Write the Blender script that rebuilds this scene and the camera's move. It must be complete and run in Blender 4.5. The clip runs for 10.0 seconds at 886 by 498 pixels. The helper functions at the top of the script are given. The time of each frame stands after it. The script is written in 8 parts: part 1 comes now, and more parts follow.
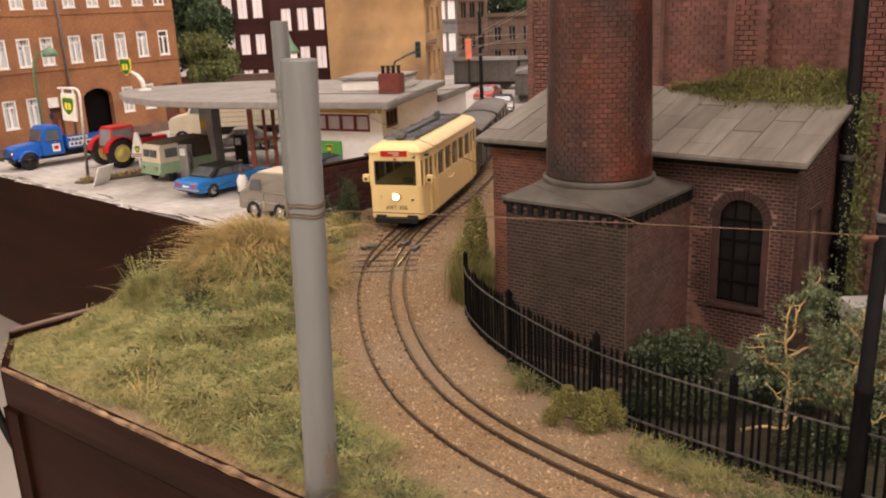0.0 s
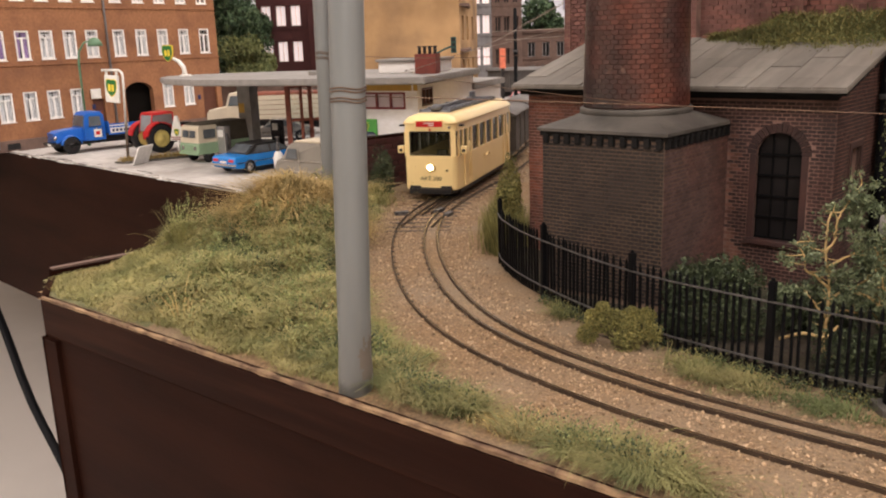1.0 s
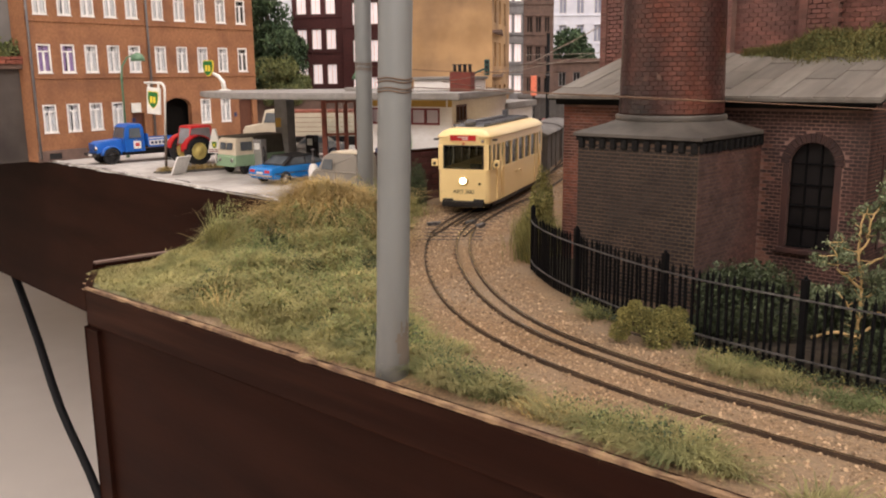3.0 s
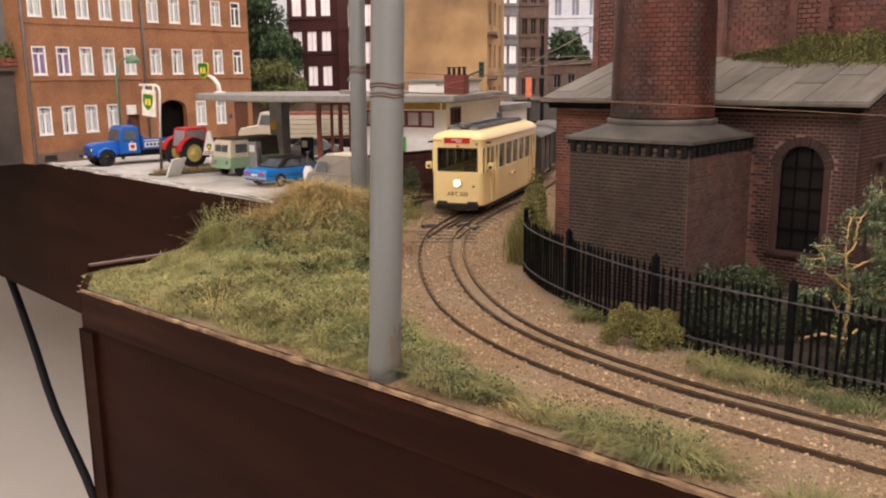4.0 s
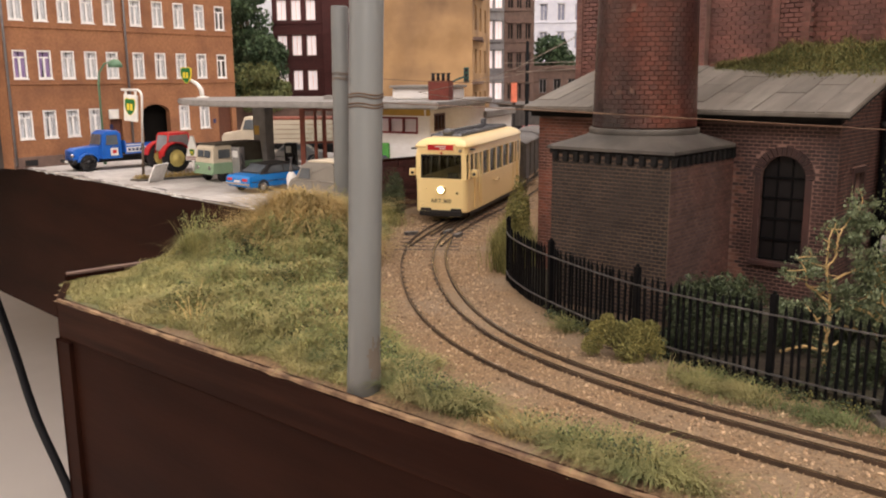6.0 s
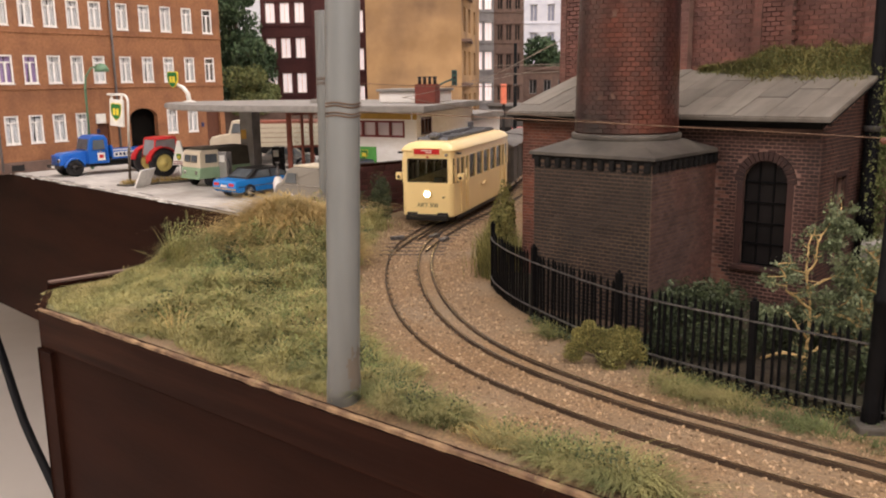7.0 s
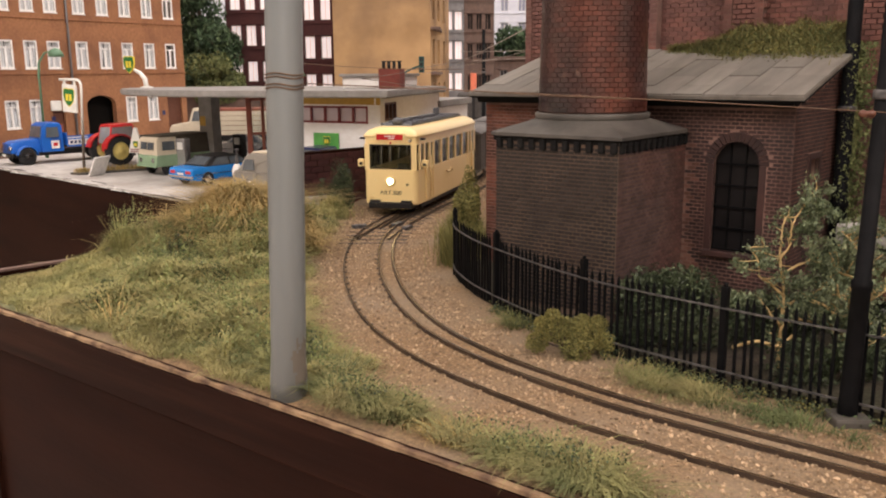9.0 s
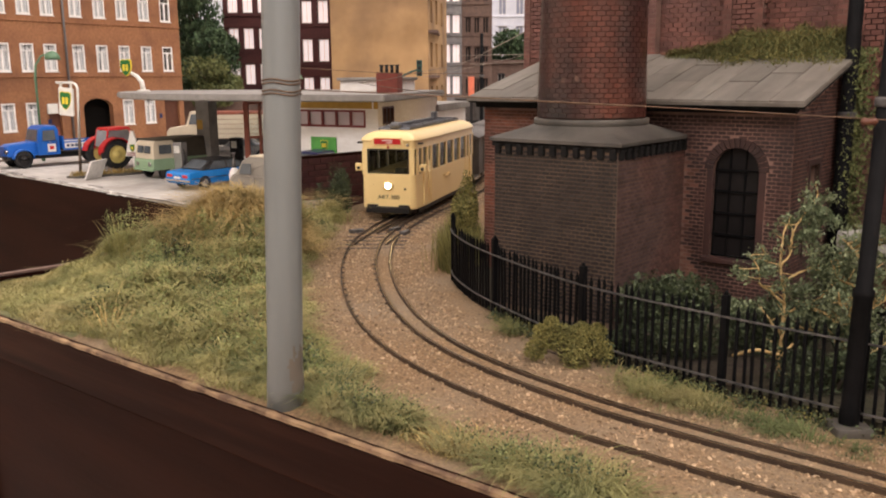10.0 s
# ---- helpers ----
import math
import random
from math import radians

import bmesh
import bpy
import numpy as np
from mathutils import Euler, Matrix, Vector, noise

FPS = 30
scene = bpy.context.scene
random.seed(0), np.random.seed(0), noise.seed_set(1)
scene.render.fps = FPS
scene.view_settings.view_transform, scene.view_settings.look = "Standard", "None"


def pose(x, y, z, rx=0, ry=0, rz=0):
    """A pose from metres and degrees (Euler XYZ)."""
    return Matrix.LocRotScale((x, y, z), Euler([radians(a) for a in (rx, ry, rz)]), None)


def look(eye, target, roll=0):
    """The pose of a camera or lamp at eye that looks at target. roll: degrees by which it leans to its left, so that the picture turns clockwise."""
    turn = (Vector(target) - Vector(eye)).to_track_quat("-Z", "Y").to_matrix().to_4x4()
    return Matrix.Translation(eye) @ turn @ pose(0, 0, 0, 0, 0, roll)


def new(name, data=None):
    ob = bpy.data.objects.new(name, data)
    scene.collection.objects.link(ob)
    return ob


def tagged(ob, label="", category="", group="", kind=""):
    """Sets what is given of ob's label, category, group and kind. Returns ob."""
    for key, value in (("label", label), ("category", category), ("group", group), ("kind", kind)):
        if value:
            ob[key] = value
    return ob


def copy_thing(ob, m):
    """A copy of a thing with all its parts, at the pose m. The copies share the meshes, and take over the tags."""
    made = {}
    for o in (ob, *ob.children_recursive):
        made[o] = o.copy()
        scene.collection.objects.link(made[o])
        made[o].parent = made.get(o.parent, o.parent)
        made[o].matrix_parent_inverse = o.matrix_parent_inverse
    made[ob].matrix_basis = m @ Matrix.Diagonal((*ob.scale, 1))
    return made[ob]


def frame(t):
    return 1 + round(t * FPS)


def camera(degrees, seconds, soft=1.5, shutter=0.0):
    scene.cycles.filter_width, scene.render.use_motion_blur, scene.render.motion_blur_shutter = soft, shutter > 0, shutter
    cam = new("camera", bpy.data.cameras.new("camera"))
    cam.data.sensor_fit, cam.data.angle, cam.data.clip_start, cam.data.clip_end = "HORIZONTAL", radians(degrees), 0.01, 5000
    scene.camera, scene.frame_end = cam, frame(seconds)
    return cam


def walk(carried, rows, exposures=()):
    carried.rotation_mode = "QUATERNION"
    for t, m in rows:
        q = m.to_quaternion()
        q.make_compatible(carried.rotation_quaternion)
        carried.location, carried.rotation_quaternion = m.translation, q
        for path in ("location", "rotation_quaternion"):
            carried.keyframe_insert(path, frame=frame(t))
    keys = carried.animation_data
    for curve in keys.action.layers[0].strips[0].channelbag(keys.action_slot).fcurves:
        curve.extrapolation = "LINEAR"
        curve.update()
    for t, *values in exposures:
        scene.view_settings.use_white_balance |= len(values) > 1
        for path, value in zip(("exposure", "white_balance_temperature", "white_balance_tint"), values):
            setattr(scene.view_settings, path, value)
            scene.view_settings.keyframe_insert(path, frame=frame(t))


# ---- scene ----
S = 0.011          # metres of the room to one scale metre of the model (1:91)
cam = camera(54.7, 10.0, soft=2.0)
PATH = [
    (0, (0.118, -0.132, 9.714), (0.077, 1.789, 9.161), -2.5),
    (0.5, (-0.508, -0.747, 8.287), (-0.598, 1.184, 7.775), -2.5),
    (1, (-0.123, -0.95, 7.058), (-0.23, 0.99, 6.582), -1.9),
    (1.5, (0.186, -1.22, 6.666), (0.054, 0.724, 6.216), -1.6),
    (2, (-0.258, -1.395, 6.211), (-0.417, 0.552, 5.782), -1.2),
    (2.5, (-0.421, -1.505, 6.271), (-0.587, 0.446, 5.864), -0.7),
    (4, (-0.304, -1.781, 6.398), (-0.457, 0.173, 5.997), -0.6),
    (4.5, (-0.297, -1.767, 6.479), (-0.438, 0.188, 6.083), -0.4),
    (5, (-0.314, -1.754, 6.526), (-0.446, 0.203, 6.134), -0.4),
    (6.5, (-0.039, -1.474, 6.539), (-0.155, 0.483, 6.145), -0.5),
    (7, (0.126, -1.44, 6.688), (0.019, 0.518, 6.295), -0.7),
    (7.5, (0.434, -1.401, 6.714), (0.336, 0.557, 6.32), -0.7),
    (8, (0.611, -1.138, 6.679), (0.536, 0.821, 6.283), -0.7),
    (8.5, (0.544, -0.421, 6.381), (0.492, 1.537, 5.978), -0.7),
    (9, (0.476, -0.286, 6.26), (0.431, 1.671, 5.851), -0.5),
    (9.5, (0.339, -0.1, 6.331), (0.297, 1.859, 5.927), -0.4),
    (10, (0.458, -0.126, 6.322), (0.419, 1.832, 5.919), -0.4),
]
walk(cam, [(t, look(Vector(eye) * S, Vector(target) * S, roll)) for t, eye, target, roll in PATH],
     [(0, 0.0, 6650, 12), (0.4, 0.0, 6300, 10), (1.0, 0.0, 6200, 9), (2.2, 0.0, 6150, 9), (10, 0.0, 6200, 9)])

# ---- light: a lamp-lit room, warm unseen area lamps at ceiling height ----
world = bpy.data.worlds.new("room_world")
scene.world = world
world.use_nodes = True
world.node_tree.nodes["Background"].inputs[0].default_value = (1.0, 0.86, 0.7, 1)
world.node_tree.nodes["Background"].inputs[1].default_value = 0.025


def ceiling_lamp(x, y, z, sx, sy, watts, colour=(1.0, 0.872, 0.81)):
    lamp = bpy.data.lights.new("ceiling_panel_light", "AREA")
    lamp.shape, lamp.size, lamp.size_y = "RECTANGLE", sx, sy
    lamp.energy, lamp.color = watts, colour
    ob = new("ceiling_panel_light", lamp)
    ob.matrix_world = pose(x, y, z)
    return ob


ceiling_lamp(0.10, 0.20, 1.42, 1.2, 0.5, 4.5)
ceiling_lamp(0.40, 0.75, 1.42, 1.2, 0.5, 17)
ceiling_lamp(0.25, 1.45, 1.42, 1.2, 0.5, 7)
ceiling_lamp(0.30, -1.05, 1.42, 1.4, 0.6, 23.5)
ceiling_lamp(0.10, -2.05, 1.42, 1.4, 0.6, 24)
ceiling_lamp(-1.35, -0.7, 1.42, 1.2, 0.5, 27)
# extra unseen lamp, added to brighten the floor and houses at the left
ceiling_lamp(-2.30, 0.55, 1.42, 0.6, 1.2, 24)
ceiling_lamp(1.55, -0.45, 1.42, 0.6, 1.2, 32)

# ---- materials ----
def material(name, c1, c2=None, scale=6.0, rough=0.7, bump=0.0, bump_scale=None, metal=0.0, stain=None, stain_scale=0.6,
             stain_amount=0.5, vary=0.0, island=False, emit=None, emit_strength=0.0, spec=0.4, streak=(1, 1, 1), shift=(0, 0, 0)):
    m = bpy.data.materials.new(name)
    m.use_nodes = True
    nt = m.node_tree
    b = nt.nodes["Principled BSDF"]
    add = nt.nodes.new
    link = nt.links.new
    co = add("ShaderNodeTexCoord")
    mp = add("ShaderNodeMapping")
    mp.inputs["Scale"].default_value = [k / S for k in streak]
    mp.inputs["Location"].default_value = shift
    link(co.outputs["Object"], mp.inputs["Vector"])
    fine = add("ShaderNodeTexNoise")
    fine.inputs["Scale"].default_value, fine.inputs["Detail"].default_value = scale, 5.0
    link(mp.outputs[0], fine.inputs["Vector"])
    mix = add("ShaderNodeMix")
    mix.data_type = "RGBA"
    c2 = c2 or tuple(k * 0.8 for k in c1)
    mix.inputs[6].default_value, mix.inputs[7].default_value = (*c1, 1), (*c2, 1)
    rng = add("ShaderNodeMapRange")
    rng.inputs["From Min"].default_value, rng.inputs["From Max"].default_value = 0.32, 0.68
    link(fine.outputs["Fac"], rng.inputs["Value"])
    link(rng.outputs[0], mix.inputs[0])
    out = mix.outputs[2]
    if stain:
        big = add("ShaderNodeTexNoise")
        big.inputs["Scale"].default_value, big.inputs["Detail"].default_value = stain_scale, 6.0
        link(mp.outputs[0], big.inputs["Vector"])
        r2 = add("ShaderNodeMapRange")
        r2.inputs["From Min"].default_value, r2.inputs["From Max"].default_value = 0.42, 0.7
        r2.inputs["To Max"].default_value = stain_amount
        link(big.outputs["Fac"], r2.inputs["Value"])
        m2 = add("ShaderNodeMix")
        m2.data_type = "RGBA"
        m2.inputs[7].default_value = (*stain, 1)
        link(out, m2.inputs[6])
        link(r2.outputs[0], m2.inputs[0])
        out = m2.outputs[2]
    if vary:
        src = add("ShaderNodeNewGeometry") if island else add("ShaderNodeObjectInfo")
        r3 = add("ShaderNodeMapRange")
        r3.inputs["To Min"].default_value, r3.inputs["To Max"].default_value = 1 - vary, 1 + vary
        link(src.outputs["Random Per Island" if island else "Random"], r3.inputs["Value"])
        hsv = add("ShaderNodeHueSaturation")
        link(r3.outputs[0], hsv.inputs["Value"])
        link(out, hsv.inputs["Color"])
        out = hsv.outputs[0]
    link(out, b.inputs["Base Color"])
    b.inputs["Roughness"].default_value, b.inputs["Metallic"].default_value = rough, metal
    b.inputs["Specular IOR Level"].default_value = spec
    if bump:
        bn = add("ShaderNodeTexNoise")
        bn.inputs["Scale"].default_value, bn.inputs["Detail"].default_value = bump_scale or scale * 3, 4.0
        link(mp.outputs[0], bn.inputs["Vector"])
        bp = add("ShaderNodeBump")
        bp.inputs["Strength"].default_value, bp.inputs["Distance"].default_value = 0.8, bump * S
        link(bn.outputs["Fac"], bp.inputs["Height"])
        link(bp.outputs[0], b.inputs["Normal"])
    if emit:
        b.inputs["Emission Color"].default_value = (*emit, 1)
        b.inputs["Emission Strength"].default_value = emit_strength
    return m


def glass(name, tint=(0.9, 0.95, 0.95), rough=0.05):
    m = bpy.data.materials.new(name)
    m.use_nodes = True
    nt = m.node_tree
    nt.nodes.remove(nt.nodes["Principled BSDF"])
    tr, gl, mx = nt.nodes.new("ShaderNodeBsdfTransparent"), nt.nodes.new("ShaderNodeBsdfGlossy"), nt.nodes.new("ShaderNodeMixShader")
    fr = nt.nodes.new("ShaderNodeFresnel")
    tr.inputs[0].default_value, gl.inputs["Roughness"].default_value = (*tint, 1), rough
    nt.links.new(fr.outputs[0], mx.inputs[0])
    nt.links.new(tr.outputs[0], mx.inputs[1])
    nt.links.new(gl.outputs[0], mx.inputs[2])
    nt.links.new(mx.outputs[0], nt.nodes["Material Output"].inputs[0])
    return m


M = {}
M["sand"] = material("sandy_ballast", (0.355, 0.230, 0.118), (0.165, 0.105, 0.056), 13.0, 0.95, 0.14, 26, stain=(0.290, 0.228, 0.155), stain_scale=0.30, stain_amount=0.75)
M["chip"] = material("ballast_chips", (0.45, 0.325, 0.20), (0.23, 0.15, 0.085), 3.0, 0.9, vary=0.5, island=True)
M["soil"] = material("garden_soil", (0.028, 0.021, 0.014), (0.055, 0.042, 0.026), 3.0, 0.95, 0.08, 8, stain=(0.035, 0.045, 0.018), stain_scale=0.5)
M["concrete"] = material("forecourt_concrete", (0.50, 0.475, 0.44), (0.38, 0.36, 0.335), 2.0, 0.85, 0.012, 12, stain=(0.24, 0.215, 0.19), stain_scale=0.4, stain_amount=0.65)
M["asphalt"] = material("street_paving", (0.34, 0.32, 0.30), (0.26, 0.245, 0.23), 3.0, 0.9, 0.01, 12, stain=(0.22, 0.2, 0.185), stain_scale=0.3)
M["fascia"] = material("dark_brown_painted_board", (0.0172, 0.0060, 0.0036), (0.0112, 0.0040, 0.0026), 0.8, 0.55, 0.010, 4, stain=(0.0290, 0.0108, 0.0064), stain_scale=0.25, streak=(0.3, 0.3, 2.0), spec=0.03)
M["rawedge"] = material("worn_board_edge", (0.35, 0.235, 0.125), (0.12, 0.068, 0.040), 1.6, 0.9, 0.05, 14, stain=(0.045, 0.022, 0.014), stain_scale=1.9, stain_amount=0.9)
M["rail"] = material("rusty_dark_rail", (0.066, 0.045, 0.032), (0.040, 0.029, 0.022), 5.0, 0.5, 0.004, metal=0.3, stain=(0.12, 0.08, 0.05), stain_scale=1.0)
M["railtop"] = material("worn_rail_head", (0.30, 0.24, 0.17), (0.15, 0.11, 0.075), 4.0, 0.25, metal=0.75)
M["sleeper"] = material("weathered_sleeper", (0.075, 0.055, 0.042), (0.12, 0.09, 0.068), 5.0, 0.9, 0.02, vary=0.25)
M["pole"] = material("grey_painted_tube", (0.163, 0.172, 0.167), (0.132, 0.140, 0.136), 1.2, 0.36, 0.003, 12, stain=(0.098, 0.090, 0.078), stain_scale=0.5, stain_amount=0.7, streak=(1, 1, 0.2))
M["iron"] = material("black_painted_iron", (0.0042, 0.0042, 0.0046), (0.0075, 0.0070, 0.0074), 4.0, 0.6, 0.004, spec=0.07)
M["wornsteel"] = material("worn_grey_rail", (0.150, 0.142, 0.138), (0.055, 0.052, 0.052), 6.0, 0.5, metal=0.4)
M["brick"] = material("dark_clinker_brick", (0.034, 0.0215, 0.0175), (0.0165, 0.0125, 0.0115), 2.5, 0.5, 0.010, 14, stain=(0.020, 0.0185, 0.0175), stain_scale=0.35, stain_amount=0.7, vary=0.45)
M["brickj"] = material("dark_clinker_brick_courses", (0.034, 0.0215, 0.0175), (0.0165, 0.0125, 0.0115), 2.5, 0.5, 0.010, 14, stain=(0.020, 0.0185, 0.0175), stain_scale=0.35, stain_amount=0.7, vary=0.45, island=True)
# lighter, redder copy of the clinker brick; light from the right is in its colour
M["litbrickside"] = material("lit_side_clinker_brick", (0.098, 0.058, 0.053), (0.050, 0.033, 0.033), 1.2, 0.5, 0.010, 14, stain=(0.140, 0.050, 0.036), stain_scale=0.40, stain_amount=0.7, vary=0.38, island=True)
M["plinthmortar"] = material("brown_grey_mortar", (0.185, 0.128, 0.088), (0.095, 0.066, 0.047), 1.2, 0.9, 0.01, stain=(0.042, 0.032, 0.026), stain_scale=0.4)
M["fadedred"] = material("faded_red_lacquer", (0.40, 0.11, 0.10), (0.34, 0.095, 0.085), 2.0, 0.45)
M["salted"] = material("salt_bleached_brick", (0.215, 0.108, 0.076), (0.12, 0.056, 0.042), 2.0, 0.8, 0.012, 14, stain=(0.07, 0.036, 0.03), stain_scale=1.2, stain_amount=0.7, vary=0.3, island=True)
M["redbrick"] = material("red_engine_brick", (0.068, 0.031, 0.025), (0.036, 0.020, 0.018), 1.4, 0.55, 0.010, 14, stain=(0.023, 0.017, 0.017), stain_scale=0.4, stain_amount=0.7, vary=0.38, island=True)
M["chimbrick"] = material("chimney_brick", (0.104, 0.029, 0.017), (0.024, 0.0155, 0.0165), 0.40, 0.30, 0.010, 14, stain=(0.014, 0.012, 0.0125), stain_scale=0.40, stain_amount=0.95, vary=0.26, island=True, streak=(1, 1, 0.6), shift=(0.6, 0.0, -0.2), spec=0.55)
M["mortar"] = material("pinkish_grey_mortar", (0.290, 0.175, 0.138), (0.165, 0.098, 0.080), 2.0, 0.9, 0.01, stain=(0.09, 0.058, 0.05), stain_scale=0.4)
M["cap"] = material("grey_cast_cap", (0.072, 0.064, 0.055), (0.040, 0.036, 0.031), 1.6, 0.6, 0.012, 10, stain=(0.135, 0.120, 0.100), stain_scale=0.7, stain_amount=0.7)
M["slate"] = material("grey_felt_slab", (0.222, 0.203, 0.174), (0.165, 0.150, 0.128), 1.8, 0.7, 0.012, 10, stain=(0.125, 0.107, 0.088), stain_scale=0.6, vary=0.16, streak=(2.2, 0.4, 1))
M["slategap"] = material("pale_roof_bed", (0.200, 0.180, 0.150), (0.10, 0.088, 0.072), 2.0, 0.9)
M["darkglass"] = material("dark_window_glass", (0.010, 0.009, 0.009), (0.016, 0.014, 0.014), 2.0, 0.28, spec=0.2)
M["ochre"] = material("ochre_plaster", (0.47, 0.300, 0.145), (0.31, 0.190, 0.088), 0.28, 0.9, 0.01, 8, stain=(0.185, 0.115, 0.066), stain_scale=0.20, stain_amount=0.9)
M["white"] = material("cream_white_masonry", (0.90, 0.88, 0.85), (0.82, 0.79, 0.75), 3.0, 0.85, 0.02, 7, stain=(0.72, 0.67, 0.60), stain_scale=0.35, streak=(1, 1, 3))
M["yellowband"] = material("ochre_yellow_band", (0.55, 0.33, 0.06), None, 3.0, 0.7)
M["roofgrey"] = material("grey_flat_roof", (0.30, 0.285, 0.265), (0.23, 0.22, 0.205), 2.5, 0.85, 0.01, 10, stain=(0.16, 0.145, 0.13), stain_scale=0.4)
M["redframe"] = material("dark_red_frame", (0.22, 0.035, 0.035), None, 4.0, 0.5)
M["oxbrick"] = material("oxblood_block", (0.070, 0.022, 0.022), (0.045, 0.016, 0.017), 3.0, 0.6, 0.02, vary=0.2)
M["houseb"] = material("brown_brick_front", (0.335, 0.156, 0.071), (0.250, 0.112, 0.052), 5.0, 0.8, 0.012, 16, stain=(0.165, 0.073, 0.038), stain_scale=0.5, stain_amount=0.75)
M["housedark"] = material("dark_red_front", (0.085, 0.024, 0.022), (0.06, 0.018, 0.017), 4.0, 0.8, 0.012, 14, stain=(0.04, 0.014, 0.014), stain_scale=0.3)
M["greyfront"] = material("grey_stone_front", (0.26, 0.25, 0.25), (0.19, 0.18, 0.18), 2.0, 0.85, 0.02, 8, stain=(0.12, 0.11, 0.11), stain_scale=0.3)
M["brownfront"] = material("brown_stone_front", (0.17, 0.11, 0.085), (0.12, 0.08, 0.065), 2.0, 0.85, 0.02, 8, stain=(0.08, 0.05, 0.04), stain_scale=0.3)
M["palefront"] = material("pale_plaster_front", (0.76, 0.77, 0.83), (0.66, 0.67, 0.75), 1.0, 0.85, 0.01, 8)
M["greypane"] = material("grey_blue_window_pane", (0.26, 0.27, 0.36), (0.36, 0.37, 0.45), 1.0, 0.4)
M["winframe"] = material("white_window_frame", (0.88, 0.86, 0.83), None, 4.0, 0.5)
M["curtain"] = material("net_curtain", (0.92, 0.90, 0.88), (0.70, 0.66, 0.65), 2.0, 0.9, streak=(3, 3, 0.3))
M["lilac"] = material("lilac_curtain", (0.46, 0.30, 0.56), (0.36, 0.22, 0.46), 4.0, 0.9, streak=(3, 3, 0.3))
M["shadesheet"] = material("painted_interior_shade", (0.007, 0.006, 0.005), None, 2.0, 0.9, spec=0.1)
M["litpane"] = material("backlit_window_sheet", (0.80, 0.72, 0.70), (0.74, 0.60, 0.57), 1.2, 0.6, emit=(1.0, 0.80, 0.76), emit_strength=0.55)
M["doorbrown"] = material("brown_door", (0.11, 0.04, 0.022), None, 4.0, 0.5)
M["zinc"] = material("zinc_downpipe", (0.20, 0.19, 0.19), None, 3.0, 0.5, metal=0.5)
M["blue"] = material("bright_blue_lacquer", (0.016, 0.115, 0.46), (0.014, 0.10, 0.42), 2.0, 0.3, spec=0.5)
M["carblue"] = material("light_blue_lacquer", (0.02, 0.20, 0.58), (0.018, 0.18, 0.53), 2.0, 0.25, spec=0.5)
M["red"] = material("red_lacquer", (0.50, 0.018, 0.02), (0.44, 0.016, 0.018), 2.0, 0.3)
M["rubber"] = material("black_rubber", (0.016, 0.016, 0.017), None, 5.0, 0.75)
M["yellow"] = material("yellow_rim", (0.76, 0.62, 0.20), None, 4.0, 0.4)
M["black"] = material("black_plastic", (0.014, 0.013, 0.013), None, 4.0, 0.45)
M["chrome"] = material("chrome_trim", (0.62, 0.61, 0.59), None, 4.0, 0.18, metal=1.0)
M["beige"] = material("beige_lacquer", (0.60, 0.53, 0.40), (0.54, 0.47, 0.35), 2.0, 0.4)
M["mint"] = material("mint_green_lacquer", (0.26, 0.38, 0.24), (0.23, 0.34, 0.21), 2.0, 0.4)
M["olive"] = material("dark_olive_tarp", (0.075, 0.062, 0.042), (0.055, 0.045, 0.03), 3.0, 0.85, 0.02)
M["vangrey"] = material("warm_grey_lacquer", (0.235, 0.215, 0.18), (0.21, 0.19, 0.16), 2.0, 0.4)
M["silver"] = material("silver_lacquer", (0.48, 0.47, 0.46), None, 2.0, 0.25, metal=0.6)
M["navy"] = material("dark_blue_lacquer", (0.02, 0.028, 0.10), None, 2.0, 0.3)
M["tram"] = material("cream_tram_lacquer", (0.86, 0.665, 0.315), (0.83, 0.635, 0.295), 1.5, 0.30, 0.0, spec=0.5)
M["tramroof"] = material("grey_roof_walk", (0.115, 0.118, 0.125), (0.09, 0.092, 0.10), 2.0, 0.6, 0.004)
M["trampane"] = glass("tram_window_glass", (0.74, 0.77, 0.74))
M["traminside"] = material("dim_tram_interior", (0.30, 0.27, 0.22), None, 2.0, 0.8)
M["headlamp"] = material("lit_headlamp", (1, 0.95, 0.8), None, 2.0, 0.4, emit=(1.0, 0.80, 0.42), emit_strength=14.0)
M["wagon"] = material("grey_wagon_planks", (0.105, 0.098, 0.092), (0.075, 0.07, 0.066), 3.0, 0.75, 0.008, stain=(0.13, 0.11, 0.09), stain_scale=0.6, vary=0.12)
M["wagonroof"] = material("grey_wagon_roof", (0.17, 0.16, 0.15), (0.13, 0.12, 0.11), 2.0, 0.8)
M["green"] = material("sign_green", (0.02, 0.16, 0.035), None, 2.0, 0.4)
M["signwhite"] = material("white_sign_enamel", (0.80, 0.79, 0.74), None, 2.0, 0.4)
M["signyellow"] = material("sign_yellow", (0.85, 0.66, 0.05), None, 2.0, 0.4)
M["lampgreen"] = material("verdigris_lamp_post", (0.12, 0.22, 0.13), (0.10, 0.19, 0.11), 3.0, 0.5)
M["copper"] = material("copper_wire", (0.17, 0.10, 0.06), (0.10, 0.062, 0.04), 3.0, 0.5, metal=0.5)
M["cable"] = material("black_cable_sheath", (0.004, 0.004, 0.005), None, 3.0, 0.6, spec=0.15)
M["floor"] = material("pale_room_floor", (0.80, 0.76, 0.72), (0.76, 0.72, 0.68), 0.10, 0.55, stain=(0.70, 0.655, 0.61), stain_scale=0.02)
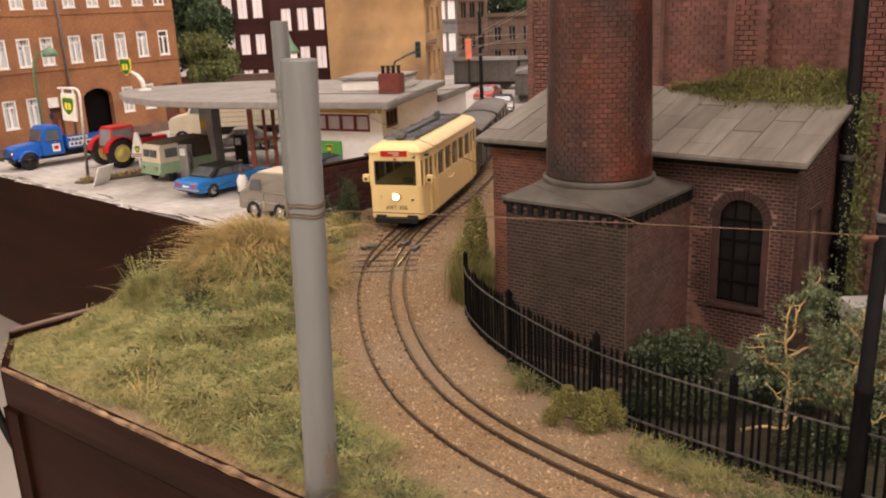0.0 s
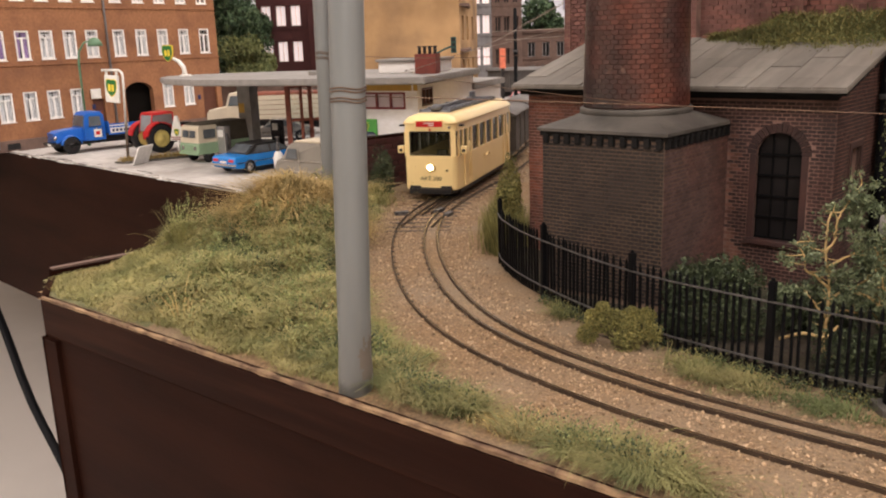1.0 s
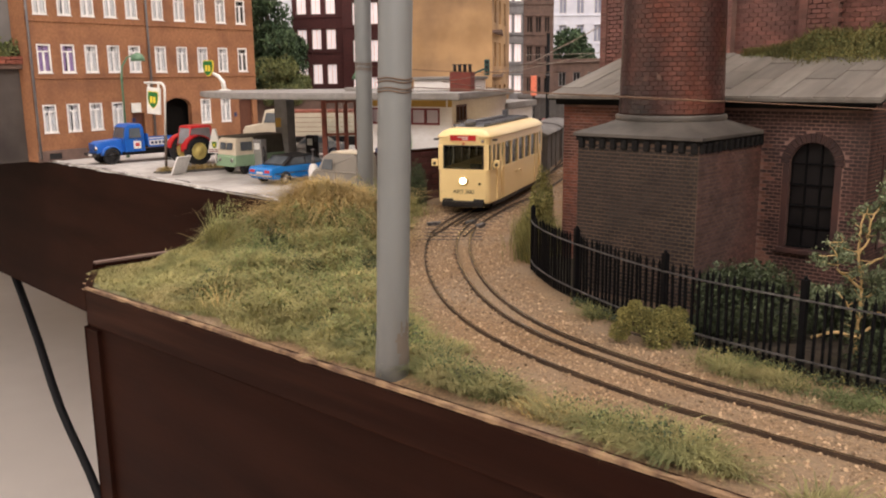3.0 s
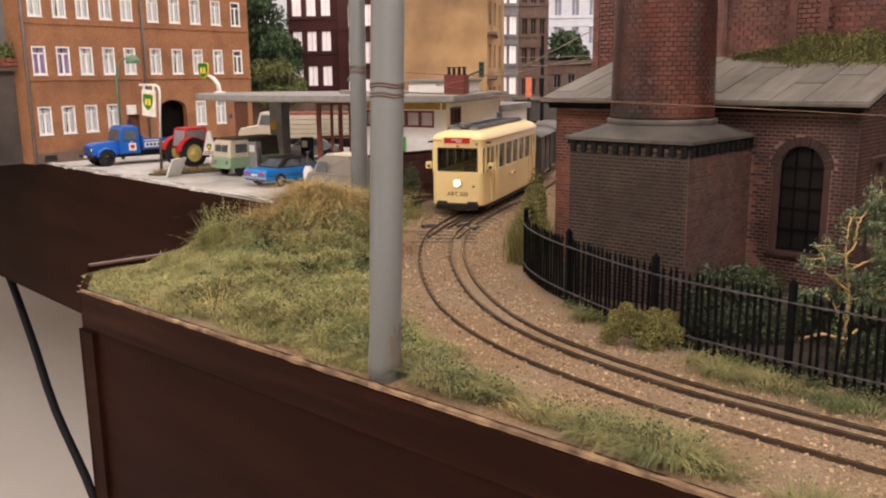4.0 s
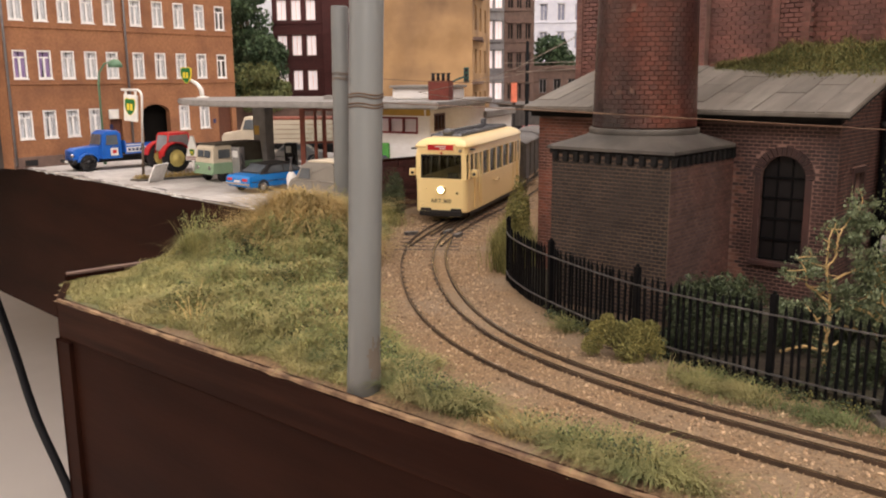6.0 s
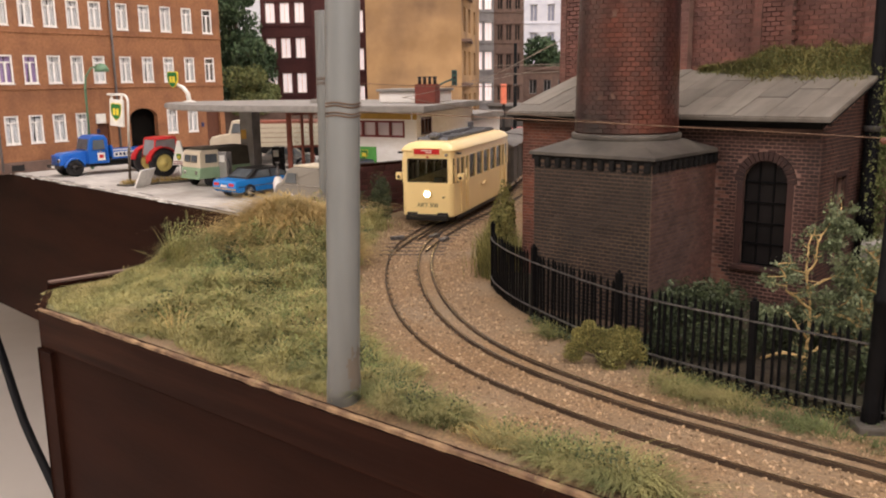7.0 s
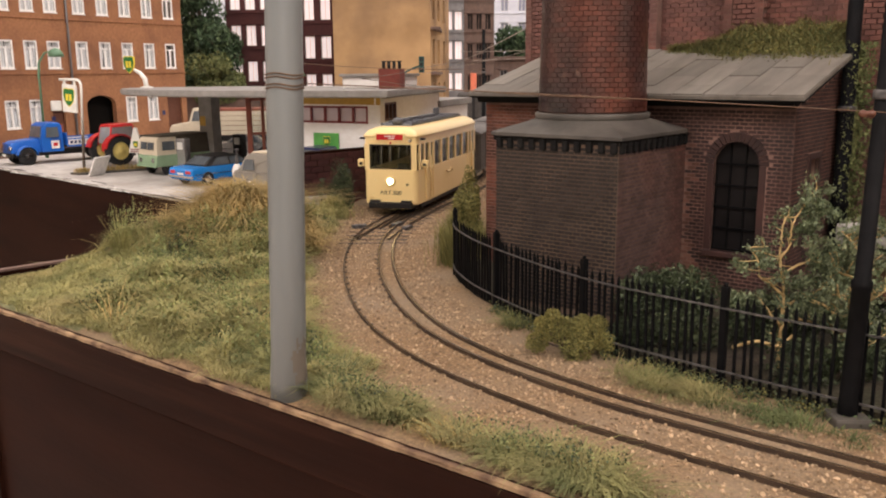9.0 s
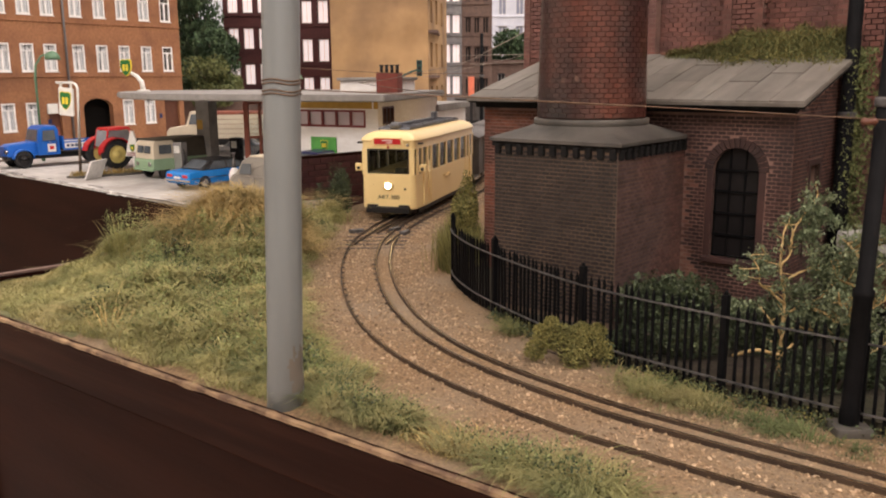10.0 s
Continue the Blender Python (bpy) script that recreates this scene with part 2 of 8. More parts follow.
M["plaster"] = material("room_wall_plaster", (0.62, 0.56, 0.48), (0.58, 0.52, 0.44), 0.05, 0.9)
M["grass"] = material("static_grass", (0.350, 0.312, 0.118), (0.142, 0.150, 0.048), 1.3, 0.8, vary=0.28, island=True, stain=(0.37, 0.295, 0.130), stain_scale=0.40, stain_amount=0.6)
M["grassbase"] = material("grass_mat", (0.105, 0.11, 0.045), (0.16, 0.155, 0.07), 2.0, 0.95, 0.1, 10, stain=(0.20, 0.165, 0.085), stain_scale=0.4)
M["straw"] = material("straw_fibre", (0.46, 0.315, 0.115), (0.21, 0.165, 0.060), 1.4, 0.75, vary=0.36, island=True)
M["leaf"] = material("bush_leaf", (0.10, 0.125, 0.045), (0.17, 0.18, 0.065), 0.9, 0.8, vary=0.45, island=True)
M["leafdark"] = material("deep_green_leaf", (0.038, 0.074, 0.034), (0.078, 0.118, 0.052), 0.9, 0.7, vary=0.5, island=True)
M["moss"] = material("yellowish_roof_moss", (0.245, 0.215, 0.068), (0.110, 0.108, 0.038), 1.2, 0.85, vary=0.35, island=True)
M["rust"] = material("rust_brown_smear", (0.112, 0.088, 0.066), (0.130, 0.116, 0.098), 1.0, 0.6)
M["signalgreen"] = material("dark_teal_signal", (0.025, 0.075, 0.065), None, 3.0, 0.5)
M["leafolive"] = material("olive_foam_leaf", (0.235, 0.210, 0.064), (0.135, 0.130, 0.042), 0.9, 0.85, vary=0.55, island=True)
M["leafblue"] = material("grey_green_leaf", (0.095, 0.125, 0.062), (0.165, 0.190, 0.100), 2.2, 0.55, vary=0.5, island=True)
M["twig"] = material("yellow_brown_twig", (0.60, 0.43, 0.19), (0.40, 0.28, 0.12), 5.0, 0.7, 0.01, 12)
M["sky"] = material("painted_sky_board", (0.55, 0.62, 0.72), (0.68, 0.70, 0.74), 0.02, 0.95)
M["orange"] = material("lit_orange_sign", (0.6, 0.17, 0.09), (0.35, 0.09, 0.06), 2.0, 0.5, emit=(1.0, 0.24, 0.12), emit_strength=0.30)
M["terra"] = material("terracotta_ledge", (0.24, 0.075, 0.045), (0.17, 0.055, 0.036), 3.0, 0.8, 0.02)
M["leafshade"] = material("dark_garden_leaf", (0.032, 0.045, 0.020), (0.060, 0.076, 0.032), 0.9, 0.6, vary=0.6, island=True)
M["weedlight"] = material("pale_weed_leaf", (0.24, 0.26, 0.10), (0.16, 0.19, 0.07), 0.9, 0.8, vary=0.5, island=True)
M["warmbrick"] = material("stained_warm_lit_brick", (0.205, 0.066, 0.034), (0.090, 0.032, 0.022), 1.1, 0.7, 0.012, 14, stain=(0.032, 0.018, 0.015), stain_scale=0.45, stain_amount=0.85, vary=0.35, island=True)
M["carglass"] = material("car_window_glass", (0.10, 0.115, 0.125), (0.07, 0.08, 0.09), 1.5, 0.10, spec=0.8)
M["chimmortar"] = material("chimney_mortar", (0.078, 0.038, 0.029), (0.040, 0.028, 0.027), 0.5, 0.8, 0.01)
M["edgegrass"] = material("olive_static_grass", (0.225, 0.210, 0.078), (0.080, 0.096, 0.032), 1.3, 0.85, vary=0.34, island=True, stain=(0.28, 0.22, 0.095), stain_scale=0.7, stain_amount=0.6)
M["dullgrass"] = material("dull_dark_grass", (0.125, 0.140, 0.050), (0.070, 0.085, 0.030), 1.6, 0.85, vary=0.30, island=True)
M["modulegrey"] = material("grey_module_wall", (0.095, 0.082, 0.072), (0.045, 0.037, 0.033), 0.35, 0.85, 0.02, 6, stain=(0.020, 0.016, 0.014), stain_scale=0.22, stain_amount=0.85)
M["sidegrey"] = material("grey_rendered_gable", (0.20, 0.195, 0.185), (0.16, 0.155, 0.148), 0.6, 0.9, 0.01, 8, stain=(0.11, 0.105, 0.10), stain_scale=0.2)
M["wirelight"] = material("glint_pale_wire", (0.34, 0.29, 0.24), (0.16, 0.13, 0.105), 2.0, 0.4, metal=0.6)
M["worksbrick"] = material("works_wall_brick", (0.215, 0.088, 0.067), (0.138, 0.062, 0.051), 1.0, 0.65, 0.012, 14, stain=(0.080, 0.046, 0.043), stain_scale=0.25, stain_amount=0.6, vary=0.22, island=True)
# pale trim streaks: rubbed wear, plus glossy highlights painted as colour
M["fasciatrim"] = material("rubbed_trim_painted_gloss", (0.0150, 0.0048, 0.0027), (0.0090, 0.0030, 0.0019), 0.8, 0.5, 0.010, 4, stain=(0.050, 0.0200, 0.0115), stain_scale=0.9, stain_amount=0.55, streak=(0.12, 0.12, 2.2), spec=0.04)
M["scar"] = material("pale_mortar_scar", (0.150, 0.092, 0.066), (0.085, 0.050, 0.040), 4.0, 0.85, 0.01)
# near-black that carries painted shade under the plinth cap and the eaves
M["undershade"] = material("shade_darkened_stone", (0.014, 0.013, 0.012), (0.009, 0.008, 0.008), 3.0, 0.9, 0.01, spec=0.15)
M["salmon"] = material("salmon_flashing", (0.36, 0.17, 0.12), (0.22, 0.10, 0.07), 3.0, 0.8, 0.01)

# ---- builders ----
def part(name, bm, mat, parent, label=""):
    """One mesh object from a bmesh in scale metres, under a thing or a part."""
    me = bpy.data.meshes.new(name)
    bm.transform(Matrix.Scale(S, 4))
    bm.normal_update()
    bm.to_mesh(me)
    bm.free()
    me.materials.append(M[mat])
    ob = new(name, me)
    ob.parent = parent
    return tagged(ob, label)


def raw(name, verts, faces, mat, parent, label=""):
    me = bpy.data.meshes.new(name)
    me.from_pydata((np.asarray(verts, float) * S).tolist(), [], faces)
    me.materials.append(M[mat])
    ob = new(name, me)
    ob.parent = parent
    return tagged(ob, label)


def at(x, y, z=0.0, rz=0.0, rx=0.0, ry=0.0):
    return pose(x * S, y * S, z * S, rx, ry, rz)


def thing(name, m, label, category, group=""):
    ob = new(name)
    ob.empty_display_size = 0.2 * S
    ob.matrix_basis = m
    return tagged(ob, label, category, group)


def box(bm, x0, x1, y0, y1, z0, z1, bevel=0.0, m=None):
    c = bmesh.ops.create_cube(bm, size=1.0)["verts"]
    for v in c:
        v.co = Vector((x0 + (v.co.x + 0.5) * (x1 - x0), y0 + (v.co.y + 0.5) * (y1 - y0), z0 + (v.co.z + 0.5) * (z1 - z0)))
        if m is not None:
            v.co = m @ v.co
    if bevel:
        es = {e for v in c for e in v.link_edges}
        bmesh.ops.bevel(bm, geom=list(es), offset=bevel, segments=2, affect="EDGES", profile=0.6)
    return bm


def cyl(bm, p0, p1, r0, r1=None, n=16, caps=True):
    p0, p1 = Vector(p0), Vector(p1)
    r1 = r0 if r1 is None else r1
    q = (p1 - p0).to_track_quat("Z", "Y").to_matrix()
    a = [bm.verts.new(p0 + q @ Vector((r0 * math.cos(k * math.tau / n), r0 * math.sin(k * math.tau / n), 0))) for k in range(n)]
    b = [bm.verts.new(p1 + q @ Vector((r1 * math.cos(k * math.tau / n), r1 * math.sin(k * math.tau / n), 0))) for k in range(n)]
    for k in range(n):
        f = bm.faces.new((a[k], a[(k + 1) % n], b[(k + 1) % n], b[k]))
        f.smooth = n > 6
    if caps:
        bm.faces.new(a[::-1])
        bm.faces.new(b)
    return bm


def lathe(bm, profile, centre=(0, 0, 0), n=32, caps=True):
    """Turns a profile of (radius, height) round the upright axis."""
    rings = []
    for r, z in profile:
        rings.append([bm.verts.new((centre[0] + r * math.cos(k * math.tau / n), centre[1] + r * math.sin(k * math.tau / n), centre[2] + z)) for k in range(n)])
    for a, b in zip(rings, rings[1:]):
        for k in range(n):
            f = bm.faces.new((a[k], a[(k + 1) % n], b[(k + 1) % n], b[k]))
            f.smooth = True
    if caps:
        bm.faces.new(rings[0][::-1])
        bm.faces.new(rings[-1])
    return bm


def tube(bm, pts, r, n=6):
    pts = [Vector(p) for p in pts]
    rings = []
    for i, p in enumerate(pts):
        d = (pts[min(i + 1, len(pts) - 1)] - pts[max(i - 1, 0)]).normalized()
        q = d.to_track_quat("Z", "Y").to_matrix()
        rr = r[i] if isinstance(r, (list, tuple)) else r
        rings.append([bm.verts.new(p + q @ Vector((rr * math.cos(k * math.tau / n), rr * math.sin(k * math.tau / n), 0))) for k in range(n)])
    for a, b in zip(rings, rings[1:]):
        for k in range(n):
            f = bm.faces.new((a[k], a[(k + 1) % n], b[(k + 1) % n], b[k]))
            f.smooth = True
    bm.faces.new(rings[0][::-1])
    bm.faces.new(rings[-1])
    return bm


def prism(bm, poly, z0, z1, bevel=0.0):
    """An upright prism over a polygon of (x, y)."""
    a = [bm.verts.new((x, y, z0)) for x, y in poly]
    b = [bm.verts.new((x, y, z1)) for x, y in poly]
    n = len(poly)
    fs = [bm.faces.new(a[::-1]), bm.faces.new(b)]
    for k in range(n):
        fs.append(bm.faces.new((a[k], a[(k + 1) % n], b[(k + 1) % n], b[k])))
    bmesh.ops.recalc_face_normals(bm, faces=fs)
    if bevel:
        bmesh.ops.bevel(bm, geom=[e for e in bm.edges if e.is_manifold and e.calc_face_angle(0) > 0.5], offset=bevel, segments=2, affect="EDGES")
    return bm


def side(bm, prof, y0, y1, inset=None, bevel=0.0):
    """A body drawn from the side as (x, z), from y0 to y1; inset(x, z) narrows it at each point."""
    inset = inset or (lambda x, z: 0.0)
    a = [bm.verts.new((x, y0 + inset(x, z), z)) for x, z in prof]
    b = [bm.verts.new((x, y1 - inset(x, z), z)) for x, z in prof]
    n = len(prof)
    fs = [bm.faces.new(a), bm.faces.new(b[::-1])]
    for k in range(n):
        fs.append(bm.faces.new((a[k], b[k], b[(k + 1) % n], a[(k + 1) % n])))
    bmesh.ops.recalc_face_normals(bm, faces=fs)
    if bevel:
        bmesh.ops.bevel(bm, geom=list({e for f in fs for e in f.edges}), offset=bevel, segments=2, affect="EDGES", profile=0.6)
    return bm


def B():
    return bmesh.new()


def spline(pts, step=0.35):
    """Catmull-Rom through points, evenly stepped."""
    P = [Vector(p) for p in pts]
    P = [P[0] * 2 - P[1]] + P + [P[-1] * 2 - P[-2]]
    out = []
    for i in range(1, len(P) - 2):
        n = max(2, int((P[i + 1] - P[i]).length / step))
        for k in range(n):
            t = k / n
            a, b, c, d = P[i - 1], P[i], P[i + 1], P[i + 2]
            out.append(0.5 * ((2 * b) + (c - a) * t + (2 * a - 5 * b + 4 * c - d) * t * t + (3 * b - a - 3 * c + d) * t ** 3))
    out.append(P[-2])
    return out


def offset(line, d):
    """A level line moved sideways, to its left where d is positive."""
    out = []
    for i, p in enumerate(line):
        t = (line[min(i + 1, len(line) - 1)] - line[max(i - 1, 0)]).normalized()
        out.append(p + Vector((-t.y, t.x, 0)) * d)
    return out


def strip(bm, line, half, z0, z1):
    """A bar of box section along a line."""
    L, R = offset(line, half), offset(line, -half)
    rows = [[bm.verts.new((*q.xy, q.z + z)) for q, z in ((l, z0), (l, z1), (r, z1), (r, z0))] for l, r in zip(L, R)]
    for a, b in zip(rows, rows[1:]):
        for k in range(4):
            bm.faces.new((a[k], b[k], b[(k + 1) % 4], a[(k + 1) % 4]))
    bm.faces.new(rows[0])
    bm.faces.new(rows[-1][::-1])
    bmesh.ops.recalc_face_normals(bm, faces=bm.faces)
    return bm


def boxes(frames, size):
    """Verts and faces of many small boxes: frames are (origin, ux, uy, uz) with half sizes in size."""
    V, F = [], []
    for o, ux, uy, uz in frames:
        n = len(V)
        for sx, sy, sz in ((-1, -1, -1), (1, -1, -1), (1, 1, -1), (-1, 1, -1), (-1, -1, 1), (1, -1, 1), (1, 1, 1), (-1, 1, 1)):
            V.append(o + ux * sx * size[0] + uy * sy * size[1] + uz * sz * size[2])
        F += [(n, n + 3, n + 2, n + 1), (n + 4, n + 5, n + 6, n + 7), (n, n + 1, n + 5, n + 4), (n + 1, n + 2, n + 6, n + 5), (n + 2, n + 3, n + 7, n + 6), (n + 3, n, n + 4, n + 7)]
    return V, F


def courses(p0, u, length, z0, z1, bl=0.225, bh=0.10, gap=0.025, solid=None, cuts=()):
    """Places of bricks in running bond on a wall from p0 along u: (centre, half length, s, z)."""
    out = []
    rows = int((z1 - z0) / bh)
    for r in range(rows):
        z = z0 + (r + 0.5) * bh
        s = -bl * 0.5 if r % 2 else 0.0
        while s < length - 0.02:
            a, b = max(s, 0), min(s + bl, length)
            for s0, s1, z0c, z1c in cuts:
                if z0c < z < z1c and a < s1 and b > s0:
                    if a < s0:
                        b = s0
                    elif b > s1:
                        a = s1
                    else:
                        b = a
            if b - a > 0.05:
                c = (a + b) / 2
                if solid is None or solid(c, z):
                    out.append((p0 + u * c + Vector((0, 0, z)), (b - a - gap) / 2, c, z))
            s += bl
    return out


def brick_mesh(places, u, proud=0.011, bh=0.10, gap=0.025, depth=0.05, seed=1):
    rnd = random.Random(seed)
    n = Vector((u.y, -u.x, 0))
    V, F = [], []
    for c, hl, s, z in places:
        k = len(V)
        pr = proud + rnd.uniform(-0.004, 0.006)
        h = (bh - gap) / 2
        for e, d in ((-1, -depth), (1, -depth), (1, pr), (-1, pr)):
            for zz in (-h, h):
                V.append(c + u * e * hl + n * d + Vector((0, 0, zz)))
        F += [(k + 6, k + 4, k + 5, k + 7), (k, k + 6, k + 7, k + 1), (k + 4, k + 2, k + 3, k + 5), (k + 1, k + 7, k + 5, k + 3), (k, k + 2, k + 4, k + 6)]
    return V, F


def wall(bm, p0, p1, z0, z1, thick, holes=()):
    """A wall from p0 to p1 (outer face on the right of that way), with real openings (s0, s1, z0, z1)."""
    p0, p1 = Vector((*p0, 0)), Vector((*p1, 0))
    u = (p1 - p0).normalized()
    n = Vector((-u.y, u.x, 0))
    length = (p1 - p0).length
    m = Matrix(((u.x, n.x, 0, p0.x), (u.y, n.y, 0, p0.y), (0, 0, 1, 0), (0, 0, 0, 1)))
    xs = sorted({0, length, *[h[0] for h in holes], *[h[1] for h in holes]})
    for a, b in zip(xs, xs[1:]):
        if b - a < 1e-4:
            continue
        mid = (a + b) / 2
        cuts = sorted((h[2], h[3]) for h in holes if h[0] <= mid <= h[1])
        z = z0
        for c, d in cuts + [(z1, z1)]:
            if c - z > 1e-4:
                box(bm, a, b, 0, thick, z, c, m=m)
            z = max(z, d)
    return m


def leaves(name, points, size, mat, parent, label="", seed=1, tall=0.0):
    """Many small two-faced leaf clumps at points."""
    rnd = random.Random(seed)
    V, F = [], []
    for p in points:
        s = size * rnd.uniform(0.6, 1.4)
        q = Euler((rnd.uniform(0, 6.3), rnd.uniform(0, 6.3), rnd.uniform(0, 6.3))).to_matrix()
        k = len(V)
        for a in ((-1, 0, 0), (0, -0.6, 0.15), (1, 0, 0), (0, 0.6, 0.15)):
            V.append(Vector(p) + q @ Vector(a) * s)
        F.append((k, k + 1, k + 2, k + 3))
    return raw(name, V, F, mat, parent, label)


def blades(name, roots, mat, parent, length=0.5, width=0.03, lean=0.6, seed=1, label=""):
    """Grass fibres: each a bent strip of three points."""
    rnd = random.Random(seed)
    V, F = [], []
    for p in roots:
        p = Vector(p)
        a = rnd.uniform(0, math.tau)
        h = length * rnd.uniform(0.5, 1.25)
        d = Vector((math.cos(a), math.sin(a), 0))
        w = Vector((-d.y, d.x, 0)) * width
        l = lean * rnd.uniform(0.2, 1.3)
        m1 = p + Vector((0, 0, h * 0.6)) + d * h * l * 0.4
        t = p + Vector((0, 0, h * (1 - 0.35 * l))) + d * h * l
        k = len(V)
        V += [p - w, p + w, m1 + w * 0.8, m1 - w * 0.8, t]
        F += [(k, k + 1, k + 2, k + 3), (k + 3, k + 2, k + 4)]
    return raw(name, V, F, mat, parent, label)



def tussocks(name, centres, mat, label, per=90, length=0.55, width=0.012, spread=0.16, droop=0.75, drape=(0.0, 0.0), seed=1, keep=None, splay=1.0, comb_by=0.45):
    """Soft clumps of long fibres that rise together and fall outwards from each clump's middle."""
    r = random.Random(seed)
    V, F = [], []
    pull = Vector((*drape, 0))
    for c in centres:
        k = r.uniform(0.6, 1.35)
        comb = Vector((r.gauss(0, comb_by), r.gauss(0, comb_by), 0)) + pull
        for _ in range(int(per * k)):
            dx, dy = r.gauss(0, spread * k), r.gauss(0, spread * k)
            x, y = c[0] + dx, c[1] + dy
            if keep and not keep(x, y):
                continue
            d = (Vector((dx, dy, 0)) / (spread * k) * 0.55 + comb + Vector((r.gauss(0, 0.25), r.gauss(0, 0.25), 0))) * splay
            h = length * k * r.uniform(0.55, 1.2)
            w = Vector((-d.y, d.x, 0)).normalized() * width * r.uniform(0.7, 1.2)
            base = Vector((x, y, ground_z(x, y) - 0.03))
            n = len(V)
            for t, wf in ((0.0, 1.0), (0.4, 0.9), (0.75, 0.6)):
                p = base + d * h * 0.75 * t ** 1.5 + Vector((0, 0, h * (t - droop * 0.62 * t * t)))
                V += [p - w * wf, p + w * wf]
            V.append(base + d * h * 0.75 + Vector((0, 0, h * (1 - droop * 0.75))))
            F += [(n, n + 1, n + 3, n + 2), (n + 2, n + 3, n + 5, n + 4), (n + 4, n + 5, n + 6)]
    return tagged(raw(name, V, F, mat, None), label, "grass", kind="stuff")


# ---- room and boards ----
def structure(name, bm, mat, label, cat="structure"):
    ob = part(name, bm, mat, None)
    return tagged(ob, label, cat, kind="structure")


FLOOR_Z = -78.0
bm = B(); box(bm, -260, 220, -260, 420, FLOOR_Z - 4, FLOOR_Z)
structure("floor", bm, "floor", "pale smooth room floor under the layout", "floor")
bm = B(); box(bm, -264, -260, -260, 420, FLOOR_Z, 136)
structure("wall_west", bm, "plaster", "plain cream plastered room wall", "wall")
bm = B(); box(bm, 220, 224, -260, 420, FLOOR_Z, 136)
structure("wall_east", bm, "plaster", "plain cream plastered room wall", "wall")
bm = B(); box(bm, -264, 224, 420, 424, FLOOR_Z, 136)
structure("wall_north", bm, "plaster", "plain cream plastered room wall", "wall")
bm = B(); box(bm, -264, 224, -264, -260, FLOOR_Z, 136)
structure("wall_south", bm, "plaster", "plain cream plastered room wall", "wall")
bm = B(); box(bm, -264, 224, -264, 424, 136, 140)
structure("ceiling", bm, "plaster", "plain cream room ceiling", "ceiling")

TRACK = spline([(14, 6.6, 0), (10, 9.2, 0), (7.2, 11.15, 0), (5.8, 12.25, 0), (4.27, 13.47, 0), (2.43, 15.07, 0), (0.25, 17.6, 0), (-1.25, 20.3, 0),
                (-2.3, 23.75, 0), (-2.97, 28.0, 0), (-3.1, 32, 0), (-2.7, 35, 0), (-1.85, 38.6, 0), (-0.5, 43, 0), (0.4, 47, 0), (1.3, 53, 0), (2.3, 59, 0), (3.3, 66, 0)])
SIDING = spline([(-3.06, 30.0, 0), (-2.85, 32, 0), (-2.25, 35, 0), (-1.2, 39, 0), (0.3, 43.5, 0), (1.7, 49, 0), (3.4, 57, 0), (5.2, 66, 0)])
TP = np.array([(p.x, p.y) for p in TRACK])


def track_side(x, y):
    """Distance to the track's middle, positive on the board-edge side of it."""
    d = TP - (x, y)
    k = int(np.argmin((d * d).sum(1)))
    k = min(max(k, 1), len(TP) - 2)
    t = TP[k + 1] - TP[k - 1]
    w = np.array((x, y)) - TP[k]
    return float((t[0] * w[1] - t[1] * w[0]) / np.hypot(*t))


def smooth(a, b, v):
    t = min(max((v - a) / (b - a), 0), 1)
    return t * t * (3 - 2 * t)


R0, R1 = np.array((-12.9, 25.1)), np.array((-6.3, 31.0))


def hill(x, y):
    w = np.array((x, y)) - R0
    u = R1 - R0
    t = min(max(float(w @ u) / float(u @ u), 0), 1)
    d = float(np.hypot(*(w - u * t)))
    back = float(w @ np.array((-u[1], u[0]))) > 0
    h = 0.50 * smooth(0.05, 0.40, t) + 1.38 * smooth(0.48, 0.76, t) - 0.35 * smooth(0.84, 1.0, t)
    h *= math.exp(-(d / (1.5 if back else 2.9)) ** 2)
    return h


def lump(x, y):
    """Hummocks of the turf, 0 in the hollows."""
    return max(0.0, noise.noise(Vector((x, y, 7)) * 0.95) + 0.08)


def ground_z(x, y):
    s = track_side(x, y)
    n = noise.noise(Vector((x, y, 0)) * 0.8) * 0.10 + noise.noise(Vector((x, y, 3)) * 0.25) * 0.1
    edge = smooth(10.15, 11.6, 0.6 * x + 0.8 * y)
    z = -0.06 + 0.3 * n * smooth(0.9, 2.0, abs(s))
    if s > 0:
        z += 0.75 * lump(x, y) * (1 - smooth(0.25, 0.8, hill(x, y))) * smooth(1.8, 3.2, s) * smooth(10.6, 11.8, 0.6 * x + 0.8 * y) * smooth(1.5, 5, math.hypot(x + 13.6, y - 23.8))
        z += (hill(x, y) + 0.22 * smooth(1.4, 4.0, s) * (0.5 + n) * smooth(0, 4, math.hypot(x + 13.6, y - 23.8))) * smooth(1.3, 3.4, s) * edge
    return z


def inside(p, poly):
    x, y = p
    c = False
    for (x0, y0), (x1, y1) in zip(poly, poly[1:] + poly[:1]):
        if (y0 > y) != (y1 > y) and x < (x1 - x0) * (y - y0) / (y1 - y0) + x0:
            c = not c
    return c


NEAR = [(-13.35, 22.7), (-14.3, 25.1), (-6.0, 33.2), (-7.6, 36.0), (-5.7, 39.4), (-3.45, 41.9), (0.9, 57.0), (3.0, 66), (45, 66), (45, -21.06)]
A, Bv = Vector((0.8, -0.6, 0)), Vector((0.6, 0.8, 0))


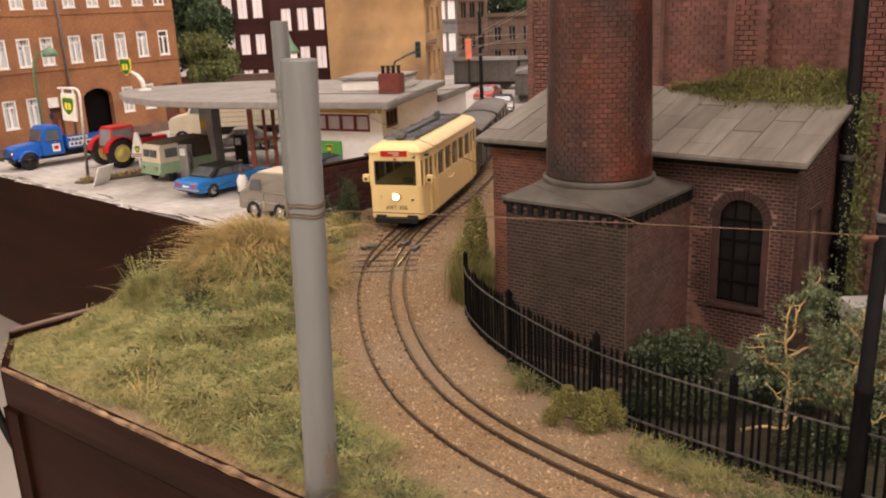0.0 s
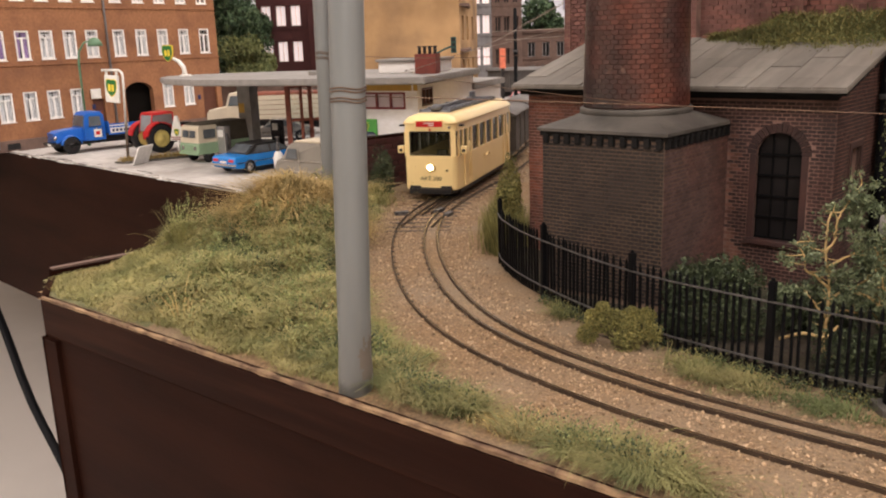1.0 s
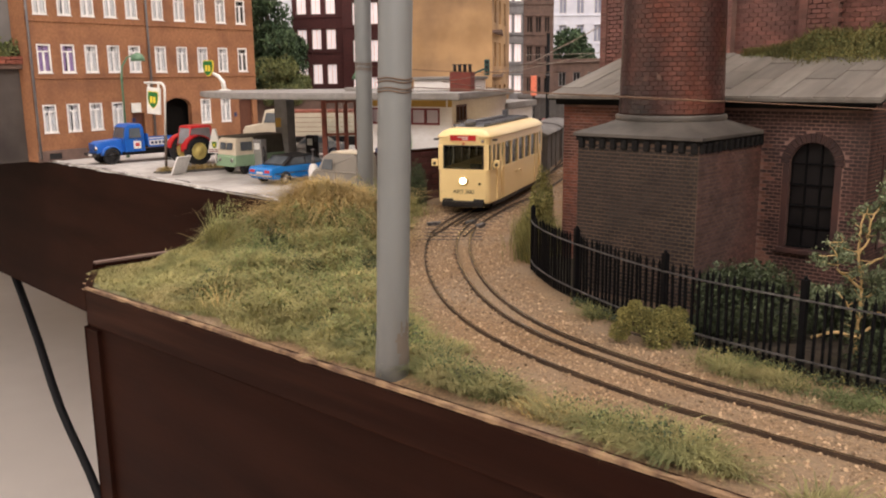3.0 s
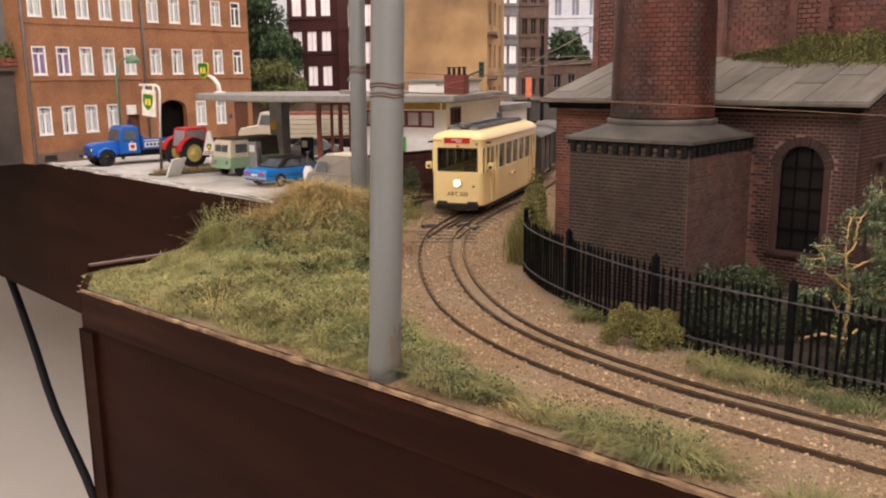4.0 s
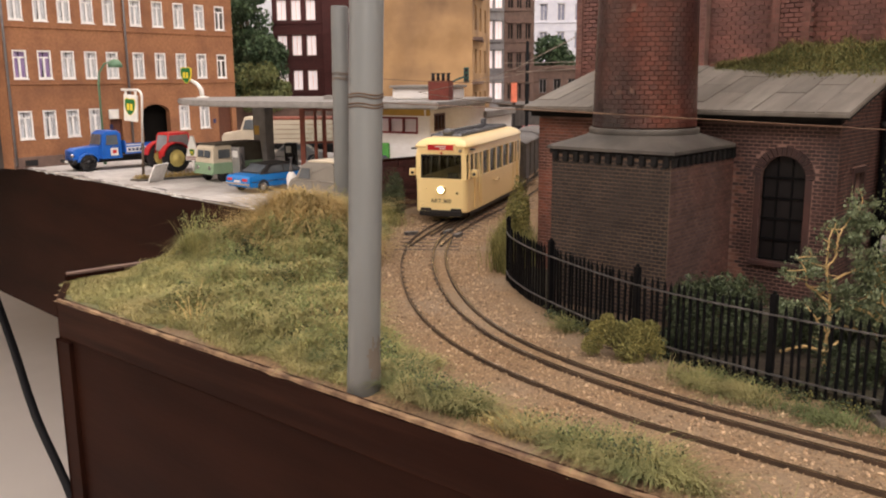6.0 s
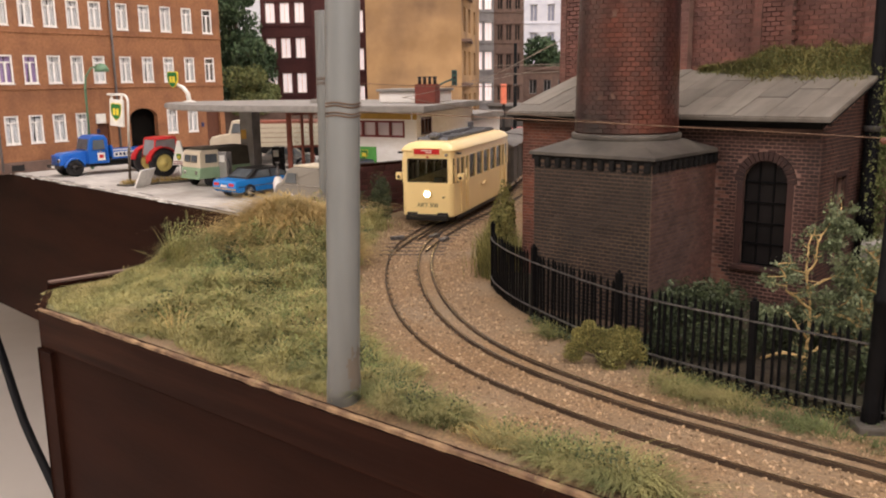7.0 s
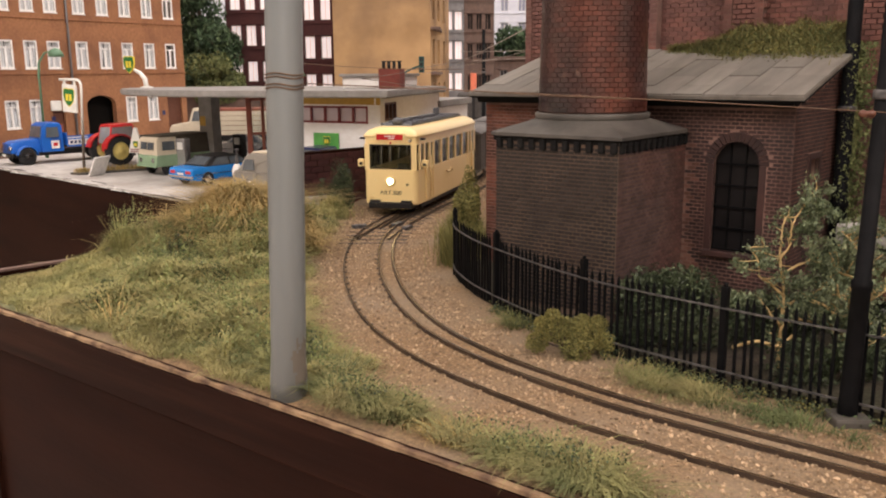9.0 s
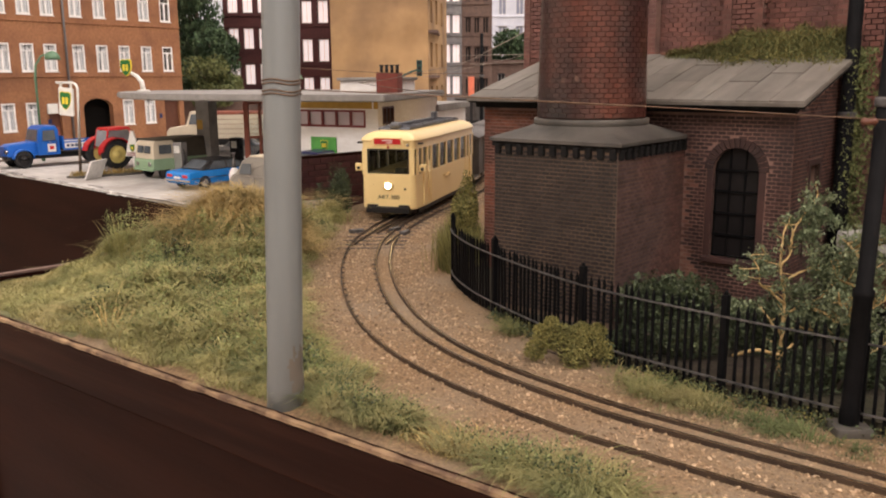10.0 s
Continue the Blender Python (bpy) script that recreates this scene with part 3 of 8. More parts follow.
def grid(poly, a0, a1, b0, b1, step, zf):
    na, nb = int((a1 - a0) / step), int((b1 - b0) / step)
    V, F, idx = [], [], {}

    def vert(i, j):
        if (i, j) not in idx:
            p = A * (a0 + i * step) + Bv * (b0 + j * step)
            idx[i, j] = len(V)
            V.append((p.x, p.y, zf(p.x, p.y)))
        return idx[i, j]
    for i in range(na):
        for j in range(nb):
            p = A * (a0 + (i + 0.5) * step) + Bv * (b0 + (j + 0.5) * step)
            if inside((p.x, p.y), poly):
                F.append((vert(i, j), vert(i + 1, j), vert(i + 1, j + 1), vert(i, j + 1)))
    return V, F


V, F = grid(NEAR, -30, 16, 10.15, 52, 0.36, ground_z)
ground = tagged(raw("ground", V, F, "sand", None), "tan sandy ballast ground along the tram track", "ground", kind="structure")
for poly in ground.data.polygons:
    poly.use_smooth = True

# loose stone chips on the ballast
rnd = random.Random(5)
fr = []
for k in range(36000):
    i = rnd.randrange(len(TRACK) - 1)
    d = rnd.uniform(-2.3, 2.6)
    p = offset(TRACK[max(i - 1, 0):i + 2], d)[min(i, 1)]
    q = Euler((rnd.uniform(0, 6), rnd.uniform(0, 6), rnd.uniform(0, 6))).to_matrix()
    s = rnd.choice((0.4, 0.5, 0.6, 0.7, 0.8, 1.0, 1.2, 1.7))
    fr.append((Vector((p.x + rnd.uniform(-.3, .3), p.y + rnd.uniform(-.3, .3), ground_z(p.x, p.y) + 0.01)), q.col[0] * s, q.col[1] * s * 0.8, q.col[2] * s * 0.6))
V, F = boxes(fr, (0.021, 0.021, 0.017))
tagged(raw("ballast_chips", V, F, "chip", None), "loose pale and brown ballast chips on sand", "gravel", kind="stuff")

# front board of the near module
FRONT0, FRONT1 = Vector((-13.35, 22.7, 0)), Vector((44.6, -20.8, 0))


def fascia(name, p0, p1, top, bottom, label, lip=True):
    p0, p1 = Vector(p0), Vector(p1)
    u = (p1 - p0).normalized()
    n = Vector((u.y, -u.x, 0))
    length = (p1 - p0).length
    m = Matrix(((u.x, n.x, 0, p0.x), (u.y, n.y, 0, p0.y), (0, 0, 1, 0), (0, 0, 0, 1)))
    bm = B(); box(bm, 0, length, -0.16, 0.0, bottom, top - 0.02, 0.03, m)
    ob = structure(name, bm, "fascia", label, "board")
    if lip:
        bm = B(); box(bm, 0, length, 0.004, 0.030, top - 1.15, top - 0.1, 0.012, m)
        part("trim_strip", bm, "fasciatrim", ob)
        bm, rows = B(), []
        for k in range(int(length / 0.11) + 1):
            x = min(k * 0.11, length)
            a, b, c = (noise.noise(Vector((x * f, g, 0))) for f, g in ((2.3, 1), (1.7, 5), (3.1, 9)))
            yo, yi, zt = 0.034 + 0.022 * a, -0.085 + 0.07 * b, top + 0.008 + 0.022 * c
            rows.append([bm.verts.new(m @ Vector(v)) for v in ((x, yo, top - 0.075 + 0.03 * b), (x, yo - 0.008, zt - 0.014), (x, yo - 0.03, zt), (x, yi, zt + 0.01 * a), (x, yi, top - 0.09))])
        for p, q in zip(rows, rows[1:]):
            for k in range(5):
                bm.faces.new((p[k], q[k], q[(k + 1) % 5], p[(k + 1) % 5]))
        bm.faces.new(rows[0]); bm.faces.new(rows[-1][::-1])
        bmesh.ops.recalc_face_normals(bm, faces=bm.faces)
        part("worn_top_edge", bm, "rawedge", ob, "worn bare top edge of the board")
    return ob


nb = fascia("module_front_board", (-13.35, 22.7, 0), (44.6, -20.8, 0), 0.05, -13.5, "dark brown painted front board of the layout module")
bm = B(); box(bm, -0.05, 0.75, 0.004, 0.10, -13.4, -1.2, 0.04, Matrix(((0.8, -0.6, 0, -13.35), (-0.6, -0.8, 0, 22.7), (0, 0, 1, 0), (0, 0, 0, 1))))
part("end_batten", bm, "fascia", nb)
fascia("module_end_board", (-14.3, 25.1, 0), (-13.38, 22.74, 0), 0.05, -13.5, "dark brown end board of the layout module", False)
nb = fascia("module_back_board", (-5.6, 33.6, 0), (-14.3, 25.15, 0), 0.22, -13.5, "dark brown painted rear board of the layout module", False)
bm = B(); strip(bm, [Vector((-5.7, 33.6, 0)), Vector((-14.32, 25.25, 0))], 0.12, 0.205, 0.27)
part("top_edge", bm, "brownfront", nb, "rubbed brown top edge")
fascia("street_front_board", (-62, 81.2, 0), (-6.3, 32.4, 0), 0.58, -9.4, "dark brown painted front board below the street module", False)

# forecourt deck; its unseen run to the back and left is added to shade the floor
DECK = [(-6.3, 32.5), (-7.55, 36.05), (-5.75, 39.45), (-3.55, 41.95), (0.85, 57.0), (3.0, 66), (3.0, 330), (-190, 330), (-190, 193.3), (-62, 81.2)]
bm = B(); prism(bm, DECK, -1.0, 0.6)
structure("pavement", bm, "concrete", "worn pale concrete filling station forecourt with an unseen extension shading the floor", "pavement")
bm = B(); prism(bm, [(3.0, 66.1), (70, 66.1), (70, 150), (3.0, 150)], -1.0, 0.28)
structure("road", bm, "asphalt", "pale grey model street paving", "road")
for k in range(5):
    t0, t1 = k / 5 + 0.004, (k + 1) / 5 - 0.004
    p0, p1 = Vector((-62, 81.2, 0)).lerp(Vector((-6.3, 32.4, 0)), t0), Vector((-62, 81.2, 0)).lerp(Vector((-6.3, 32.4, 0)), t1)
    bm = B(); strip(bm, [p0 + Vector((0.22, 0.26, 0)), p1 + Vector((0.22, 0.26, 0))], 0.22, 0.55, 0.66)
    structure("deck_edging", bm, "concrete", "chipped pale edging along the forecourt board", "edging")

# chipped paint and splinters along the forecourt edge
rc = random.Random(19)
for nm, mt, lab, cnt in (("edge_chips", "signwhite", "chipped white paint along the forecourt edge", 55), ("edge_cracks", "black", "dark cracks and splinters along the forecourt edge", 22)):
    fr = []
    for _ in range(cnt):
        p = Vector((-62, 81.2, 0)).lerp(Vector((-6.3, 32.4, 0)), rc.uniform(0.45, 0.99))
        u = Vector((0.752, -0.659, 0)).lerp(Vector((rc.uniform(-1, 1), rc.uniform(-1, 1), 0)), 0.15).normalized()
        k = rc.uniform(0.4, 1.6)
        off = Vector((0.22, 0.26, 0)) * (rc.uniform(-0.1, 1.9) if mt == "black" else rc.uniform(-0.25, 0.4))
        fr.append((p + off + Vector((0, 0, 0.665 if mt == "black" else rc.uniform(0.55, 0.66))), u * k, Vector((-u.y, u.x, 0)) * rc.uniform(0.5, 1.4), Vector((0, 0, 1))))
    V, F = boxes(fr, (0.30, 0.03, 0.012) if mt != "black" else (0.55, 0.028, 0.012))
    tagged(raw(nm, V, F, mt, None), lab, "debris", kind="stuff")

# under-layout: the trailing cable and table legs
bm = B(); tube(bm, spline([(-43.5, 67, -9.2), (-42.5, 66, -10.3), (-38.7, 62, -14.6), (-35.1, 58, -18.7), (-30.5, 54, -24.0), (-27, 50, -30), (-24, 46, -42), (-23, 44, FLOOR_Z + 0.45)], 2.0), 0.33, 8)
tagged(part("power_cable", bm, "cable", None), "black power cable hanging below the layout board", "cable")
for x, y in ((-18, 62), (-10, 110), (40, 14), (40, 100)):
    bm = B(); box(bm, x - 2, x + 2, y - 2, y + 2, FLOOR_Z, -1.0 if y > 50 else -0.5, 0.1)
    tagged(part("layout_leg", bm, "fascia", None), "dark brown wooden leg under the layout", "leg", "legs under the layout")

# ---- track ----
tr = thing("tram_track", at(0, 0, 0), "narrow rusty tram rails sunk in sand ballast", "track")
G = 0.60


def rail(name, line, label="", half=0.040):
    bm = B(); strip(bm, line, half, -0.14, 0.03)
    ob = part(name, bm, "rail", tr, label)
    bm = B(); strip(bm, line, half * 0.75, 0.031, 0.055)
    part("rail_head", bm, "railtop", ob, "worn brighter rail head")


rail("outer_rail", offset(TRACK, G - 0.06), "", 0.020)
rail("inner_rail", offset(TRACK, -G), "", 0.034)
fr = []
for line in (offset(TRACK, G - 0.11), offset(TRACK, -G + 0.05)):
    d = 0.0
    for p, q in zip(line, line[1:]):
        d += (q - p).length
        if d > 0.42 and p.y > 19.5:
            d = 0.0
            u = (q - p).normalized()
            fr.append((Vector((p.x, p.y, 0.0)), u, Vector((-u.y, u.x, 0)), Vector((0, 0, 1))))
V, F = boxes(fr, (0.035, 0.050, 0.014))
tagged(raw("chair_ironwork", V, F, "rail", tr, "small rusty rail chairs"), kind="stuff")
NG = next(i for i, p in enumerate(TRACK) if p.y > 33.0)
rail("guard_rail", offset(TRACK[:NG], -G - 0.48), "check rail close beside the running rail")
bm = B(); strip(bm, offset(TRACK[:NG], -G - 0.235), 0.185, -0.14, -0.030)
part("groove_fill", bm, "sand", tr, "sand packed between rail and check rail")
rail("siding_rail", offset(SIDING[4:], -G))
rail("siding_rail", offset(SIDING[4:], G))
rail("check_rail", offset(SIDING[10:26], G - 0.25))
rail("check_rail", offset(TRACK[NG + 3:NG + 20], -G + 0.25))
bm = B(); box(bm, -0.56, 0.56, -0.08, 0.08, -0.14, -0.03, 0.01)
slm = part("sleeper", bm, "sleeper", tr).data
first = bpy.data.objects["sleeper"]
k = 0
for i in range(NG - 6, len(TRACK) - 40, 2):
    p, q = TRACK[i], TRACK[i + 1]
    ob = first if k == 0 else new("sleeper", slm)
    ob.parent = tr
    w = 1.5 if i < NG + 40 else 1.1
    ob.matrix_basis = at(p.x + (0.25 if w > 1.2 else 0), p.y, 0, math.degrees(math.atan2(q.y - p.y, q.x - p.x)) + 90) @ Matrix.Diagonal((1.5 * w, 1, 1, 1))
    k += 1
for (x, y, r) in ((-3.75, 34.2, 25), (-1.75, 33.8, 70), (-2.2, 34.6, 60), (-1.35, 40.9, 75)):
    bm = B(); box(bm, -0.3, 0.3, -0.12, 0.12, -0.05, 0.1, 0.03, Matrix.Translation((x, y, 0)) @ pose(0, 0, 0, 0, 0, r))
    part("switch_box", bm, "wornsteel", tr, "grey cast switch box")

# ---- boiler house, chimney and works wall; their own axes run along the works front ----
RZ = -38.7
PX, PY = Vector((0.7804, -0.6252, 0)), Vector((0.6252, 0.7804, 0))


def works(X, Y):
    p = PX * X + PY * Y
    return p.x, p.y


XA = Vector((1, 0, 0))
ch = thing("factory_chimney", at(0, 0, 0, RZ), "tall round brick chimney on a square dark brick plinth", "chimney")
X0, X1, Y0, Y1 = -12.80, -9.23, 18.18, 21.85
bm = B(); box(bm, X0, X1, Y0, Y1, 0.0, 4.52)
plinth = part("plinth", bm, "plinthmortar", ch)
front = courses(Vector((X0, Y0, 0)), XA, X1 - X0, 0.3, 4.4)
right = courses(Vector((X1, Y0, 0)), Vector((0, 1, 0)), Y1 - Y0, 0.3, 4.4)
bm = B()
for k in range(11):
    x = X0 + 0.05 + k * (X1 - X0 - 0.25) / 10
    box(bm, x, x + 0.17, Y0 - 0.10, Y0 + 0.05, 4.27, 4.56, 0.05)
for k in range(12):
    y = Y0 + 0.0 + k * (Y1 - Y0 - 0.25) / 11
    box(bm, X1 - 0.05, X1 + 0.10, y, y + 0.17, 4.27, 4.56, 0.05)
box(bm, X0 - 0.05, X1 + 0.05, Y0 - 0.05, Y1, 4.47, 4.61)
# dark corbels, blackened further to paint the shade below the cap
part("corbel_table", bm, "undershade", ch, "row of small dark corbels with the cap's shade in their colour")
CX, CY = (X0 + X1) / 2 - 0.03, (Y0 + Y1) / 2
o = 0.14
RCAP = 1.47
bm = B()
levels = [(0.0, 4.60), (0.0, 4.68), (0.04, 4.695), (0.30, 4.78), (0.58, 4.87), (0.82, 4.945), (1.0, 5.0)]
rings_ = []
for f, z in levels:
    row = []
    for k in range(64):
        a = k * math.tau / 64 + math.pi / 4
        c, s = math.cos(a), math.sin(a)
        hx = (X1 + o - CX) if c > 0 else (CX - X0 + o)
        hy = (Y1 - CY) if s > 0 else (CY - Y0 + o)
        d = min(hx / max(abs(c), 1e-6), hy / max(abs(s), 1e-6))
        d = d + (RCAP - d) * f
        row.append(bm.verts.new((CX + d * c, CY + d * s, z)))
    rings_.append(row)
for r0, r1 in zip(rings_, rings_[1:]):
    for k in range(64):
        bm.faces.new((r0[k], r0[(k + 1) % 64], r1[(k + 1) % 64], r1[k]))
bm.faces.new(rings_[0][::-1]); bm.faces.new(rings_[-1])
part("plinth_cap", bm, "cap", ch, "sloping grey cast cap")
bm = B(); lathe(bm, [(1.44, 4.97), (1.475, 5.0), (1.485, 5.06), (1.485, 5.12), (1.47, 5.15), (1.40, 5.16)], (CX, CY, 0), 56)
part("collar", bm, "cap", ch, "thin grey ring moulding")
SH0, SH1, SHZ = 1.40, 0.95, 24.0
bm = B(); lathe(bm, [(SH0 - 0.008, 5.15), (SH1 - 0.008, SHZ)], (CX, CY, 0), 48)
part("shaft_core", bm, "chimmortar", ch)
V, F = [], []
rr = random.Random(3)
rows = int((SHZ - 5.2) / 0.122)
for r in range(rows):
    z = 5.2 + r * 0.122
    rad = SH0 + (SH1 - SH0) * (z - 5.15) / (SHZ - 5.15)
    n = 38
    for q in range(n):
        a0, a1 = (q + 0.04 + 0.5 * (r % 2)) * math.tau / n, (q + 0.96 + 0.5 * (r % 2)) * math.tau / n
        if math.sin((a0 + a1) / 2) > 0.55:
            continue
        ro = rad + rr.uniform(-0.004, 0.004)
        k = len(V)
        for ang in (a0, (a0 + a1) / 2, a1):
            for rd in (rad - 0.05, ro):
                for zz in (z, z + 0.110):
                    V.append((CX + rd * math.cos(ang), CY + rd * math.sin(ang), zz))
        F += [(k + 2, k + 6, k + 7, k + 3), (k + 6, k + 10, k + 11, k + 7), (k + 3, k + 7, k + 5, k + 1), (k + 7, k + 11, k + 9, k + 5),
              (k, k + 4, k + 6, k + 2), (k + 4, k + 8, k + 10, k + 6), (k, k + 2, k + 3, k + 1), (k + 8, k + 9, k + 11, k + 10)]
tagged(raw("shaft_bricks", V, F, "chimbrick", ch, "sooty red curved chimney bricks"), kind="stuff")

# pale scars of mortar on the shaft
rsc = random.Random(8)
for deg, z in ((-91, 6.12), (-76, 6.16), (-95, 8.2), (-77, 8.22)):
    V, F = [], []
    rad = SH0 + (SH1 - SH0) * (z - 5.15) / (SHZ - 5.15) + 0.006
    pts = [(a * 0.6, 0.075 * rsc.uniform(0.35, 1.4)) for a in range(10)]
    for t, r in [(0, 0.0)] + [(k * math.tau / 10, r) for k, (_, r) in enumerate(pts)]:
        a = math.radians(deg) + r * math.cos(t) / rad
        V.append((CX + rad * math.cos(a), CY + rad * math.sin(a), z + 1.3 * r * math.sin(t)))
    F = [(0, k + 1, (k + 1) % 10 + 1) for k in range(10)]
    raw("mortar_scar", V, F, "scar", ch, "pale scar of mortar")

# boiler house
bh = thing("boiler_house", at(0, 0, 0, RZ), "low dark brick boiler house with grey lean-to roof", "building")
WX0, WX1, WY0, WY1 = -15.9, -6.42, 21.85, 25.9
holes = [(-8.42 - WX0, -7.22 - WX0, 1.50, 4.4)]
bm = B()
wall(bm, (WX0, WY0), (WX1, WY0), 0, 5.3, 0.35, holes)
part("front_wall", bm, "mortar", bh)
ARX, ARR = -7.82, 0.60


def front_solid(s, z):
    x = WX0 + s
    if z >= 3.8 and math.hypot(x - ARX, z - 3.8) < ARR + 0.26:
        return False
    return not (X0 < x < X1 and z < 4.5)


def salty(s, z):
    """The salt-bleached strip of brick beside the plinth."""
    x = WX0 + s - X1
    return -0.05 < x and x < 0.16 + 0.9 * noise.noise(Vector((s * 3.1, z * 4.7, 0))) * 0.4 + 0.5 * max(0.0, 1.75 - z) and z < 4.35


V, F = brick_mesh(courses(Vector((WX0, WY0, 0)), XA, WX1 - WX0, 0.2, 5.3, solid=lambda s, z: front_solid(s, z) and salty(s, z)), XA, seed=9)
tagged(raw("bleached_bricks", V, F, "salted", bh, "pale orange salt-bleached bricks"), kind="stuff")
# end bay brick: orange staining, with warm bounced light put into the colour too
V, F = brick_mesh(courses(Vector((WX0, WY0, 0)), XA, WX1 - WX0, 0.2, 5.3, solid=lambda s, z: front_solid(s, z) and WX0 + s < X0), XA, seed=5)
tagged(raw("end_bay_bricks", V, F, "warmbrick", bh, "orange stained brick courses with warm bounced light painted in"), kind="stuff")
V, F = brick_mesh(courses(Vector((WX0, WY0, 0)), XA, WX1 - WX0, 0.2, 5.3, solid=lambda s, z: front_solid(s, z) and X0 <= WX0 + s and not salty(s, z), cuts=[(ARX - ARR - 0.18 - WX0, ARX + ARR + 0.18 - WX0, 1.36, 3.86)]), XA, seed=4)
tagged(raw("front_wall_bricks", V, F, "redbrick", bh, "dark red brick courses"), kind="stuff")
bm = B()   # spandrel round the arch
sp = [(ARX - ARR, 4.42), (ARX - ARR, 3.8)] + [(ARX - ARR * math.cos(k * math.pi / 14), 3.8 + ARR * math.sin(k * math.pi / 14)) for k in range(1, 14)] + [(ARX + ARR, 3.8), (ARX + ARR, 4.42)]
half = len(sp) // 2
for poly in (sp[:half + 1] + [(ARX, 4.42)], [(ARX, 4.42)] + sp[half:]):
    f0 = [bm.verts.new((x, WY0 + 0.004, z)) for x, z in poly]
    f1 = [bm.verts.new((x, WY0 + 0.34, z)) for x, z in poly]
    bm.faces.new(f0); bm.faces.new(f1[::-1])
    for k in range(len(poly)):
        bm.faces.new((f0[k], f1[k], f1[(k + 1) % len(poly)], f0[(k + 1) % len(poly)]))
bmesh.ops.recalc_face_normals(bm, faces=bm.faces)
part("arch_infill", bm, "mortar", bh)
for k in range(17):
    a0 = math.pi * (k + 0.06) / 17
    a1 = math.pi * (k + 0.94) / 17
    bm = B()
    q = [bm.verts.new((ARX - r * math.cos(a), WY0 - d, 3.8 + r * math.sin(a))) for d in (0.04, -0.05) for r, a in ((ARR, a0), (ARR + 0.24, a0), (ARR + 0.24, a1), (ARR, a1))]
    for f in ((0, 1, 2, 3), (0, 4, 5, 1), (1, 5, 6, 2), (2, 6, 7, 3), (3, 7, 4, 0)):
        bm.faces.new([q[i] for i in f])
    bmesh.ops.recalc_face_normals(bm, faces=bm.faces)
    part("arch_brick", bm, "redbrick", bh)
for sx in (-1, 1):
    bm = B(); box(bm, ARX + sx * (ARR + 0.085) - 0.085, ARX + sx * (ARR + 0.085) + 0.085, WY0 - 0.034, WY0 + 0.1, 1.5, 3.8, 0.01)
    part("window_jamb", bm, "redbrick", bh)
win = B()
box(win, ARX - ARR, ARX + ARR, WY0 + 0.16, WY0 + 0.18, 1.5, 4.4)
win = part("window", win, "darkglass", bh, "tall dark arched window")
for x in (-ARR + 0.03, -0.2, 0.2, ARR - 0.03):
    bm = B(); box(bm, ARX + x - 0.016, ARX + x + 0.016, WY0 + 0.1, WY0 + 0.155, 1.5, 4.35)
    part("glazing_bar", bm, "iron", win)
for z in (1.53, 2.1, 2.67, 3.24, 3.8):
    bm = B(); box(bm, ARX - ARR, ARX + ARR, WY0 + 0.095, WY0 + 0.15, z - 0.03, z + 0.03)
    part("glazing_bar", bm, "iron", win)
bm = B(); box(bm, ARX - 0.78, ARX + 0.78, WY0 - 0.16, WY0 + 0.1, 1.36, 1.5, 0.02)
part("window_sill", bm, "redbrick", bh)
bm = B()
wall(bm, (WX1, WY0), (WX1, WY1), 0, 5.3, 0.35, [(1.3, 2.1, 1.6, 3.9)])
for k in range(8):
    y = WY0 + 0.0 + k * (WY1 - WY0) / 8
    box(bm, WX1 - 0.35, WX1, y, y + (WY1 - WY0) / 8, 5.3, 5.42 + k * 0.125)
part("side_wall", bm, "mortar", bh)
V, F = brick_mesh(courses(Vector((WX1, WY0, 0)), Vector((0, 1, 0)), WY1 - WY0, 0.2, 6.3, solid=lambda s, z: z < 5.25 + s * 0.245, cuts=[(1.14, 2.26, 1.5, 4.06)]), Vector((0, 1, 0)), seed=6)
tagged(raw("side_wall_bricks", V, F, "redbrick", bh, "dark red brick courses"), kind="stuff")
for y in (WY0 + 1.22, WY0 + 2.18):
    bm = B(); box(bm, WX1 - 0.1, WX1 + 0.036, y - 0.08, y + 0.08, 1.5, 4.0, 0.01)
    part("window_jamb", bm, "redbrick", bh)
bm = B(); box(bm, WX1 - 0.1, WX1 + 0.038, WY0 + 1.14, WY0 + 2.26, 3.9, 4.06, 0.01)
part("window_lintel", bm, "redbrick", bh)
bm = B(); box(bm, WX1 - 0.2, WX1 - 0.18, WY0 + 1.3, WY0 + 2.1, 1.6, 3.9)
part("side_window", bm, "darkglass", bh)
bm = B(); wall(bm, (WX0, WY1), (WX0, WY0), 0, 5.6, 0.3, [(1.6, 2.5, 1.4, 3.4)])
part("gable_wall", bm, "mortar", bh)
V, F = brick_mesh(courses(Vector((WX0, WY1, 0)), Vector((0, -1, 0)), WY1 - WY0, 0.2, 6.2, solid=lambda s, z: z < 6.2 - s * 0.245 and not (1.55 < s < 2.55 and 1.4 < z < 3.4)), Vector((0, -1, 0)), seed=8)
tagged(raw("gable_wall_bricks", V, F, "redbrick", bh), kind="stuff")
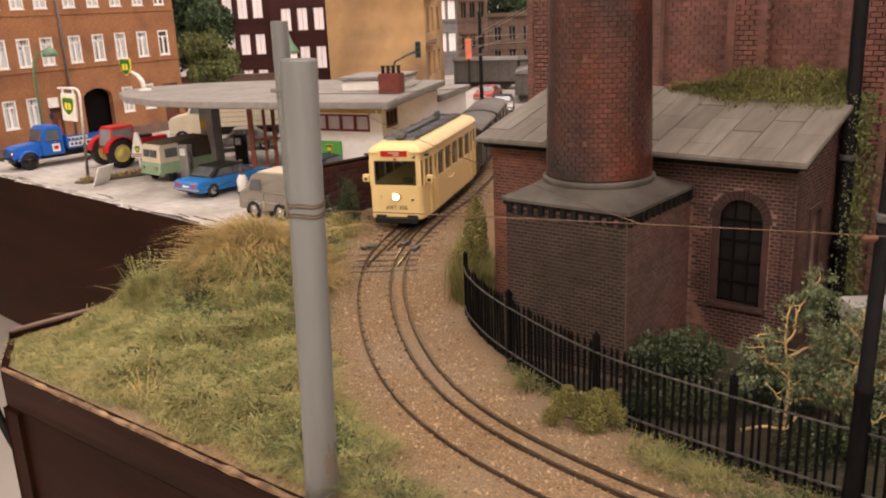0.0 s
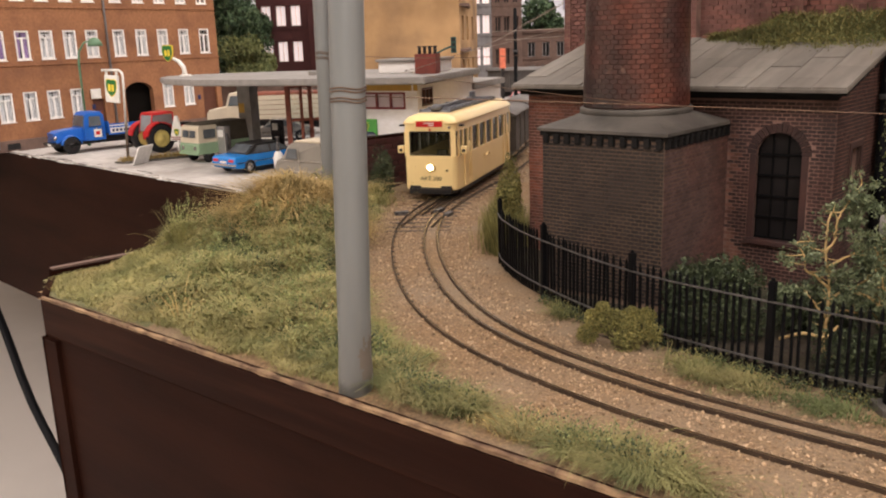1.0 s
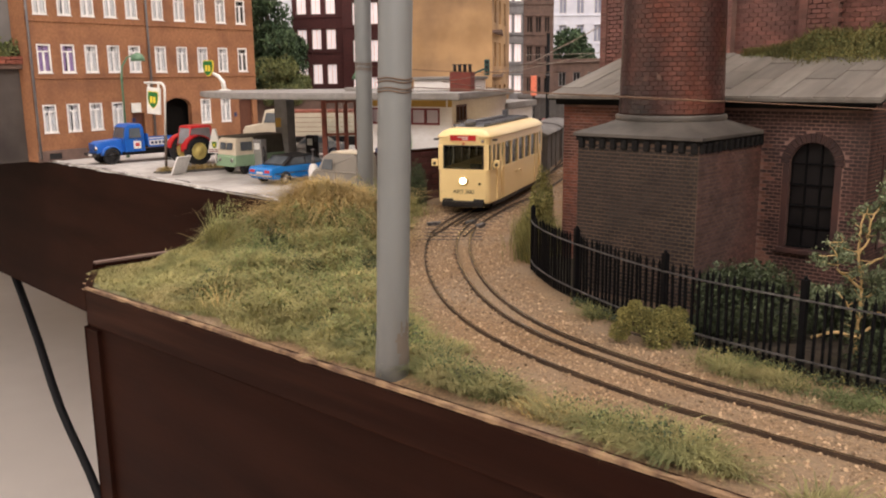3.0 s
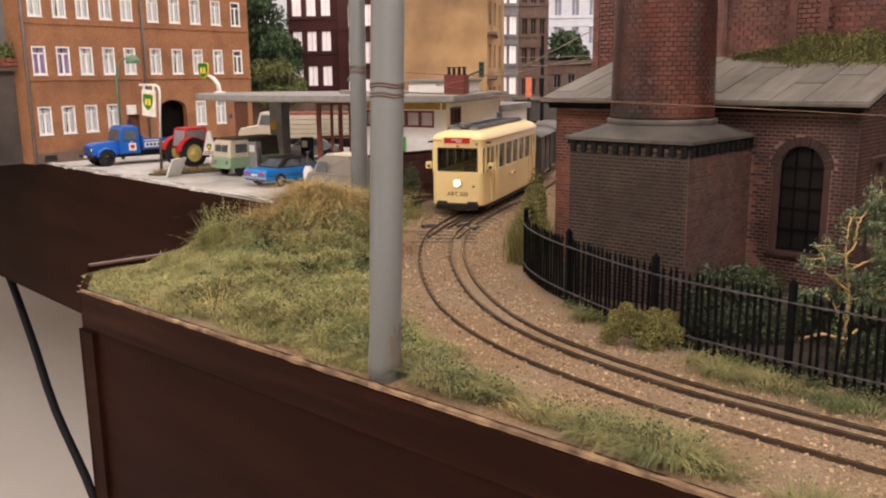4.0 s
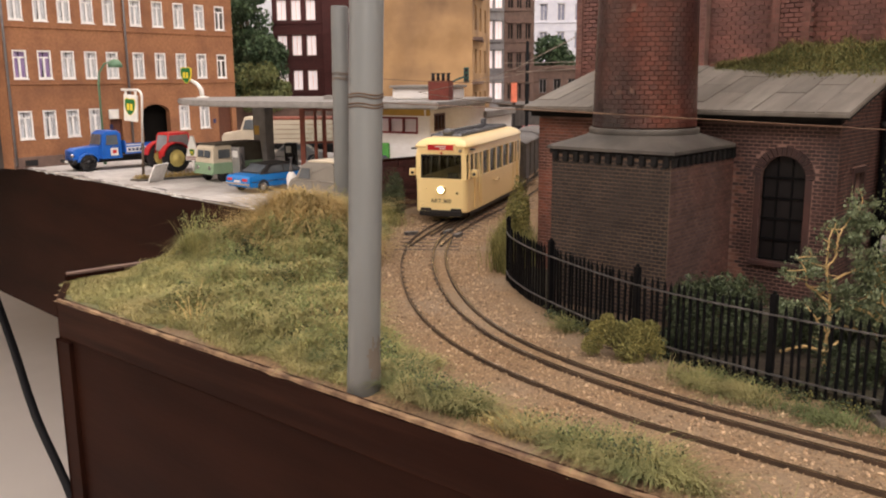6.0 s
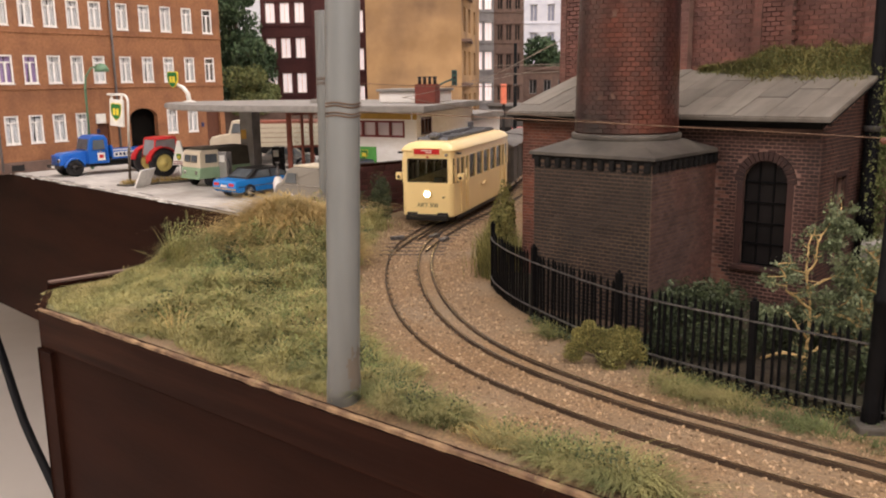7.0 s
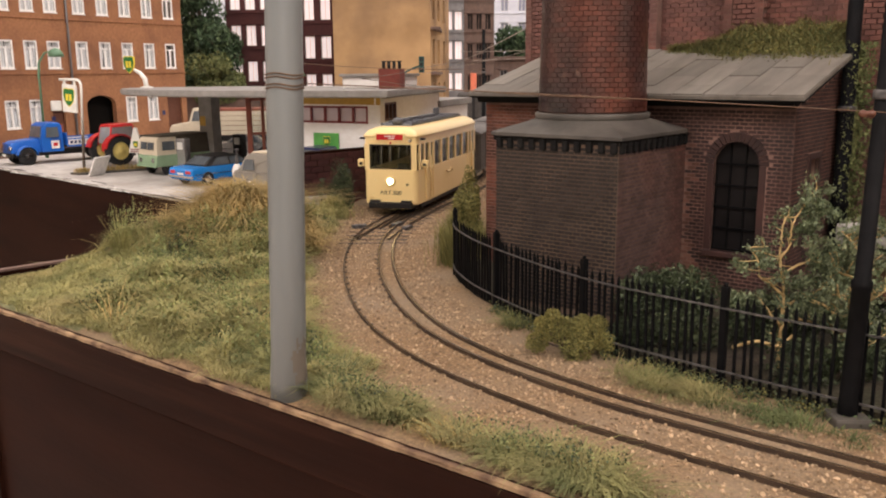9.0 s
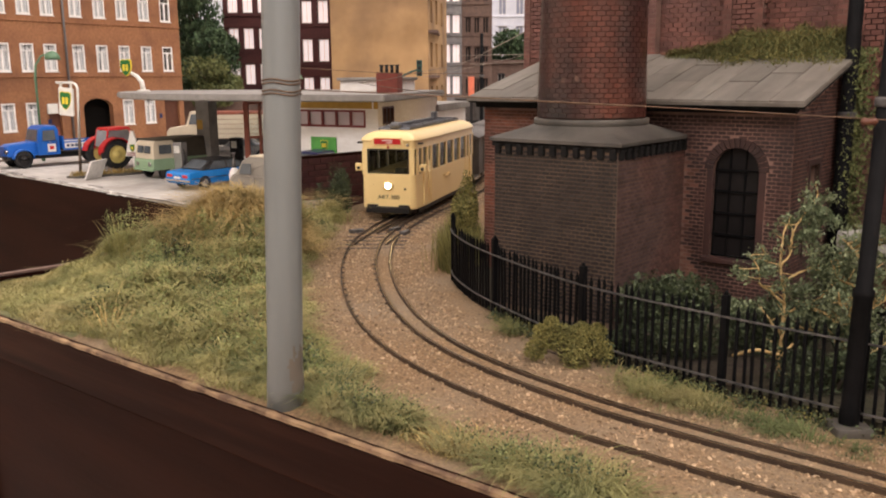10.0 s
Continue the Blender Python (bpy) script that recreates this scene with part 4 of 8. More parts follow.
# lean-to roof
EY, EZ, TY, TZ = 21.25, 5.42, 25.85, 6.66
RX0, RX1 = -16.1, -6.05
slope = math.atan2(TZ - EZ, TY - EY)
rm = Matrix.Translation((0, EY, EZ)) @ Matrix.Rotation(slope, 4, "X")
LR = math.hypot(TY - EY, TZ - EZ)
bm = B(); box(bm, RX0, RX1, 0, LR, 0.07, 0.14, 0.0, rm)
roof = part("roof", bm, "slategap", bh, "grey slab lean-to roof")
ncol = 12
wcol = (RX1 - RX0) / ncol
for i in range(ncol):
    cuts = [0.0] + ([1.7, 3.4] if i % 2 else [0.75, 2.5]) + [LR]
    for z0, z1 in zip(cuts, cuts[1:]):
        bm = B(); box(bm, RX0 + i * wcol + 0.012, RX0 + (i + 1) * wcol - 0.012, z0 + 0.012, z1 - 0.012, 0.10, 0.185 + 0.008 * ((i * 7 + int(z0 * 3)) % 3), 0.012, rm)
        part("roof_slab", bm, "slate", roof)
bm = B()
box(bm, RX0, RX1, -0.035, 0.0, 0.06, 0.16, 0.01, rm)
part("eaves_board", bm, "slate", bh, "pale grey eaves edge")
# near-black boarding that paints in the shade beneath the roof edge
bm = B(); box(bm, RX0 + 0.01, RX1 - 0.01, 0.004, LR - 0.01, 0.0, 0.066, 0.0, rm)
box(bm, RX0 + 0.1, RX1 - 0.3, 0.25, 0.6, -0.22, 0.0, 0.0, rm)
part("eaves_boarding", bm, "undershade", bh, "boarding under the roof, near-black to paint in the eaves shade")

# works building behind
wb = thing("works_building", at(0, 0, 0, RZ), "tall red brick works wall with blind arched panels", "building")
BX0, BX1, BY = -17.2, 14.0, 26.0
piers = [(-17.2, -16.2), (-12.9, -12.3), (-10.0, -8.95), (-6.75, -5.4), (-2.4, -1.4), (2.5, 3.5), (7.5, 8.5), (13.0, 14.0)]
bm = B(); box(bm, BX0, BX1, BY + 0.3, BY + 1.2, 0, 26)
part("wall_core", bm, "mortar", wb)


def panel_top(x):
    for (a0, a1), (b0, b1) in zip(piers, piers[1:]):
        if a1 < x < b0:
            c, hw = (a1 + b0) / 2, (b0 - a1) / 2
            return 9.7 + 0.9 * math.sqrt(max(0, 1 - ((x - c) / hw) ** 2))
    return None


def is_pier(s, z):
    t = panel_top(BX0 + s)
    return (t is None or 0 <= z - t) and not (-5.4 < BX0 + s < -2.4 and 1.5 < z < 6)


def is_panel(s, z):
    t = panel_top(BX0 + s)
    return t is not None and z < t + 0.1 and not (-4.9 < BX0 + s < -2.9 and 1.8 < z < 5.5)


V, F = brick_mesh(courses(Vector((BX0, BY, 0)), XA, BX1 - BX0, 1.0, 17, 0.30, 0.145, solid=is_pier), XA, bh=0.145, depth=0.32, seed=11)
tagged(raw("pier_bricks", V, F, "worksbrick", wb), kind="stuff")
V, F = brick_mesh(courses(Vector((BX0, BY + 0.28, 0)), XA, BX1 - BX0, 1.0, 11.4, 0.30, 0.145, solid=is_panel), XA, bh=0.145, seed=12)
tagged(raw("panel_bricks", V, F, "worksbrick", wb), kind="stuff")
bm = B(); box(bm, BX0, BX1, BY - 0.02, BY + 0.3, 17, 26)
part("upper_wall", bm, "worksbrick", wb)
bm = B(); box(bm, BX0 - 0.003, BX0 + 0.3, BY + 0.3, BY + 22, 0, 26)
part("end_wall", bm, "worksbrick", wb)
V, F = [], []
for a0, a1 in piers[:5]:
    bm = B()
    for x in (a0 + 0.06, a1 - 0.06):
        box(bm, x - 0.125, x + 0.125, BY - 0.045, BY + 0.35, 1, 9.7)
        v, f = brick_mesh(courses(Vector((x - 0.13, BY - 0.046, 0)), XA, 0.26, 1.0, 9.7, 0.26, 0.145), XA, bh=0.145, depth=0.01, seed=int(40 + x))
        F += [tuple(k + len(V) for k in q) for q in f]
        V += v
    part("pier_moulding", bm, "mortar", wb)
tagged(raw("moulding_bricks", V, F, "worksbrick", wb), kind="stuff")
bm = B(); box(bm, -11.9, -9.2, BY - 0.30, BY - 0.05, 6.72, 6.90, 0.02)
part("roof_flashing", bm, "salmon", wb, "salmon pink flashing strip above the roof")
bm = B(); box(bm, -4.9, -2.9, BY + 0.05, BY + 0.35, 1.8, 5.5, 0.02)
w = part("window", bm, "darkglass", wb, "dark works window")
bm = B()
for x in (-4.9, -3.9, -2.9):
    box(bm, x - 0.06, x + 0.06, BY - 0.02, BY + 0.1, 1.8, 5.5)
for z in (1.8, 3.0, 4.2, 5.5):
    box(bm, -4.9, -2.9, BY - 0.01, BY + 0.09, z - 0.05, z + 0.05)
part("window_frame", bm, "winframe", w)

# garden behind the fence
FENCE = spline([(0.25, 26.0, 0), (0.40, 24.8, 0), (1.2, 22.5, 0), (3.25, 18.8, 0), (5.6, 16.3, 0), (7.75, 14.4, 0), (10.5, 12.2, 0), (14, 9.6, 0)], 0.05)
bm = B()
gp = [(p.x + 0.05, p.y + 0.05) for p in FENCE[::12]] + [(30, 3), (40, 30), (12, 34), (3.0, 30)]
prism(bm, gp, -0.6, 0.16)
structure("garden_ground", bm, "soil", "dark overgrown garden soil behind the iron fence", "ground")

# iron fence
fe = thing("iron_fence", at(0, 0, 0), "curved black iron picket fence with thin grey rails", "fence")
dist = [0.0]
for p, q in zip(FENCE, FENCE[1:]):
    dist.append(dist[-1] + (q - p).length)


def on_fence(s):
    k = min(range(len(dist)), key=lambda i: abs(dist[i] - s))
    k2 = min(k + 1, len(FENCE) - 1)
    d = FENCE[k2] - FENCE[max(k2 - 2, 0)]
    return FENCE[k], math.degrees(math.atan2(d.y, d.x))


bm = B()
box(bm, -0.029, 0.029, -0.024, 0.024, 0.0, 1.74)
cyl(bm, (0, 0, 1.74), (0, 0, 1.87), 0.036, 0.004, 6)
pm = part("picket", bm, "iron", fe)
bm = B()
box(bm, -0.072, 0.072, -0.072, 0.072, -0.1, 2.03, 0.02)
cyl(bm, (0, 0, 2.03), (0, 0, 2.10), 0.055, 0.03, 8)
po = part("post", bm, "iron", fe)
posts = [0.05] + [dist[min(range(len(FENCE)), key=lambda i: (FENCE[i].xy - Vector(q)).length)] for q in ((1.28, 22.05), (3.21, 18.79), (5.46, 15.97))]
posts += [posts[-1] + 3.6, posts[-1] + 7.2]
i = 0
s = 0.05
used_p = used_o = False
while s < dist[-1] - 0.05:
    p, ang = on_fence(s)
    near = any(abs(s - q) < 0.11 for q in posts)
    if not near:
        ob = pm if not used_p else new("picket", pm.data)
        used_p = True
        ob.parent = fe
        ob.matrix_basis = at(p.x, p.y, 0.02 * math.sin(s * 9), ang, 0.8 * math.sin(s * 7.3), 0.8 * math.sin(s * 5.1))
    s += 0.185
for q in posts:
    if q > dist[-1]:
        continue
    p, ang = on_fence(q)
    ob = po if not used_o else new("post", po.data)
    used_o = True
    ob.parent = fe
    ob.matrix_basis = at(p.x, p.y, 0, ang)
for z in (1.58, 0.28):
    bm = B(); strip(bm, offset(FENCE[::4], -0.06), 0.018, z, z + 0.035)
    part("fence_rail", bm, "wornsteel", fe, "thin worn grey rail")

# ---- catenary poles and wires ----
def tram_pole(x, y, z, top, r, ring, label, lean=1.8):
    t = thing("catenary_pole", at(x, y, z, 0, 0, lean), label, "pole", "grey catenary poles")
    bm = B(); lathe(bm, [(r * 1.07, -0.9), (r * 1.06, 0.4), (r, 0.9), (r, top - 0.04), (r * 0.94, top), (r * 0.6, top)], n=28)
    part("tube", bm, "pole", t)
    bm = B()
    for dz in (-0.13, -0.07, 0.06, 0.12):
        pts = [(1.03 * r * math.cos(k * math.tau / 20), 1.03 * r * math.sin(k * math.tau / 20), ring + dz + 0.02 * math.sin(k)) for k in range(21)]
        tube(bm, pts, 0.014, 5)
    part("wire_binding", bm, "copper", t, "thin dull copper wire wound round the tube")
    return t


np_ = tram_pole(-2.95, 15.6, 0, 8.85, 0.34, 6.10, "thick grey metal catenary pole beside the grass bank")
V, F = [], []
for i in range(19):
    for j in range(13):
        a, z = math.radians(-72 + j * 6.5), 0.16 + i * 0.062
        rr_ = 0.34 * (1.06 - 0.06 * smooth(0.4, 0.9, z)) + 0.004
        V.append((rr_ * math.cos(a), rr_ * math.sin(a), z))
for i in range(18):
    for j in range(12):
        u, v = (j - 5.5) / 6, (i - 8.5) / 9
        if u * u + v * v + 0.9 * noise.noise(Vector((j * 0.5, i * 0.4, 2))) < 0.72:
            k = i * 13 + j
            F.append((k, k + 1, k + 14, k + 13))
raw("rust_smear", V, F, "rust", np_, "rust brown smear near the foot")
fp = tram_pole(-6.45, 33.0, 0.3, 9.0, 0.33, 6.3, "grey metal catenary pole beside the forecourt", 0.6)
bm = B(); box(bm, 0.10, 0.46, -0.38, -0.20, 0.15, 1.05, 0.05)
part("yellow_plate", bm, "signyellow", fp, "small yellow plate at the pole foot")


def dark_pole(x, y, z, top, r, collar, label, lean=0.0):
    t = thing("iron_pole", at(x, y, z, 0, 0, lean), label, "pole", "black iron poles")
    bm = B(); lathe(bm, [(r * 1.25, -0.3), (r * 1.25, 0.25), (r * 1.15, 0.3), (r * 1.15, 2.3), (r * 1.28, 2.34), (r * 1.28, 2.46), (r, 2.5), (r * 0.85, top)], n=20)
    part("shaft", bm, "iron", t)
    bm = B(); lathe(bm, [(r * 1.22, collar), (r * 1.25, collar + 0.05), (r * 1.25, collar + 0.12), (r * 1.2, collar + 0.16)], n=20)
    part("clamp", bm, "wornsteel", t, "pale metal clamp ring")
    return t


bm = B(); box(bm, 7.1, 7.75, 14.1, 14.7, -0.2, 0.12, 0.06)
tagged(part("pole_footing", bm, "cap", None), "small grey concrete pole footing", "footing")
dark_pole(7.42, 14.42, 0.12, 13, 0.140, 5.6, "slim black iron pole standing by the fence", 1.2)
dark_pole(10.9, 23.4, 0.16, 16, 0.20, 4.9, "tall dark iron pole beside the boiler house")
dark_pole(2.03, 61.3, 0.0, 9, 0.14, 6.0, "slim dark street pole")


def wire(name, pts, r, label, mat="copper"):
    bm = B(); tube(bm, pts, r, 5)
    return tagged(part(name, bm, mat, None), label, "wire", "overhead wires")


def sag(p, q, d, n=12):
    p, q = Vector(p), Vector(q)
    return [p.lerp(q, k / n) - Vector((0, 0, 4 * d * (k / n) * (1 - k / n))) for k in range(n + 1)]


wire("span_wire", sag((-2.6, 15.6, 6.05), (9.6, 13.9, 5.38), -0.03), 0.010, "brown span wire between two poles")
bm = B(); lathe(bm, [(0.02, -0.14), (0.07, -0.09), (0.05, 0.0), (0.07, 0.09), (0.02, 0.14)], n=12)
bm.transform(Matrix.Translation((7.19, 14.2, 5.49)) @ Matrix.Rotation(math.pi / 2, 4, "Y"))
tagged(part("wire_insulator", bm, "doorbrown", None), "small brown insulator on the span wire", "insulator")
wire("span_wire", sag((-6.1, 33.0, 6.6), (1.6, 36.0, 6.3), 0.12), 0.014, "brown span wire across the track")
wire("contact_wire", sag((3.4, 14.75, 5.74), (-3.0, 30, 6.0), 0.1), 0.010, "thin copper contact wire over the track")
wire("contact_wire", sag((-3.0, 30, 6.0), (-1.6, 38, 6.3), 0.05), 0.012, "thin copper contact wire over the track")
wire("contact_wire", sag((-1.6, 38, 6.3), (2.0, 60, 7.4), 0.1), 0.014, "thin copper contact wire over the track")
# street wires in a paler metal, the glints on them painted as colour
for p, q, r in (((-0.55, 58, 6.31), (9.0, 58, 11.1), 0.018), ((0.4, 58.2, 7.44), (9.5, 58.2, 7.7), 0.022), ((1.18, 58.4, 6.87), (9.5, 58.4, 7.3), 0.022),
                ((-1.9, 58.0, 6.06), (9.0, 58.0, 8.4), 0.016), ((2.03, 61.3, 7.6), (9.5, 60.0, 11.5), 0.018)):
    wire("span_wire", sag(p, q, 0.08), r, "span wire over the street with glints put into its pale colour", "wirelight")

# ---- town houses ----
def axes(p0, p1):
    p0, p1 = Vector((*p0, 0)), Vector((*p1, 0))
    u = (p1 - p0).normalized()
    return math.degrees(math.atan2(u.y, u.x)), (p1 - p0).length


def ring(bm, x0, x1, z0, z1, w, y0, y1):
    """A closed rectangular frame in one piece."""
    out = [(x0, z0), (x1, z0), (x1, z1), (x0, z1)]
    inn = [(x0 + w, z0 + w), (x1 - w, z0 + w), (x1 - w, z1 - w), (x0 + w, z1 - w)]
    L = [[bm.verts.new((x, y, z)) for x, z in q] for q in (out, inn) for y in (y0, y1)]
    of, ob, nf_, nb_ = L
    for k in range(4):
        n = (k + 1) % 4
        bm.faces.new((of[k], of[n], nf_[n], nf_[k]))
        bm.faces.new((ob[k], nb_[k], nb_[n], ob[n]))
        bm.faces.new((of[k], ob[k], ob[n], of[n]))
        bm.faces.new((nf_[k], nf_[n], nb_[n], nb_[k]))
    bmesh.ops.recalc_face_normals(bm, faces=bm.faces)
    return bm


def window(parent, s, z, w, h, curtain, deep=0.06):
    """A casement in a front along local x, facing -y."""
    bm = B(); ring(bm, s, s + w, z, z + h, 0.11, 0.02, deep + 0.06)
    fr = part("window", bm, "winframe", parent)
    bm = B(); box(bm, s - 0.04, s + w + 0.04, -0.05, deep, z - 0.06, z - 0.003)
    part("window_sill", bm, "winframe", fr)
    bm = B(); box(bm, s + w / 2 - 0.07, s + w / 2 + 0.07, deep + 0.004, deep + 0.076, z + 0.10, z + h * 0.72)
    part("mullion", bm, "winframe", fr)
    bm = B(); box(bm, s + 0.09, s + w - 0.09, deep + 0.008, deep + 0.072, z + h * 0.72, z + h * 0.72 + 0.09)
    part("transom", bm, "winframe", fr)
    bm = B(); box(bm, s, s + w, deep + 0.082, deep + 0.088, z, z + h)
    p = part("pane", bm, "pane", fr)
    p.visible_shadow = False
    if curtain:
        bm = B()
        n = 10
        r = random.Random(int(s * 100 + z * 7))
        for half in (0, 1):
            x0 = s + half * w / 2 + 0.03
            pull = r.choice((0.0, 0.0, 0.12, 0.3))
            vs = []
            for k in range(n + 1):
                t = k / n
                xt = x0 + (w / 2 - 0.06) * t
                xb = xt + (pull * (1 - t) if half else -pull * t) * w * 0.5
                xb = s + 0.03 + (xt - s - 0.03) * (1 - pull) if not half else s + w - 0.03 - (s + w - 0.03 - xt) * (1 - pull)
                y = deep + 0.115 + 0.015 * math.sin(k * 2.6 + half)
                vs.append((bm.verts.new((xb, y, z + 0.02)), bm.verts.new((xt, y, z + h))))
            for a, b in zip(vs, vs[1:]):
                bm.faces.new((a[0], b[0], b[1], a[1]))
        part("curtain", bm, curtain, fr)
    return fr


M["pane"] = glass("house_window_glass", (0.93, 0.95, 0.96))

# brown tenement beside the forecourt
H0, H1 = (-32.67, 54.48), (-22.45, 71.66)
rz, HL = axes(H0, H1)
te = thing("tenement_house", at(*H0, 0.6, rz), "brown brick tenement with rows of white casement windows", "house")
cols = [0.60, 2.37, 4.13, 5.93, 7.70, 9.98, 11.98, 13.98, 16.05, 18.15]
WW, WH = 1.02, 1.92
rowz = [1.95, 6.0, 9.87, 13.8]
holes, wins = [], []
for r, z in enumerate(rowz):
    for k, c in enumerate(cols):
        if r == 0 and k in (5, 6, 9):
            continue
        if r == 0 and k == 4:
            continue
        holes.append((c, c + WW, z, z + WH))
        wins.append((r, k, c, z))
holes += [(cols[4] - 0.05, cols[4] + 0.95, 0.0, 3.0), (10.5, 13.05, 0.0, 4.05), (18.0, 19.5, 0.0, 3.7)]
bm = B(); wall(bm, (0, 0), (HL, 0), 0, 18.0, 0.45, holes)
part("front_wall", bm, "houseb", te)
for xa in (0, HL - 0.45):
    bm = B(); box(bm, xa, xa + 0.45, 0.45, 12, 0, 18)
    part("side_wall", bm, "houseb", te)
# near-black sheet just behind the openings; unlit room and gateway depth is painted
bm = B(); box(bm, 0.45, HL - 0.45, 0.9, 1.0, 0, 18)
part("rooms_behind", bm, "shadesheet", te)
for z in (5.6, 9.4, 13.3):
    sc = B(); box(sc, -0.05, HL + 0.05, -0.07, 0.0, z, z + 0.10, 0.02)
    part("string_course", sc, "houseb", te)
bm = B(); box(bm, -0.05, HL + 0.05, -0.14, 0.0, 0, 0.75, 0.03)
part("plinth", bm, "brownfront", te)
for r, k, c, z in wins:
    cu = "lilac" if (r == 1 and k in (0, 1)) else (None if (k == 9 and r) else "curtain")
    window(te, c, z, WW, WH, cu)
bm = B()
lathe(bm, [(0.085, 0.2), (0.085, 17.5)], (9.42, -0.1, 0), 10)
part("downpipe", bm, "zinc", te, "grey zinc downpipe")
bm = B()
lathe(bm, [(0.085, 0.2), (0.085, 17.5)], (0.1, -0.12, 0), 10)
part("downpipe", bm, "zinc", te, "grey zinc downpipe")
bm = B(); box(bm, cols[4] - 0.05, cols[4] + 0.95, 0.2, 0.3, 0, 3.0)
d = part("street_door", bm, "doorbrown", te, "brown door with pale panels")
bm = B(); box(bm, cols[4] + 0.55, cols[4] + 0.78, 0.15, 0.2, 0.3, 2.1, 0.01)
part("door_panel", bm, "terra", d)
bm = B(); box(bm, cols[4] - 0.2, cols[4] + 0.6, -0.16, -0.04, 3.05, 3.75, 0.03)
part("door_lamp_box", bm, "signwhite", te, "small white sign over the door")
bm = B(); box(bm, 18.0, 19.5, 0.2, 0.3, 0, 3.7)
part("side_door", bm, "doorbrown", te)
bm = B()
ax, aw = 11.775, 1.275
pts = [(ax - aw, 4.06)] + [(ax - aw * math.cos(k * math.pi / 12), 3.3 + 0.72 * math.sin(k * math.pi / 12)) for k in range(13)] + [(ax + aw, 4.06)]
for q in (pts[:8] + [(ax, 4.06)], [(ax, 4.06)] + pts[7:]):
    f0 = [bm.verts.new((x, 0.004, z)) for x, z in q]
    f1 = [bm.verts.new((x, 0.44, z)) for x, z in q]
    bm.faces.new(f0); bm.faces.new(f1[::-1])
    for k in range(len(q)):
        bm.faces.new((f0[k], f1[k], f1[(k + 1) % len(q)], f0[(k + 1) % len(q)]))
bmesh.ops.recalc_face_normals(bm, faces=bm.faces)
part("gateway_arch", bm, "houseb", te, "arched dark gateway")
for k in (0, 2):
    bm = B(); box(bm, cols[k] + 0.1, cols[k] + 1.0, -0.16, -0.141, 0.15, 0.55)
    g = part("cellar_vent", bm, "black", te)
for x in (cols[3] + 1.6, cols[9] - 0.75):
    bm = B(); box(bm, x, x + 0.28, -0.03, 0.0, 2.3, 2.65)
    part("enamel_plate", bm, "navy", te, "tiny blue enamel plate")
bm = B()
v = [bm.verts.new(p) for p in ((-0.6, -0.6, 18), (HL + 0.4, -0.6, 18), (HL + 0.4, 12.4, 18), (-0.6, 12.4, 18), (-0.6, 6, 23), (HL + 0.4, 6, 23))]
for f in ((0, 1, 5, 4), (2, 3, 4, 5), (0, 4, 3), (1, 2, 5), (0, 3, 2, 1)):
    bm.faces.new([v[i] for i in f])
bmesh.ops.recalc_face_normals(bm, faces=bm.faces)
part("roof", bm, "terra", te)


def town_house(name, p0, p1, z0, height, depth, wallmat, cols, rows, ww, wh, lit, label, band=True, frame="winframe"):
    rz, L = axes(p0, p1)
    t = thing(name, at(*p0, z0, rz), label, "house")
    hs = [(c, c + ww, z, z + wh) for c in cols for z in rows]
    bm = B(); wall(bm, (0, 0), (L, 0), 0, height, 0.5, hs)
    box(bm, 0, 0.4, 0.5, depth, 0, height); box(bm, L - 0.4, L, 0.5, depth, 0, height)
    part("wall", bm, wallmat, t)
    for c in cols:
        for z in rows:
            bm = B(); ring(bm, c, c + ww, z, z + wh, 0.09, 0.15, 0.22)
            w = part("window", bm, frame, t)
            bm = B(); box(bm, c + ww / 2 - 0.05, c + ww / 2 + 0.05, 0.154, 0.216, z + 0.09, z + wh - 0.09)
            part("mullion", bm, frame, w)
            bm = B(); box(bm, c, c + ww, 0.25, 0.28, z, z + wh)
            part("pane", bm, lit, w)
            if band:
                bm = B(); box(bm, c - 0.12, c + ww + 0.12, -0.10, 0.0, z + wh + 0.05, z + wh + 0.2)
                part("lintel", bm, wallmat, t)
    if band:
        for z in rows:
            bm = B(); box(bm, -0.05, L + 0.05, -0.12, 0.0, z - 0.35, z - 0.18)
            part("string_course", bm, wallmat, t)
    bm = B(); box(bm, -0.2, L + 0.2, -0.35, 0.5, height, height + 0.5, 0.05)
    part("cornice", bm, wallmat, t)
    bm = B(); box(bm, 0.4, L - 0.4, 0.5, depth, height - 0.3, height - 0.1)
    part("roof", bm, "slategap", t)
    return t


town_house("corner_house", (-24.2, 92), (-18.6, 92), 0.6, 26, 10, "housedark", [0.5, 2.07, 3.65], [1.0, 4.65, 8.33, 12.0, 15.7], 1.04, 2.1, "litpane", "dark oxblood red corner house with back-lit windows")
town_house("corner_house_wing", (-18.55, 91), (-12.6, 90.0), 0.6, 26, 12, "housedark", [1.1, 2.85, 4.6], [3.1, 6.95, 10.8, 14.7], 1.1, 2.25, "litpane", "projecting wing of the dark red corner house")
och = thing("ochre_gable_house", at(-11.95, 85, 0.6, 0), "house with a blank mottled ochre plaster gable wall", "house")
bm = B(); wall(bm, (0, 0), (9.4, 0.3), 0, 26, 0.5)
part("gable_wall", bm, "ochre", och)
bm = B(); wall(bm, (9.4, 0.3), (11.0, 14), 0, 26, 0.5, [(s, s + 1.6, z, z + 2.4) for s in (1.5, 5, 9) for z in (2, 6.3, 10.6, 14.9)])
part("street_wall", bm, "ochre", och)
